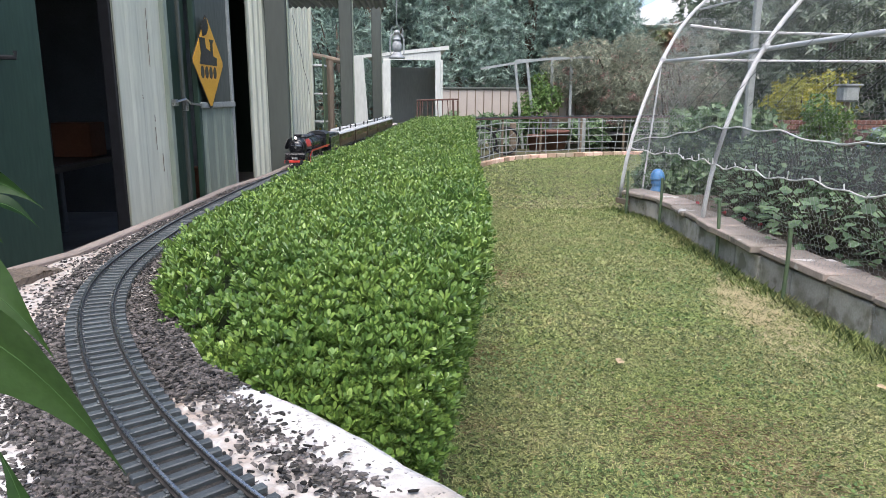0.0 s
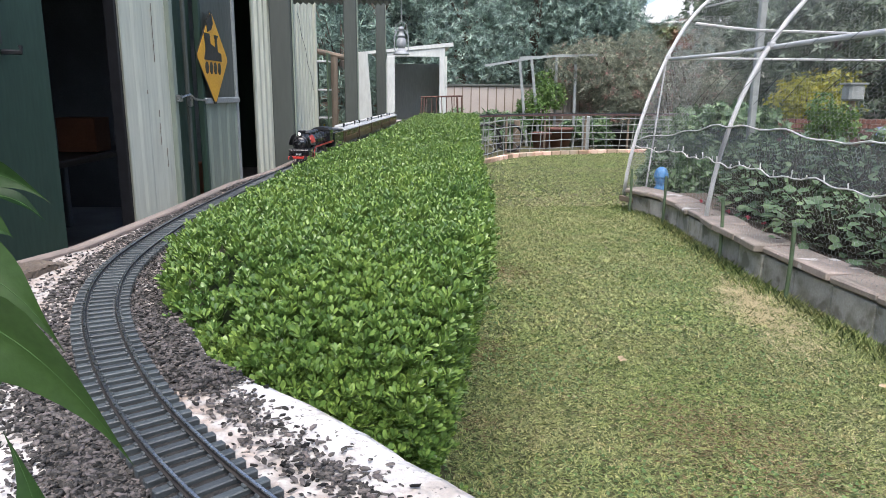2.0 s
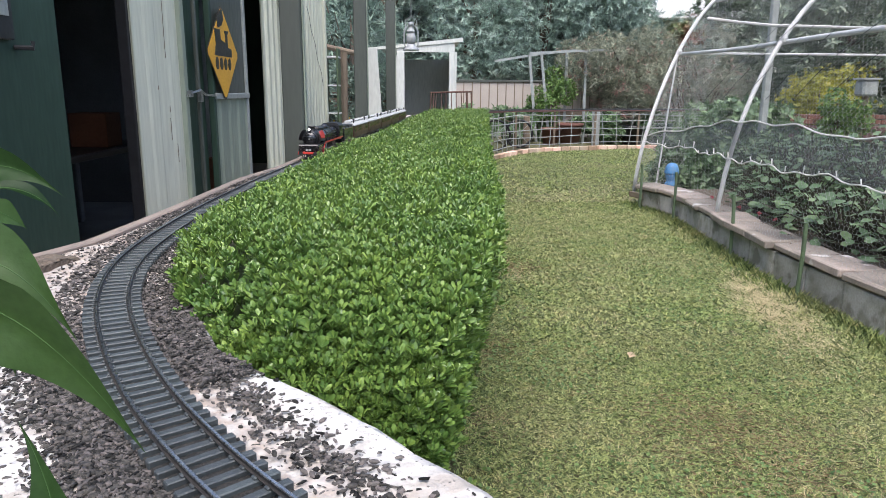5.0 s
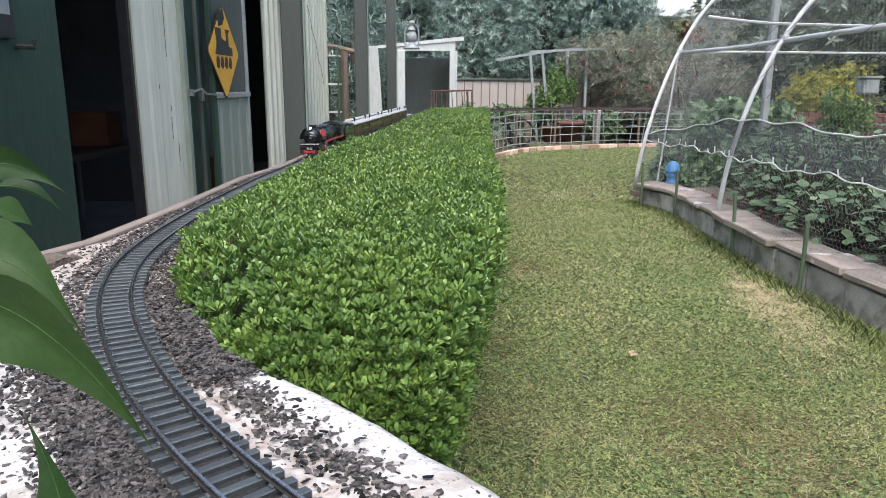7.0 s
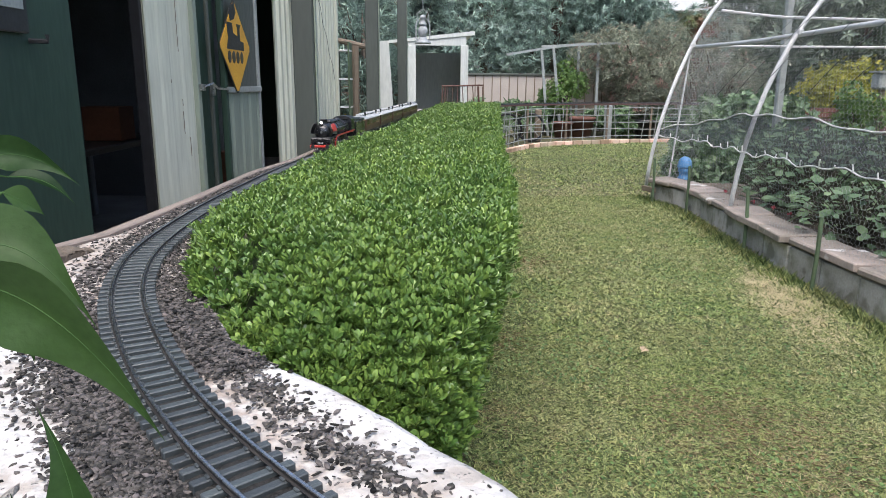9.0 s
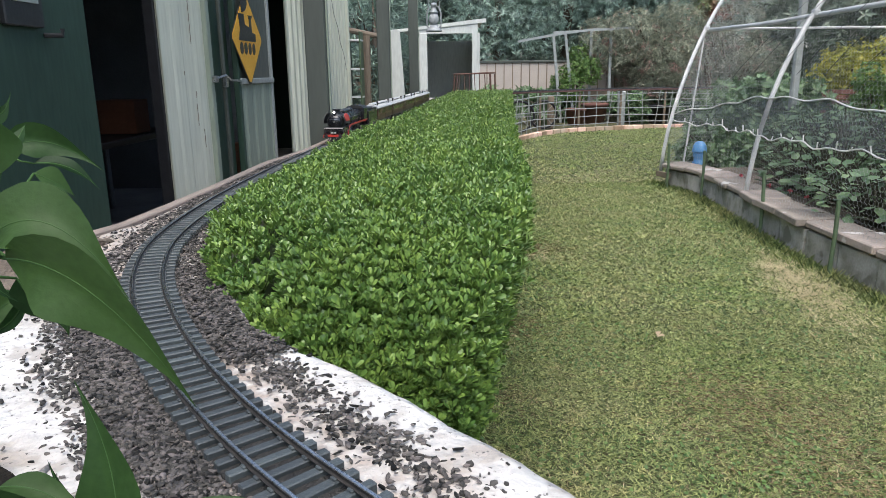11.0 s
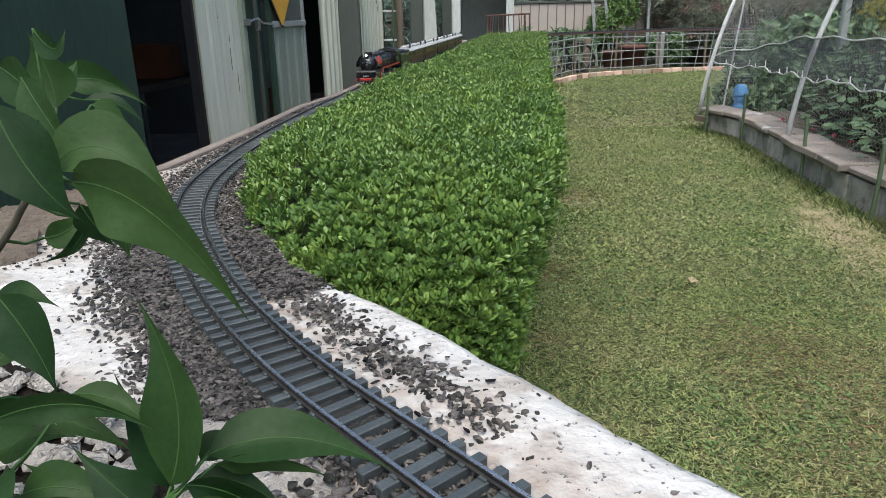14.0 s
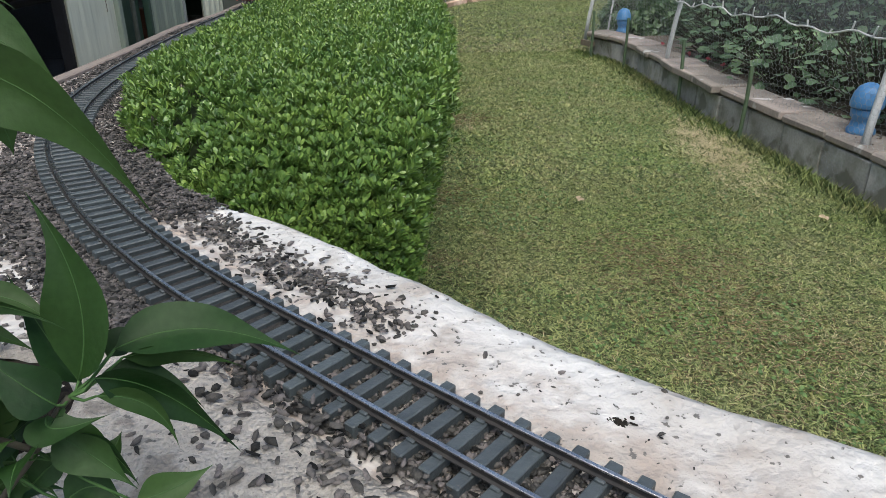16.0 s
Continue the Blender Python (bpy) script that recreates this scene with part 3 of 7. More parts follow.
def patch_slab(name, outline, top, material, label, cat, rough=0.006):
    """A low uneven slab lying on the bed: ring outline, domed and broken at its rim."""
    c = Vector((sum(q[0] for q in outline) / len(outline), sum(q[1] for q in outline) / len(outline), 0))
    ring = smooth_line(list(outline) + [outline[0]], 0.012)[:-1]
    sh_, n_ = Shape(), len(ring)
    for k_, (f, dz) in enumerate(((1.03, -0.03), (1.0, -0.004), (0.96, 0.0), *((f_, 0.0) for f_ in np.linspace(0.92, 0.06, 21)))):
        for p in ring:
            q = c + (p - c) * f
            w = 0.012 * noise.noise((q.x * 14, q.y * 14, 3)) * (1 if k_ < 3 else 0)
            sh_.v.append((q.x + w, q.y + w, top + dz + rough * noise.noise((q.x * 16, q.y * 16, 8)) + rough * 0.6 * noise.noise((q.x * 60, q.y * 60, 8)) + rough * 0.35 * noise.noise((q.x * 140, q.y * 140, 8))))
    sh_.n = 24 * n_
    for k_ in range(23):
        sh_.f += [(k_ * n_ + i, k_ * n_ + (i + 1) % n_, (k_ + 1) * n_ + (i + 1) % n_, (k_ + 1) * n_ + i) for i in range(n_)]
    sh_.f.append(tuple(23 * n_ + i for i in range(n_)))
    return tagged(part(name, sh_, material, smooth=True), label, cat, kind="structure")


patch_slab("concrete_pad", [(0.23, -0.03), (0.12, 0.085), (0.0, 0.12), (-0.10, 0.10), (-0.20, 0.07), (-0.38, 0.02), (-0.55, -0.3), (-0.40, -0.7), (0.20, -0.75), (0.50, -0.52), (0.46, -0.28), (0.34, -0.14)],
           BED + 0.008, M_PAD, "rough grey concrete apron beside the track", "concrete")
patch_slab("earth_strip", [(-0.56, 1.30), (-0.60, 1.05), (-0.53, 0.92), (-0.60, 0.78), (-0.52, 0.68), (-0.66, 0.55), (-0.82, 0.6), (-0.80, 1.0), (-0.68, 1.3)],
           BED + 0.014, M_SOIL, "brown earth between the track bed and the shed", "soil", 0.012)
# dark patch with the shade of crevices and leaves put into its colour
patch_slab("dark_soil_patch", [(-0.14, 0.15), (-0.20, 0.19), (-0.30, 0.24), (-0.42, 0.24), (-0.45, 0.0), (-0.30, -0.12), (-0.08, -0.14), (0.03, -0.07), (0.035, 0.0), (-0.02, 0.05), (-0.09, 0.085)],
           BED + 0.022, M_DSOIL, "soil and rubble under the shrub, crevice and leaf shade put into its colour", "soil", 0.012)

# timber edge along the walkway side
edge = [Vector((xs(LB, y) - 0.02, y, BED - 0.06)) for y in np.arange(1.2, 12.0, 0.1)]
sh = Shape().sweep(edge, [(-0.025, 0), (0.015, 0), (0.015, 0.064), (0.010, 0.068), (-0.02, 0.068), (-0.025, 0.064)])
tagged(part("trim", sh, M_PINKTIMBER), "weathered pinkish timber edge of the track bed", "edging", kind="structure")

# ---- ballast ----
def stones(pos, size):
    """Angular stones: uneven lumps with a five-sided girdle, one mesh."""
    ring = [(math.cos(1.257 * k_ + o), math.sin(1.257 * k_ + o), h) for h, o in ((-0.62, 0.0), (0.62, 0.628)) for k_ in range(5)]
    base = np.array(ring, float) * 0.86
    tri = np.array([(k_, (k_ + 1) % 5, 5 + k_) for k_ in range(5)] + [((k_ + 1) % 5, 5 + (k_ + 1) % 5, 5 + k_) for k_ in range(5)] + [(5, 6, 7), (5, 7, 8), (5, 8, 9)])
    n = len(pos)
    v = base[None] * (1 + RNG.uniform(-0.42, 0.30, (n, len(base), 3)))
    v = v * (size[:, None, None] * RNG.uniform(0.6, 1.4, (n, 1, 3)) * np.array([1.55, 0.8, 0.6]))
    a = RNG.uniform(0, 6.283, n)
    t = RNG.normal(0, 0.5, n)
    c, s = np.cos(a)[:, None], np.sin(a)[:, None]
    y2, z2 = v[..., 1] * np.cos(t)[:, None] - v[..., 2] * np.sin(t)[:, None], v[..., 1] * np.sin(t)[:, None] + v[..., 2] * np.cos(t)[:, None]
    v = np.stack([v[..., 0] * c - y2 * s, v[..., 0] * s + y2 * c, z2], -1) + pos[:, None]
    f = (tri[None] + (np.arange(n) * len(base))[:, None, None]).reshape(-1, 3)
    me = bpy.data.meshes.new("ballast")
    me.vertices.add(n * len(base))
    me.vertices.foreach_set("co", v.reshape(-1))
    me.loops.add(f.size)
    me.loops.foreach_set("vertex_index", f.reshape(-1).astype(np.int32))
    me.polygons.add(len(f))
    me.polygons.foreach_set("loop_start", np.arange(0, f.size, 3, dtype=np.int32))
    me.materials.append(M_STONE)
    me.update(calc_edges=True)
    return me


LA = np.array([p[:2] for p in LINE])
LD = np.gradient(LA, axis=0)
LD /= np.linalg.norm(LD, axis=1, keepdims=True)
LN = np.stack([LD[:, 1], -LD[:, 0]], 1)
sel = np.where((LA[:, 1] < 12.0))[0]
near = sel[LA[sel, 1] < 3.2]
pts, sz = [], []


def scatter(n, idx, off, size, zlift=0.0, base=0.0):
    n = int(n * 1.5)
    size = size * 0.72
    i = RNG.choice(idx, n)
    o = off(n)
    p = LA[i] + LN[i] * o[:, None] + RNG.normal(0, 0.004, (n, 2))
    ok = (p[:, 0] < np.interp(p[:, 1], [q[1] for q in RB], [q[0] for q in RB]) - 0.008) & (p[:, 0] > np.interp(p[:, 1], [q[1] for q in LB], [q[0] for q in LB]) + 0.01)
    p = p[ok]
    o = o[ok]
    s = size * RNG.uniform(0.6, 1.3, len(p)) * np.where(np.abs(o) < 0.062, 0.85, 1.0)
    lift = np.where(np.abs(o) < 0.062, np.minimum(zlift + 0.001, 0.005), zlift)
    pts.append(np.column_stack([p, np.full(len(p), BED + base) + s * 0.42 + RNG.uniform(0, 1, len(p)) * lift]))
    sz.append(s)


bend = near[(LA[near, 1] > 0.42) & (LA[near, 1] < 3.2)]
scatter(10500, bend, lambda n: RNG.uniform(-0.12, 0.17, n), 0.0050, 0.008)
ends = near[LA[near, 1] <= 0.42]
scatter(6200, ends, lambda n: RNG.uniform(-0.068, 0.046, n), 0.0050, 0.004)
mid = near[(LA[near, 1] > 0.2) & (LA[near, 1] < 0.75)]
scatter(1300, mid, lambda n: RNG.normal(-0.095, 0.035, n), 0.0052, 0.005)
r_side = near[(LA[near, 1] > 0.02) & (LA[near, 1] < 0.6)]
scatter(620, r_side, lambda n: RNG.normal(0.120, 0.022, n), 0.0052, 0.004)
scatter(70, near[(LA[near, 1] > -0.35) & (LA[near, 1] < 0.3)], lambda n: RNG.uniform(0.06, 0.22, n), 0.0020, 0)
scatter(22, near[(LA[near, 1] > -0.2) & (LA[near, 1] < 0.3)], lambda n: RNG.uniform(0.06, 0.2, n), 0.0048, 0)
scatter(170, near[(LA[near, 1] > 0.05) & (LA[near, 1] < 0.9)], lambda n: -RNG.gamma(2.0, 0.05, n) - 0.08, 0.0052, 0)
scatter(1900, near[(LA[near, 1] > 0.16) & (LA[near, 1] < 0.85)], lambda n: -0.06 - 0.14 * RNG.beta(1.0, 2.0, n), 0.0046, 0.003)
scatter(900, near[(LA[near, 1] > 0.75) & (LA[near, 1] < 1.7)], lambda n: -RNG.uniform(0.10, 0.36, n), 0.0046, 0.003)
scatter(120, near[(LA[near, 1] > -0.40) & (LA[near, 1] < 0.08)], lambda n: -RNG.gamma(2.0, 0.045, n) - 0.05, 0.0062, 0.002, 0.009)
scatter(210, near[(LA[near, 1] > -0.35) & (LA[near, 1] < 0.12)], lambda n: -RNG.gamma(1.6, 0.03, n) - 0.04, 0.0060, 0.004, 0.008)
scatter(4200, sel[LA[sel, 1] > 3.2], lambda n: RNG.uniform(-0.10, 0.10, n), 0.008, 0.008)
scatter(2400, near[(LA[near, 1] > 0.45) & (LA[near, 1] < 1.0)], lambda n: RNG.uniform(0.05, 0.16, n), 0.0050, 0.004)
scatter(1700, near[(LA[near, 1] > 0.16) & (LA[near, 1] < 0.8)], lambda n: -RNG.uniform(0.055, 0.125, n), 0.0050, 0.004)
scatter(2300, ends, lambda n: RNG.uniform(-0.052, 0.048, n), 0.0056, 0.002)
scatter(420, near[(LA[near, 1] > -0.42) & (LA[near, 1] < 0.15)], lambda n: RNG.uniform(-0.05, 0.046, n), 0.0044, 0.002)
bm_ = stones(np.concatenate(pts), np.concatenate(sz))
tagged(part("ballast", bm_, M_STONE), "dark grey crushed stone ballast spilling over the bed", "gravel", kind="stuff")

# grit between the sleepers; the shade of the deep gaps is put into its colour
M_GRIT = mat("gap_shaded_grit", (0.050, 0.048, 0.046), (0.030, 0.029, 0.028), 60, 0.95, bump=1.0, fine=260, bump_dist=0.006, spec=0.15)
grit = Shape().sweep([Vector((p.x, p.y, BED + 0.001)) for p in LINE[::4] if 0.08 < p.y < 12.0 and p.x < 0.4], [(-0.060, -0.004), (0.060, -0.004), (0.052, 0.006), (0.0, 0.008), (-0.052, 0.006)])
tagged(part("ballast_grit", grit, M_GRIT, smooth=True), "fine grit packed along the track, darkened with the shade of the sleeper gaps", "gravel", kind="structure")

# ---- model railway track ----
track = thing("model_railway_track", "model railway track with dark plastic sleepers and steel rails", "railway track")
RAIL0 = BED + 0.016
web = [(-0.0042, 0), (0.0042, 0), (0.0042, 0.0012), (0.0012, 0.002), (0.0012, 0.0062), (0.0023, 0.0068), (-0.0023, 0.0068), (-0.0012, 0.0062), (-0.0012, 0.002), (-0.0042, 0.0012)]
head = [(-0.0022, 0.0068), (0.0022, 0.0068), (0.0022, 0.0084), (0.0016, 0.0089), (-0.0016, 0.0089), (-0.0022, 0.0084)]


def height_at(y):
    return RAIL0 + (max(0.0, y - 12.0) * 0.004)


for side in (-0.030, 0.030):
    path = []
    for i in range(0, len(LINE), 2):
        p = LA[i] + LN[i] * side
        path.append(Vector((p[0], p[1], height_at(p[1]))))
    r = part("rail", Shape().sweep(path, web), M_RAIL, track)
    part("rail_head", Shape().sweep(path, head), M_RAILTOP, r, "worn bright running surface")

slp = Shape()
slp.box((0, 0, 0.007), (0.110, 0.0128, 0.017), ch=0.0014)
for sx in (-1, 1):
    for o in (-0.0058, 0.0058):
        slp.box((sx * 0.030 + o, 0, 0.0165), (0.004, 0.0095, 0.004), ch=0.001)
slp_mesh = slp.mesh("sleeper", M_SLEEPER)
cum = np.arange(len(LINE)) * 0.01
pitch = 0.0297
count = int(cum[-1] / pitch)
far = Shape()
made = 0
for i in range(count):
    k = min(int(i * pitch / 0.01), len(LINE) - 1)
    fr = (i * pitch / 0.01) - k
    p = LA[k] + LD[k] * 0.01 * fr
    ang = math.atan2(LD[k][1], LD[k][0]) - math.pi / 2 + random.uniform(-0.02, 0.02)
    m = Matrix.Translation((p[0], p[1], height_at(p[1]) - 0.0165)) @ Matrix.Rotation(ang, 4, "Z")
    if made < 300 and p[1] > -0.8:
        ob = new("sleeper", slp_mesh)
        ob.parent = track
        ob.matrix_basis = m
        made += 1
    elif p[1] < 16.5:
        far.add(
            [m @ Vector((x, y, z)) for z in (0, 0.0145) for x, y in ((-0.055, -0.007), (0.055, -0.007), (0.055, 0.007), (-0.055, 0.007))],
            [(4, 5, 6, 7), (0, 1, 5, 4), (1, 2, 6, 5), (2, 3, 7, 6), (3, 0, 4, 7)])
tagged(part("distant_sleepers", far, M_SLEEPER, track), kind="stuff")

# ---- hedge ----
HL = [(0.55, 0.08), (0.70, -0.03), (0.95, -0.175), (1.2, -0.245), (1.6, -0.285), (2.2, -0.285), (3.0, -0.235), (4.0, -0.14), (5.2, -0.02), (7.0, 0.11), (9.5, 0.31), (11.2, 0.47)]
HR = [(0.55, 0.37), (0.8, 0.47), (1.25, 0.555), (1.6, 0.59), (3.0, 0.69), (5.8, 0.94), (8.0, 1.14), (11.2, 1.43)]
HZ = 0.975
hz = lambda y: HZ - 0.30 * (1 - np.sqrt(1 - np.clip((1.15 - y) / 0.56, 0, 0.999) ** 2))
hl = lambda y: np.interp(y, *zip(*HL))
hr = lambda y: np.interp(y, *zip(*HR))
hedge = thing("hedge", "clipped box hedge with small bright green leaves", "hedge")
# dark core: the shade between the leaves is put into its colour
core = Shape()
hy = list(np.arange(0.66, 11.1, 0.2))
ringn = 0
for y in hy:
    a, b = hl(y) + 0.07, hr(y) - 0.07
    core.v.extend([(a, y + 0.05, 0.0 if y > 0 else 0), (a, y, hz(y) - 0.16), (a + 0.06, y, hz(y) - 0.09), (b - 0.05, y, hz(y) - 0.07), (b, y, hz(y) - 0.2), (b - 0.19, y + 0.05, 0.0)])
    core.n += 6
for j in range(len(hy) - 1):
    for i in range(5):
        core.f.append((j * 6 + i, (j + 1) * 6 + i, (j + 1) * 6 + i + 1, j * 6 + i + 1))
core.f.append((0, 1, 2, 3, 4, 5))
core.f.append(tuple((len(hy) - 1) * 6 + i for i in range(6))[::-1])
part("inner_growth", core, M_HEDGE_IN, hedge, "dark core of the hedge, inner shade put into its colour")


def hedge_points(n, y0, y1):
    """Points and normals on the hedge's rounded box, uneven as clipped growth is."""
    P, N = [], []
    y = RNG.uniform(y0, y1, n)
    u = RNG.uniform(0, 1, n)
    a, b = hl(y), hr(y)
    w = b - a
    hside = 0.92
    tot = w + hside + 0.25
    s = u * tot
    x, z, nx_, nz = np.zeros(n), np.zeros(n), np.zeros(n), np.zeros(n)
    top = s < w
    H = hz(y)
    x[top], z[top], nz[top] = a[top] + s[top], H[top], 1
    rt = (~top) & (s < w + hside)
    q = s[rt] - w[rt]
    x[rt], z[rt], nx_[rt] = b[rt] - 0.20 * np.clip(q / hside - 0.12, 0, 1), H[rt] - q, 1
    lf = s >= w + hside
    q = s[lf] - w[lf] - hside
    x[lf], z[lf], nx_[lf] = a[lf], H[lf] - 0.05 - q, -1
    # round the shoulders
    r = 0.07
    dr, dl = np.clip(1 - (b - x) / r, 0, 1), np.clip(1 - (x - a) / r, 0, 1)
    dl = np.clip(1 - (x - a) / 0.16, 0, 1)
    z = z - (r * 0.45 * dr ** 2 + 0.055 * dl ** 2) * top
    nx_ = nx_ + dr * top * 0.8 - dl * top * 0.8
    P = np.stack([x, y, z], 1)
    N = np.stack([nx_, -np.clip((1.15 - y) / 0.5, 0, 1) * top, nz], 1)
    if y0 < 0.8:
        m = int(n * 0.42)
        t, g = RNG.uniform(0, 1, m), RNG.uniform(0, 1, m)
        th = np.clip(g / 0.55, 0, 1) * 1.25 + 0.32
        drop = np.clip(g - 0.55, 0, 1) / 0.45 * 0.36
        zz = HZ - 0.30 * (1 - np.cos(np.minimum(th, 1.5708))) - drop
        xx = 0.0 + t * (0.46 - 0.20 * np.clip((HZ - zz) / 0.92 - 0.12, 0, 1))
        yy = 1.15 - 0.56 * np.sin(np.minimum(th, 1.5708)) + np.interp(xx, [0.0, 0.10, 0.36, 0.46], [0.10, 0.0, 0.0, 0.10]) + drop * 0.1
        P = np.concatenate([P, np.stack([xx, yy, zz], 1)])
        N = np.concatenate([N, np.stack([(t - 0.5) * 0.9, -np.sin(th), np.cos(th) + 0.15], 1)])
    wob = np.array([noise.noise((p[0] * 5, p[1] * 5, p[2] * 5)) for p in P]) * 0.014 + RNG.gamma(0.4, 0.010, len(P)) + np.array([noise.noise((p[0] * 1.3, p[1] * 1.3, 9)) for p in P]) * 0.02
    N /= np.linalg.norm(N, axis=1, keepdims=True)
    return P + N * wob[:, None], N


def hedge_leaves(n, y0, y1, length, whorl, depth):
    P, N = hedge_points(n, y0, y1)
    n = len(P)
    tip = N * 0.7 + np.array([0, 0, 1.1]) + RNG.normal(0, 0.28, (n, 3))
    tip /= np.linalg.norm(tip, axis=1, keepdims=True)
    P = P - N * RNG.uniform(0, depth, (n, 1)) + N * 0.0
    ref = np.cross(tip, rand_dirs(n))
    ref /= np.linalg.norm(ref, axis=1, keepdims=True)
    bi = np.cross(tip, ref)
    pos, ax, nm, ln = [], [], [], []
    for k in range(whorl):
        a = 2.4 * k + RNG.uniform(-0.3, 0.3, n)
        out = ref * np.cos(a)[:, None] + bi * np.sin(a)[:, None]
        open_ = (0.35 + 0.7 * (1 - k / whorl)) * RNG.uniform(0.8, 1.2, n)
        d = tip + out * open_[:, None]
        pos.append(P + tip * (0.012 * k / whorl - 0.006) + out * 0.002)
        ax.append(d)
        nm.append(tip - out * 0.6)
        ln.append(length * RNG.uniform(0.7, 1.2, n) * (1.0 - 0.35 * k / whorl))
    return np.concatenate(pos), np.concatenate(ax), np.concatenate(nm), np.concatenate(ln)


for n_, y0_, y1_, len_, whorl_, depth_, shape_ in ((15500, 0.6, 1.9, 0.0212, 7, 0.045, LEAF_CUP), (17000, 1.9, 4.2, 0.0228, 6, 0.045, LEAF_SMALL), (17000, 4.2, 11.2, 0.031, 5, 0.05, LEAF_LONG)):
    pos_, ax_, nm_, ln_ = hedge_leaves(n_, y0_, y1_, len_, whorl_, depth_)
    hm = leaf_mesh("foliage", pos_, ax_, nm_, ln_, ln_ * (0.62 if shape_ is LEAF_LONG else 0.52), shape_, M_HEDGE)
    tagged(part("foliage", hm, M_HEDGE, hedge, "dense whorls of small rounded leaves"), kind="stuff")
tw = Shape()
for i in range(60):
    y = random.uniform(0.7, 10.5)
    x = random.uniform(hl(y) + 0.15, hr(y) - 0.15)
    tw.tube([(x, y, -0.02), (x + random.uniform(-.04, .04), y, 0.4), (x + random.uniform(-.08, .08), y + random.uniform(-.05, .05), 0.85)], [0.011, 0.008, 0.004], 5)
part("stems", tw, M_TWIG, hedge)

# ---- train shed with its front along the walkway ----
FX = lambda y: -1.5 + 0.03 * (y - 4.0)
FROT = Matrix.Rotation(-math.atan(0.03), 4, "Z")


def front(y, off=0.0, z=0.0):
    return Vector((FX(y) + off, y, z))


def slab(y0, y1, z0, z1, th=0.05, off=0.0):
    """An upright panel in the shed front."""
    c = (front(y0, off) + front(y1, off)) / 2
    return Shape().box((c.x, c.y, (z0 + z1) / 2), (th, abs(y1 - y0), z1 - z0), FROT, ch=min(th * 0.2, 0.006))


def ribbed(y0, y1, z0, z1, off=0.0, pitch=0.2, depth=0.028, base=0.0):
    """Profiled steel cladding with upright ribs."""
    prof, y = [], y0
    while y < y1 - 1e-6:
        for dy, d in ((0, 0), (0.45, 0), (0.55, depth), (0.85, depth), (0.95, 0)):
            if y + dy * pitch <= y1:
                prof.append((y + dy * pitch, d))
        y += pitch
    prof.append((y1, 0))
    sh = Shape()
    k = len(prof)
    sh.add([front(a, off + d - t, z) for t in (0, 0.012) for z in (z0, z1) for a, d in prof],
           [(i, i + 1, k + i + 1, k + i) for i in range(k - 1)] + [(2 * k + i, 3 * k + i, 3 * k + i + 1, 2 * k + i + 1) for i in range(k - 1)]
           + [(k + i, k + i + 1, 3 * k + i + 1, 3 * k + i) for i in range(k - 1)])
    return sh


TOP = 2.75
tagged(part("wall_front_green", slab(0.9, 3.22, 0, TOP, 0.06), M_GREEN), "dark green sheet-steel shed wall beside the doorway", "wall", kind="structure")
wc = thing("wall_front_cream", "cream painted steel panel between the doorways, streaked and chipped", "wall", kind="structure")
part("panel", ribbed(4.165, 4.945, 0, TOP, 0.0, 0.39, 0.006), M_CREAM, wc)
part("jamb", slab(4.165, 4.215, 0, TOP, 0.075, -0.058), M_BLACK, wc)
part("jamb", slab(4.945, 5.02, 0, TOP, 0.05, 0.01), M_DGREEN, wc)
part("jamb", slab(5.02, 5.09, 0, TOP, 0.03, -0.01), M_POST, wc)
part("jamb", slab(3.98, 4.10, 0, TOP, 0.05, -0.55), M_GREEN, wc)
tagged(part("wall_front_corrugated", ribbed(7.5, 11.35, 0, TOP, 0.0, 0.24, 0.03), M_CREAM), "cream ribbed steel shed wall", "wall", kind="structure")
tagged(part("wall_front_corner", slab(11.35, 11.45, 0, TOP, 0.14, 0.0), M_CREAM), "cream steel corner post of the shed", "wall", kind="structure")
tagged(part("wall_front_lintel", slab(0.9, 11.4, TOP, TOP + 0.35, 0.06), M_CREAM), "cream steel band above the shed doorways", "wall", kind="structure")
for nm, y0, y1 in (("wall_side_near", 0.9, 0.96), ("wall_side_far", 11.36, 11.42)):
    x1 = FX(y0) - 0.04
    tagged(part(nm, Shape().box(((x1 - 4.6) / 2, (y0 + y1) / 2, 1.5), (x1 + 4.6, y1 - y0, 3.0)), M_GREEN), "dark sheet-steel end wall of the shed", "wall", kind="structure")
tagged(part("wall_back", Shape().box((-4.6, 6.58, 1.5), (0.08, 11.3, 3.0)), M_DARK), "dark board wall inside the shed", "wall", kind="structure")
tagged(part("shed_floor", Shape().box((-3.05, 6.58, 0.03), (3.0, 11.2, 0.06)), M_FLOOR), "dim concrete floor of the shed", "floor", kind="structure")
tagged(part("ceiling", Shape().box((-3.05, 6.58, 3.06), (3.2, 11.4, 0.08)), M_DARK), "dark shed ceiling", "ceiling", kind="structure")
tagged(part("walkway", Shape().box((-1.0, 6.5, 0.02), (0.95, 13.0, 0.05)), M_FLOOR), "concrete walkway along the shed", "path", kind="structure")
tagged(part("wall_partition", Shape().box((-3.0, 7.2, 1.5), (2.9, 0.06, 3.0)), M_DARK), "dark partition inside the shed", "wall", kind="structure")

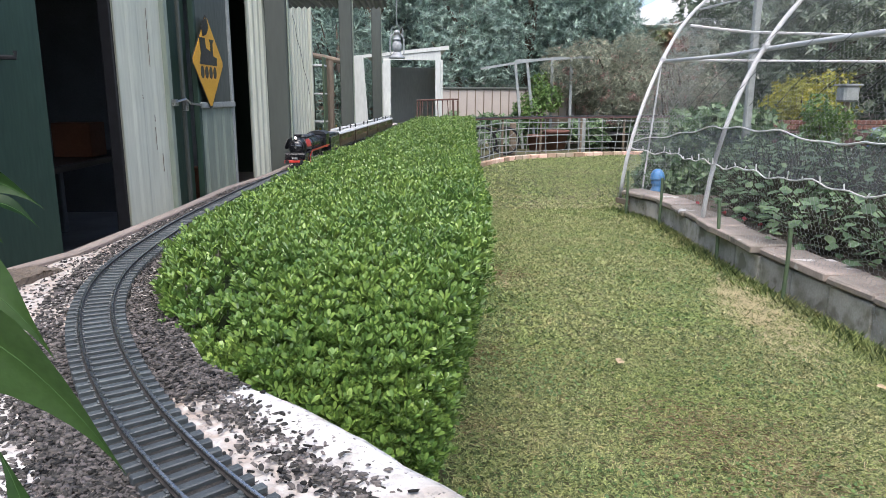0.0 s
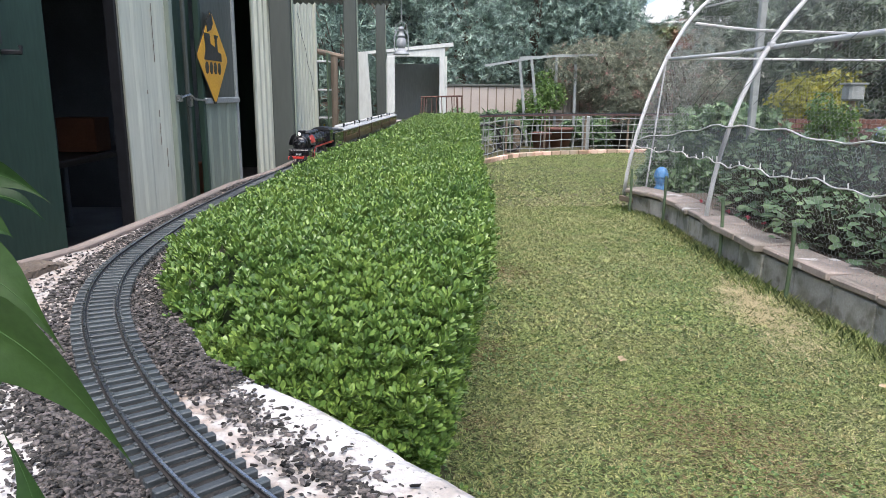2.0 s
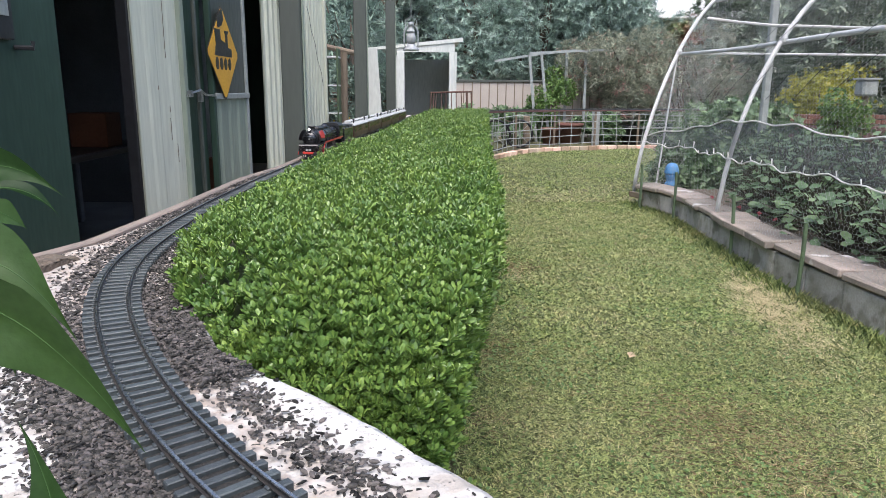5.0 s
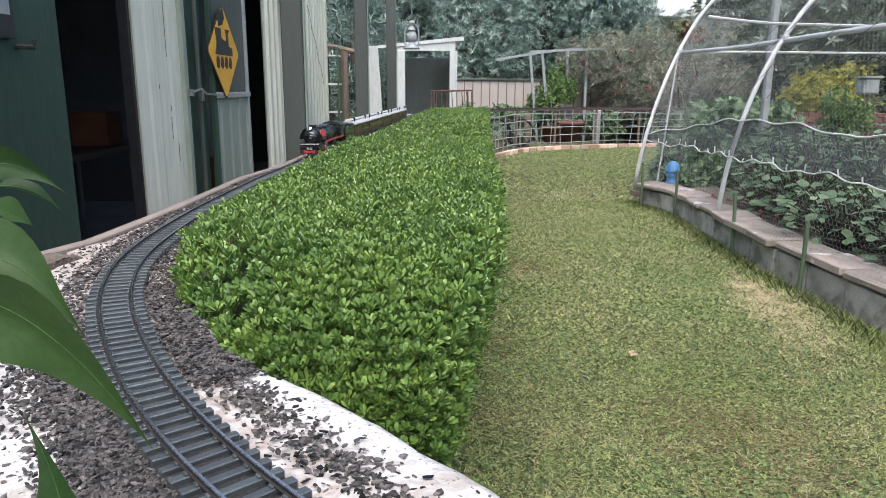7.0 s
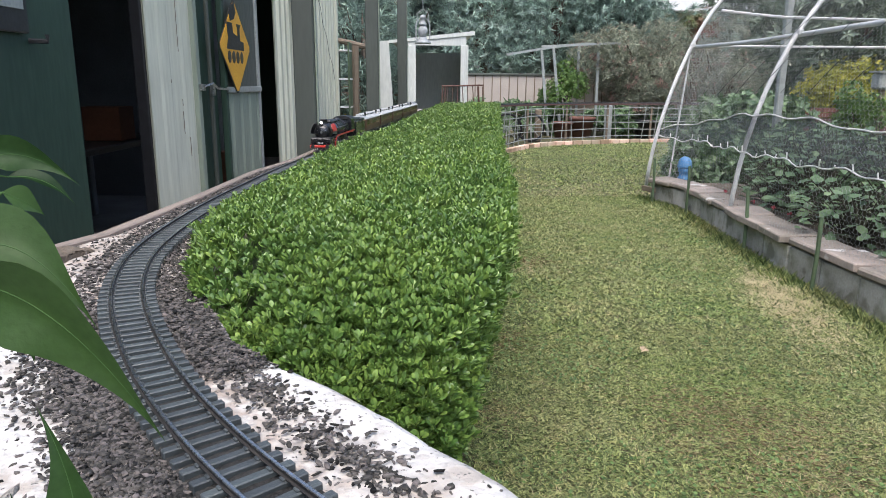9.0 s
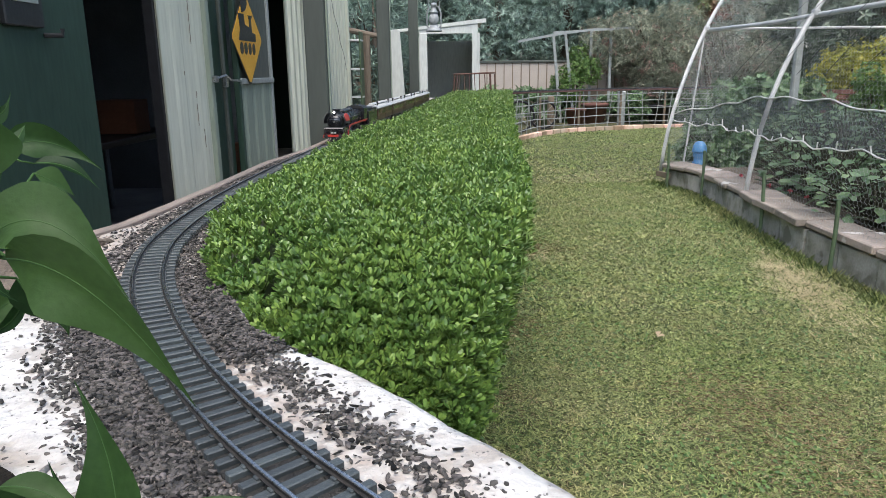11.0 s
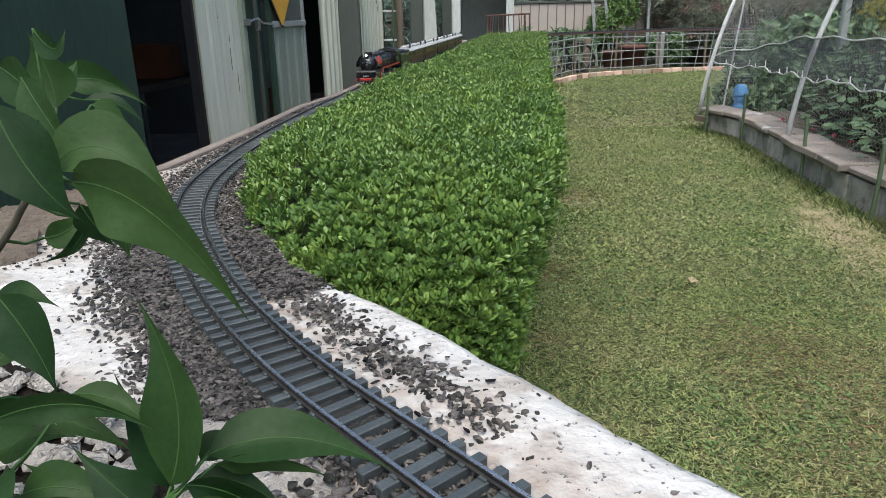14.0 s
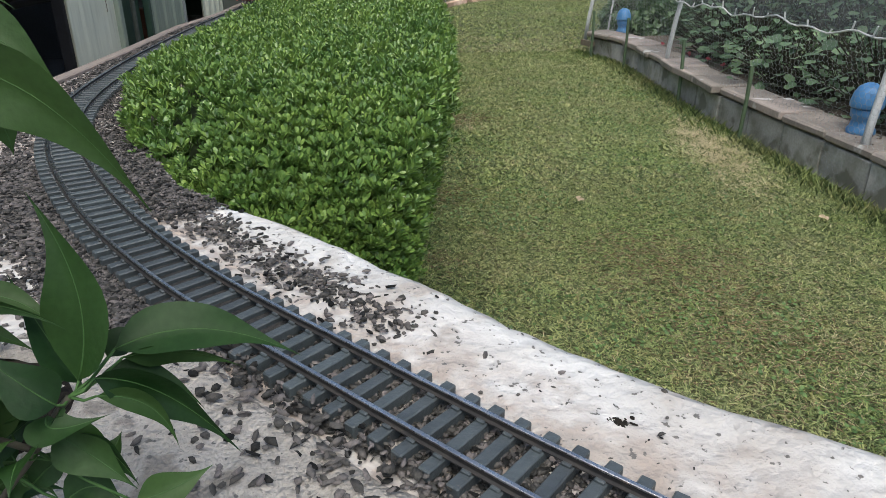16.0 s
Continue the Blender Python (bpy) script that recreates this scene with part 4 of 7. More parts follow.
for y, z, h in ((4.68, 0.92, 0.16), (4.685, 1.12, 0.05), (4.67, 1.5, 0.4), (4.50, 1.28, 0.03), (4.78, 0.75, 0.14)):
    part("paint_crack", slab(y, y + 0.0045, z, z + h, 0.004, 0.009 if abs(y - 4.4) > 0.05 else 0.004), M_TIMBER, wc, "dark crack in the paint")

cb = thing("wall_cable", "thin dark cable drooping along the cream shed wall", "cable")
part("cable", Shape().tube([front(9.9 + 0.15 * i, 0.05, 2.42 - 0.13 * i + 0.05 * math.sin(i * 2.1)) for i in range(9)], 0.0035, 5), M_BLACK, cb)

# sliding sign door
door = thing("door_1", "pale green sheet-steel door with a yellow train warning sign", "door", kind="structure")
part("leaf_panel", ribbed(5.61, 6.58, 0.05, 1.21, 0.03, 0.27, 0.014), M_DGREEN, door)
part("upper_panel", slab(5.61, 6.58, 1.25, TOP, 0.03, 0.02), M_POST, door)
part("mid_rail", slab(5.58, 6.62, 1.20, 1.25, 0.05, 0.045), M_GREY, door)
part("stile", slab(6.58, 6.64, 0.03, TOP, 0.05, 0.03), M_GREY, door)
part("stile", slab(5.55, 5.61, 0.03, TOP, 0.05, 0.03), M_GREEN, door)
part("side_panel", slab(5.09, 5.56, 0.03, TOP, 0.04, -0.045), M_GREEN, door, "dark green fixed panel")
part("upright", slab(5.26, 5.30, 0.03, TOP, 0.03, 0.02), M_POST, door)
lt = Shape()
lt.tube([front(4.98, 0.05, 1.25), front(5.12, 0.09, 1.28), front(5.3, 0.07, 1.24), front(5.6, 0.06, 1.23)], 0.009, 6)
lt.box(front(5.2, 0.06, 1.23), (0.03, 0.06, 0.09))
lt.box(front(5.0, 0.05, 1.25), (0.03, 0.07, 0.05))
part("latch", lt, M_STEEL, door, "steel bolt and padlock")

# warning sign on the door
sm = Matrix.Translation(front(5.80, 0.075, 1.585)) @ FROT @ Matrix(((0, 0, 1, 0), (1, 0, 0, 0), (0, 1, 0, 0), (0, 0, 0, 1))) @ Matrix.Diagonal((1.11, 1, 1, 1))
sign = thing("train_warning_sign", "yellow diamond warning sign with a black steam engine", "sign")


def diamond(r, k=0.05):
    pts_ = []
    for i in range(4):
        a = math.pi / 2 * i
        for s in (-1, 1):
            b = a + s * k
            pts_.append((r * math.cos(b) * (1 - k * 0.3), r * math.sin(b) * (1 - k * 0.3)))
    return pts_


part("plate", Shape().extrude(diamond(0.395), 0.004, sm), M_BLACK, sign, "black bordered plate")
part("face", Shape().extrude(diamond(0.375), 0.003, sm @ Matrix.Translation((0, 0, 0.004))), M_YELLOW, sign)
eng = Shape()
up = sm @ Matrix.Translation((0, 0.0, 0.007)) @ Matrix.Diagonal((1.15, 1.15, 1, 1))
eng.extrude([(-0.20, -0.02), (0.18, -0.02), (0.18, 0.04), (0.10, 0.05), (0.10, 0.14), (0.13, 0.17), (0.03, 0.17), (0.05, 0.14), (0.05, 0.08), (-0.05, 0.10), (-0.06, 0.17), (-0.18, 0.17), (-0.16, 0.06)], 0.003, up)
eng.extrude([(-0.10, 0.18), (-0.02, 0.20), (0.03, 0.25), (0.0, 0.33), (-0.06, 0.29), (-0.12, 0.25)], 0.003, up)
for i in range(4):
    eng.extrude([(-0.15 + 0.09 * i + 0.035 * math.cos(a), -0.075 + 0.045 * math.sin(a)) for a in np.linspace(0, 6.283, 13)[:-1]], 0.003, up)
part("engine_symbol", eng, M_BLACK, sign)

# plaque beside the doorway
pq = thing("wall_plaque", "small framed white plaque on the green shed wall", "plaque")
part("frame", slab(2.52, 2.80, 1.50, 1.78, 0.03, 0.045), M_BLACK, pq)
part("card", slab(2.56, 2.76, 1.60, 1.72, 0.006, 0.064), M_GREY, pq)
part("hook", Shape().tube([front(2.83, 0.03, 1.47), front(2.86, 0.10, 1.47), front(2.86, 0.10, 1.50)], 0.012, 6), M_BLACK, pq)

# things inside the shed
tagged(part("cardboard_box", Shape().box((-2.32, 5.35, 0.955), (0.30, 0.28, 0.27), ch=0.005), M_ORANGE), "orange cardboard box on a dark bench in the shed", "box")
bn = thing("workbench", "dark timber workbench in the unlit shed", "bench")
part("benchtop", Shape().box((-2.5, 5.1, 0.79), (0.8, 2.0, 0.05)), M_BLACK, bn)
for x, y in ((-2.15, 4.2), (-2.85, 4.2), (-2.15, 6.0), (-2.85, 6.0)):
    part("leg", Shape().box((x, y, 0.413), (0.08, 0.08, 0.704)), M_DARK, bn)
tagged(part("timber_crate", Shape().box((-1.85, 7.3, 0.31), (0.4, 0.5, 0.50), ch=0.01), M_ORANGE), "small timber crate inside the doorway", "crate")
sv = thing("storage_shelf", "dark shelf with small pale boxes in the shed", "shelf")
for z in (1.42, 1.75):
    part("board", Shape().box((-4.3, 5.0, z), (0.4, 2.6, 0.025)), M_TIMBER, sv)
for y in (3.75, 6.25):
    part("support", Shape().box((-4.3, y, 0.95), (0.38, 0.03, 1.78)), M_DARK, sv)
tagged(part("storage_box", Shape().box((-4.25, 5.2, 1.49), (0.25, 0.4, 0.10)), M_GREY), "pale box on the shed shelf", "box", "boxes on the shed shelf")

# ---- verandah ----
ver = thing("verandah_roof", "corrugated steel verandah roof on green beams", "roof", kind="structure")
sh = Shape()
cx = list(np.arange(-1.62, 0.19, 0.0127))
prof = [(x, 0.016 * math.cos(2 * math.pi * x / 0.076)) for x in cx]
k = len(prof)
for y, dz in ((8.1, 0.0), (9.3, 0.0)):
    for t in (0, -0.008):
        sh.v.extend((x - 0.10, y, 2.462 + d + t) for x, d in prof)
sh.n = 4 * k
for i in range(k - 1):
    sh.f += [(i, i + 1, 2 * k + i + 1, 2 * k + i), (k + i, 3 * k + i, 3 * k + i + 1, k + i + 1), (2 * k + i, 2 * k + i + 1, 3 * k + i + 1, 3 * k + i), (i, k + i, k + i + 1, i + 1)]
part("roof_sheet", sh, M_POST, ver)
POSTS = [(-0.505, 4.315), (-0.316, 7.42), (-0.117, 10.40)]
bm1 = Shape()
bm1.tube([(-0.72, 0.5, 3.07), (-0.505, 4.315, 3.07), (-0.316, 7.42, 3.07), (-0.117, 10.40, 3.07)], 0.03, 4)
part("beam", bm1, M_GREEN, ver)
post = thing("verandah_post", "square dark grey-green verandah post behind the track bed", "post", "verandah posts")
local("shaft", Shape().box((0, 0, 1.52), (0.138, 0.138, 3.04), ch=0.008), M_POST, post)
local("edge_strip", Shape().box((0.076, -0.02, 1.52), (0.012, 0.035, 3.00), ch=0.002), M_DGREEN, post, "pale strip")
post.matrix_world = Matrix.Translation((*POSTS[0], 0.0))
for p in POSTS[1:]:
    copy_thing(post, Matrix.Translation((*p, 0.0)))

# hanging lantern
ln = thing("hurricane_lantern", "grey metal hurricane lantern hanging on a wire", "lantern", m=Matrix.Translation((0.25, 6.45, 1.66)) @ Matrix.Scale(0.85, 4))
local("base", Shape().lathe([(0.088, 0), (0.092, 0.012), (0.07, 0.03), (0.05, 0.05), (0.045, 0.07)], 20), M_LAMP, ln, smooth=True)
local("glass", Shape().lathe([(0.036, 0.07), (0.055, 0.11), (0.056, 0.145), (0.035, 0.20)], 16), M_LAMP, ln, smooth=True)
local("cap", Shape().lathe([(0.05, 0.20), (0.045, 0.215), (0.030, 0.23), (0.028, 0.27), (0.036, 0.275), (0.030, 0.30), (0.012, 0.31)], 16), M_LAMP, ln, smooth=True)
for s in (-1, 1):
    local("side_tube", Shape().tube([(s * 0.05, 0, 0.03), (s * 0.078, 0, 0.06), (s * 0.078, 0, 0.2), (s * 0.05, 0, 0.262), (s * 0.02, 0, 0.268)], 0.008, 6), M_LAMP, ln)
local("bail", Shape().tube([(-0.07, 0, 0.22), (-0.06, 0, 0.33), (0, 0, 0.37), (0.06, 0, 0.33), (0.07, 0, 0.22)], 0.004, 5), M_LAMP, ln)
local("hanging_wire", Shape().tube([(0, 0, 0.37), (0, 0, 1.07)], 0.004, 5), M_LAMP, ln)
ar = thing("lantern_bracket", "steel arm from the verandah post that carries the lantern", "bracket")
part("arm", Shape().tube([(-0.316, 7.36, 2.50), (0.0, 6.8, 2.56), (0.25, 6.45, 2.565), (0.28, 6.41, 2.565)], 0.012, 6), M_GREY, ar)

# ---- block wall of the vegetable bed ----
WL = [(2.92, -0.6), (2.90, 0.8), (2.88, 2.0), (2.86, 3.5), (2.84, 4.23), (2.90, 5.35), (2.98, 6.3), (2.97, 6.8), (2.80, 7.5)]
wall = thing("raised_bed_wall", "low grey concrete block wall with weathered brown paver capping", "garden wall", kind="structure")
wline = smooth_line(WL, 0.40)
blk = Shape().box((0, 0, 0.095), (0.17, 0.39, 0.21), ch=0.006).mesh("block", M_CONC)
cap = Shape().box((0, 0, 0.03), (0.30, 0.392, 0.055), ch=0.008).mesh("paver", M_CAP)
cap2 = Shape().box((0, 0, 0.03), (0.27, 0.395, 0.05), ch=0.012).mesh("paver", M_CAP)
core_w = [Vector((p.x + 0.09, p.y, -0.02)) for p in smooth_line(WL, 0.2)]
part("mortar", Shape().sweep(core_w, [(-0.075, 0), (0.075, 0), (0.075, 0.215), (-0.075, 0.215)]), M_CONC, wall)
for i in range(len(wline) - 1):
    a, b = wline[i], wline[i + 1]
    ang = math.atan2(b.y - a.y, b.x - a.x) - math.pi / 2
    c = (a + b) / 2
    ob = new("block", blk)
    ob.parent = wall
    ob.matrix_basis = Matrix.Translation((c.x + 0.09, c.y, 0.0)) @ Matrix.Rotation(ang + random.uniform(-.015, .015), 4, "Z")
    ob = new("paver", random.choice((cap, cap2)))
    ob.parent = wall
    ob.matrix_basis = Matrix.Translation((c.x + 0.12 + random.uniform(-.028, .02), c.y, 0.205 + random.uniform(0, .016))) @ Matrix.Rotation(ang + random.uniform(-.08, .08), 4, "Z") @ Matrix.Rotation(random.uniform(-.06, .04), 4, "Y")
eb = wline[-1]
tagged(part("timber_offcut", Shape().box((2.80, 7.30, 0.14), (0.03, 0.24, 0.06), Matrix.Rotation(0.3, 4, "Z")), M_TIMBER, wall, "small timber block fixed to the wall"))

# soil of the vegetable bed
sh = Shape()
sx_, sy_ = np.linspace(0, 5.6, 30), np.linspace(-0.6, 7.4, 40)
sh.add([(xs(WL, y) + 0.16 + x, y, 0.19 + 0.03 * noise.noise((x * 2, y * 2, 4))) for y in sy_ for x in sx_],
       [(j * 30 + i, j * 30 + i + 1, (j + 1) * 30 + i + 1, (j + 1) * 30 + i) for j in range(39) for i in range(29)])
k = sh.n
sh.add([(xs(WL, 7.4) + 0.16, 7.4, 0.19), (xs(WL, 7.4) + 5.76, 7.4, 0.19), (xs(WL, 7.4) + 5.76, 7.45, -0.02), (xs(WL, 7.4) + 0.16, 7.45, -0.02)], [(0, 3, 2, 1)])
tagged(part("garden_bed_soil", sh, M_SOIL, smooth=True), "brown soil of the raised vegetable bed", "soil", kind="structure")

# ---- hoop house ----
HR_ = 3.0


def hoop_pt(ang, y, r=HR_):
    """Point on the hoop surface; ang from the lawn-side foot upwards."""
    x0 = xs(WL, y) + 0.03
    c = Vector((x0 + HR_, y, -0.03))
    z = r * math.sin(ang)
    lean = (0.09 * z ** 3 if y > 7.0 else 0.10 * z * z) * (1 if ang < 1.6 else 0.5)
    return c + Vector((-r * math.cos(ang), min(lean, 1.7), z))


A0 = 0.06
hoop_house = thing("hoop_house", "netted hoop house of white plastic pipe over the vegetable bed", "hoop house")
for y in (0.6, 2.72, 5.45, 7.52):
    part("hoop", Shape().tube([hoop_pt(A0 + (math.pi - 2 * A0) * i / 40, y) for i in range(41)], 0.021, 8), M_PIPE, hoop_house, smooth=True)
for ang, r in ((0.635, 0.021), (0.98, 0.012), (math.pi - 0.62, 0.016), (math.pi / 2, 0.018)):
    part("purlin", Shape().tube([hoop_pt(ang, y, HR_ - 0.035) for y in np.linspace(0.6, 7.55, 12)], r, 8), M_PIPE, hoop_house, smooth=True)
for y in (2.72, 5.45, 7.52):
    p = hoop_pt(0.635, y, HR_ - 0.01)
    part("joint_tie", Shape().box(p, (0.06, 0.07, 0.06), ch=0.012), M_PIPE, hoop_house)
part("end_brace", Shape().tube([(3.12, 7.6, 0.2), (3.40, 8.0, 1.76)], 0.010, 6), M_PIPE, hoop_house)
part("end_rail", Shape().tube([(3.72, 8.0, 2.14), (4.1, 8.0, 2.10), (4.48, 8.0, 2.07), (7.4, 8.0, 2.02)], 0.016, 6), M_PIPE, hoop_house)
part("end_rail", Shape().tube([(3.45, 8.0, 1.74), (7.8, 8.0, 1.74)], 0.014, 6), M_PIPE, hoop_house)


def hex_net(surface, u0, u1, v0, v1, cell, r, skip=None):
    """Chicken wire: hexagons of thin three-sided wire on a surface given in metres (u along, v up)."""
    w, h = cell, cell * 0.9
    sh = []
    nu, nv = int((u1 - u0) / w), int((v1 - v0) / (h * 0.75))
    P0, P1 = [], []
    for j in range(nv):
        for i in range(nu):
            u = u0 + (i + 0.5 * (j % 2)) * w
            v = v0 + j * h * 0.75
            a, b, c, d = (u, v), (u, v + h * 0.5), (u + w / 2, v + h * 0.75), (u - w / 2, v + h * 0.75)
            for p, q in ((a, b), (b, c), (b, d)):
                P0.append(p)
                P1.append(q)
    A = np.array([surface(*p) for p in P0])
    B = np.array([surface(*p) for p in P1])
    d = B - A
    d /= np.linalg.norm(d, axis=1, keepdims=True) + 1e-9
    ref = np.cross(d, np.array([0.31, 0.22, 0.92]))
    ref /= np.linalg.norm(ref, axis=1, keepdims=True) + 1e-9
    bi = np.cross(d, ref)
    vs = []
    for k_ in range(3):
        o = (ref * math.cos(2.094 * k_) + bi * math.sin(2.094 * k_)) * r
        vs += [A + o, B + o]
    V = np.stack(vs, 1).reshape(-1, 3)
    f = np.array([(0, 1, 3), (0, 3, 2), (2, 3, 5), (2, 5, 4), (4, 5, 1), (4, 1, 0)])
    F = (f[None] + (np.arange(len(A)) * 6)[:, None, None]).reshape(-1, 3)
    me = bpy.data.meshes.new("netting")
    me.vertices.add(len(V))
    me.vertices.foreach_set("co", V.reshape(-1))
    me.loops.add(F.size)
    me.loops.foreach_set("vertex_index", F.reshape(-1).astype(np.int32))
    me.polygons.add(len(F))
    me.polygons.foreach_set("loop_start", np.arange(0, F.size, 3, dtype=np.int32))
    me.materials.append(M_WIRE)
    me.update(calc_edges=True)
    return me


def net_side(u, v):
    a = 0.02 + v / HR_
    sag = 0.012 * math.sin(u * 2.9) * math.sin(v * 4)
    return hoop_pt(a, u, HR_ + 0.024 + sag)


tagged(part("side_netting", hex_net(net_side, 1.2, 7.5, -0.02, 3.4, 0.044, 0.0009), M_WIRE, hoop_house, "galvanised hexagonal wire netting"), kind="stuff")
tagged(part("far_netting", hex_net(net_side, 1.5, 7.5, 3.6, 9.2, 0.075, 0.0030), M_NET, hoop_house, "bleached bird netting over the top"), kind="stuff")
for k_ in range(9):
    u_, v_ = 6.6 - 0.5 * k_, 1.15 + 0.03 * k_
    part("black_cord", Shape().tube([net_side(u_ - 1.9 * t_, v_ + 1.9 * t_) for t_ in np.linspace(0, 1, 12)], 0.0022, 4), M_BLACK, hoop_house, "thin black cord")


def net_end(u, v):
    return Vector((u, 7.54 + 0.01 * math.sin(u * 5) + 0.09 * (v + 0.03) ** 3, v))


end_w = xs(WL, 7.45) + 0.03
me_end = hex_net(lambda u, v: net_end(u + max(0, 0) + (HR_ - math.sqrt(max(0, HR_ ** 2 - (v + 0.03) ** 2))), v), end_w, end_w + 0.55, 0.2, 2.3, 0.042, 0.0017)
tagged(part("end_netting", me_end, M_WIRE, hoop_house), kind="stuff")

# shade cloth band and its ropes
SY = np.linspace(1.2, 7.4, 80)
top_a = lambda y: float(np.interp(y, [1.0, 3.4, 3.6, 4.3, 5.6, 7.2, 7.65], [0.36, 0.366, 0.348, 0.368, 0.363, 0.293, 0.262])) + 0.004 * math.sin(y * 9)
bot_a = lambda y: float(np.interp(y, [1.0, 4.0, 5.6, 7.4], [0.272, 0.264, 0.255, 0.25])) + 0.005 * math.sin(y * 7) + 0.004 * math.sin(y * 17)
sh = Shape()
for y in SY:
    for i in range(7):
        a = bot_a(y) + (top_a(y) - bot_a(y)) * i / 6
        p = hoop_pt(a, y, HR_ + 0.03 + 0.012 * noise.noise((y * 5, i * 0.7, 2)))
        sh.v.append(tuple(p))
        sh.n += 1
sh.f = [(j * 7 + i, (j + 1) * 7 + i, (j + 1) * 7 + i + 1, j * 7 + i + 1) for j in range(len(SY) - 1) for i in range(6)]
part("shade_cloth", sh, M_CLOTH, hoop_house, "charcoal shade cloth band", smooth=True)
part("rope", Shape().tube([hoop_pt(top_a(y), y, HR_ + 0.038 + 0.004 * noise.noise((y * 30, 1, 1))) for y in SY], 0.0065, 6), M_ROPE, hoop_house, "white rope")
part("rope", Shape().tube([hoop_pt(bot_a(y), y, HR_ + 0.038 + 0.004 * noise.noise((y * 30, 5, 1))) for y in SY], 0.0055, 6), M_ROPE, hoop_house, "white rope")
for i in range(26):
    y = 2.0 + 5.2 * i / 25 + random.uniform(-.05, .05)
    p = hoop_pt(bot_a(y), y, HR_ + 0.04)
    part("rope_tie", Shape().tube([p, p + Vector((random.uniform(-.01, .01), random.uniform(-.03, .03), random.uniform(.02, .06)))], 0.005, 5), M_ROPE, hoop_house)

# green pickets at the wall
pk = thing("garden_picket", "slim green steel picket standing at the block wall", "picket", "pickets along the block wall")
local("stake", Shape().tube([(0, 0, -0.03), (0.004, 0, 0.35), (0, 0.004, 0.62)], 0.014, 6), M_PICKET, pk)
PK = [((2.80, 7.15), 0.5, 0.0), ((2.93, 6.45), 0.5, 0.02), ((2.83, 4.85), 0.62, -0.06), ((2.77, 3.72), 0.72, 0.03), ((2.80, 2.2), 0.62, 0.0)]
for i, ((x, y), h, tilt) in enumerate(PK):
    m = Matrix.Translation((x, y, 0)) @ Matrix.Rotation(tilt, 4, "X") @ Matrix.Diagonal((1, 1, h / 0.62, 1))
    if i == 0:
        pk.matrix_world = m
    else:
        o = copy_thing(pk, Matrix.Translation((x, y, 0)) @ Matrix.Rotation(tilt, 4, "X"))


def finial(x, y, s):
    """Blue domed water bottle standing upside down on the wall."""
    f = thing("blue_bottle", "blue plastic domed bottle on the garden wall", "bottle", "blue bottles on the wall", m=Matrix.Translation((x, y, 0.25)) @ Matrix.Scale(s, 4))
    local("body", Shape().lathe([(0.062, 0), (0.070, 0.012), (0.070, 0.03), (0.058, 0.045), (0.055, 0.085), (0.066, 0.095), (0.068, 0.13), (0.062, 0.14)], 24), M_BLUE, f, smooth=True)
    local("dome", Shape().lathe([(0.076, 0.142), (0.080, 0.15), (0.080, 0.165), (0.077, 0.18), (0.070, 0.215), (0.052, 0.245), (0.025, 0.262), (0.004, 0.266)], 24), M_BLUE, f, smooth=True)
    return f


finial(3.17, 7.25, 1.0)
finial(3.04, 2.95, 1.08)

# soil crumbs and dead leaves spilled on the wall's capping
cy_ = RNG.uniform(0.8, 7.2, 420)
cx_ = np.interp(cy_, [q[1] for q in WL], [q[0] for q in WL]) + RNG.beta(2.5, 1.2, 420) * 0.27
sc = stones(np.column_stack([cx_, cy_, RNG.uniform(0.262, 0.268, 420)]), RNG.uniform(0.004, 0.012, 420))
sc.materials.clear()
sc.materials.append(M_SOIL)
tagged(part("spilled_soil", sc, M_SOIL), "brown soil crumbs spilled over the wall's capping", "soil", kind="stuff")

# ---- plants ----
def crown(name, centre, radii, n, length, width, material, template=LEAF_LONG, droop=0.6, lumps=9, parent=None, seed=1, flat=0.0):
    """Leaves spread in uneven clumps over a crown."""
    rng = np.random.default_rng(seed)
    c, r = np.array(centre, float), np.array(radii, float)
    d = rng.normal(size=(lumps, 3))
    d /= np.linalg.norm(d, axis=1, keepdims=True)
    lc = c + d * r * rng.uniform(0.35, 0.85, (lumps, 1))
    # sprays of leaves that stand round a twig's end
    per = 8
    m = n // per
    which = rng.integers(0, lumps, m)
    q = rng.normal(size=(m, 3))
    q /= np.linalg.norm(q, axis=1, keepdims=True)
    hub = lc[which] + q * r * 0.42 * rng.uniform(0.45, 1.08, (m, 1)) ** 0.6
    hub[:, 2] = np.maximum(hub[:, 2], 0.05)
    tip = q * 0.9 + rng.normal(0, 0.35, (m, 3)) + np.array([0, 0, 0.35 - droop * 0.4])
    tip /= np.linalg.norm(tip, axis=1, keepdims=True)
    ref = np.cross(tip, rng.normal(size=(m, 3)))
    ref /= np.linalg.norm(ref, axis=1, keepdims=True)
    bi = np.cross(tip, ref)
    pos, ax, nm = [], [], []
    for k_ in range(per):
        a = 2.4 * k_ + rng.uniform(-0.3, 0.3, (m, 1))
        out = ref * np.cos(a) + bi * np.sin(a)
        pos.append(hub - tip * (0.5 * length * k_ / per))
        ax.append(tip * rng.uniform(0.2, 0.9, (m, 1)) + out + np.array([0, 0, -0.3 * droop]))
        nm.append(tip - out * 0.4)
    pos, ax, nm = np.concatenate(pos), np.concatenate(ax), np.concatenate(nm)
    n = len(pos)
    ln_ = length * rng.uniform(0.6, 1.3, n)
    me = leaf_mesh(name, pos, ax, nm, ln_, ln_ * width, template, material)
    return part(name, me, material, parent)


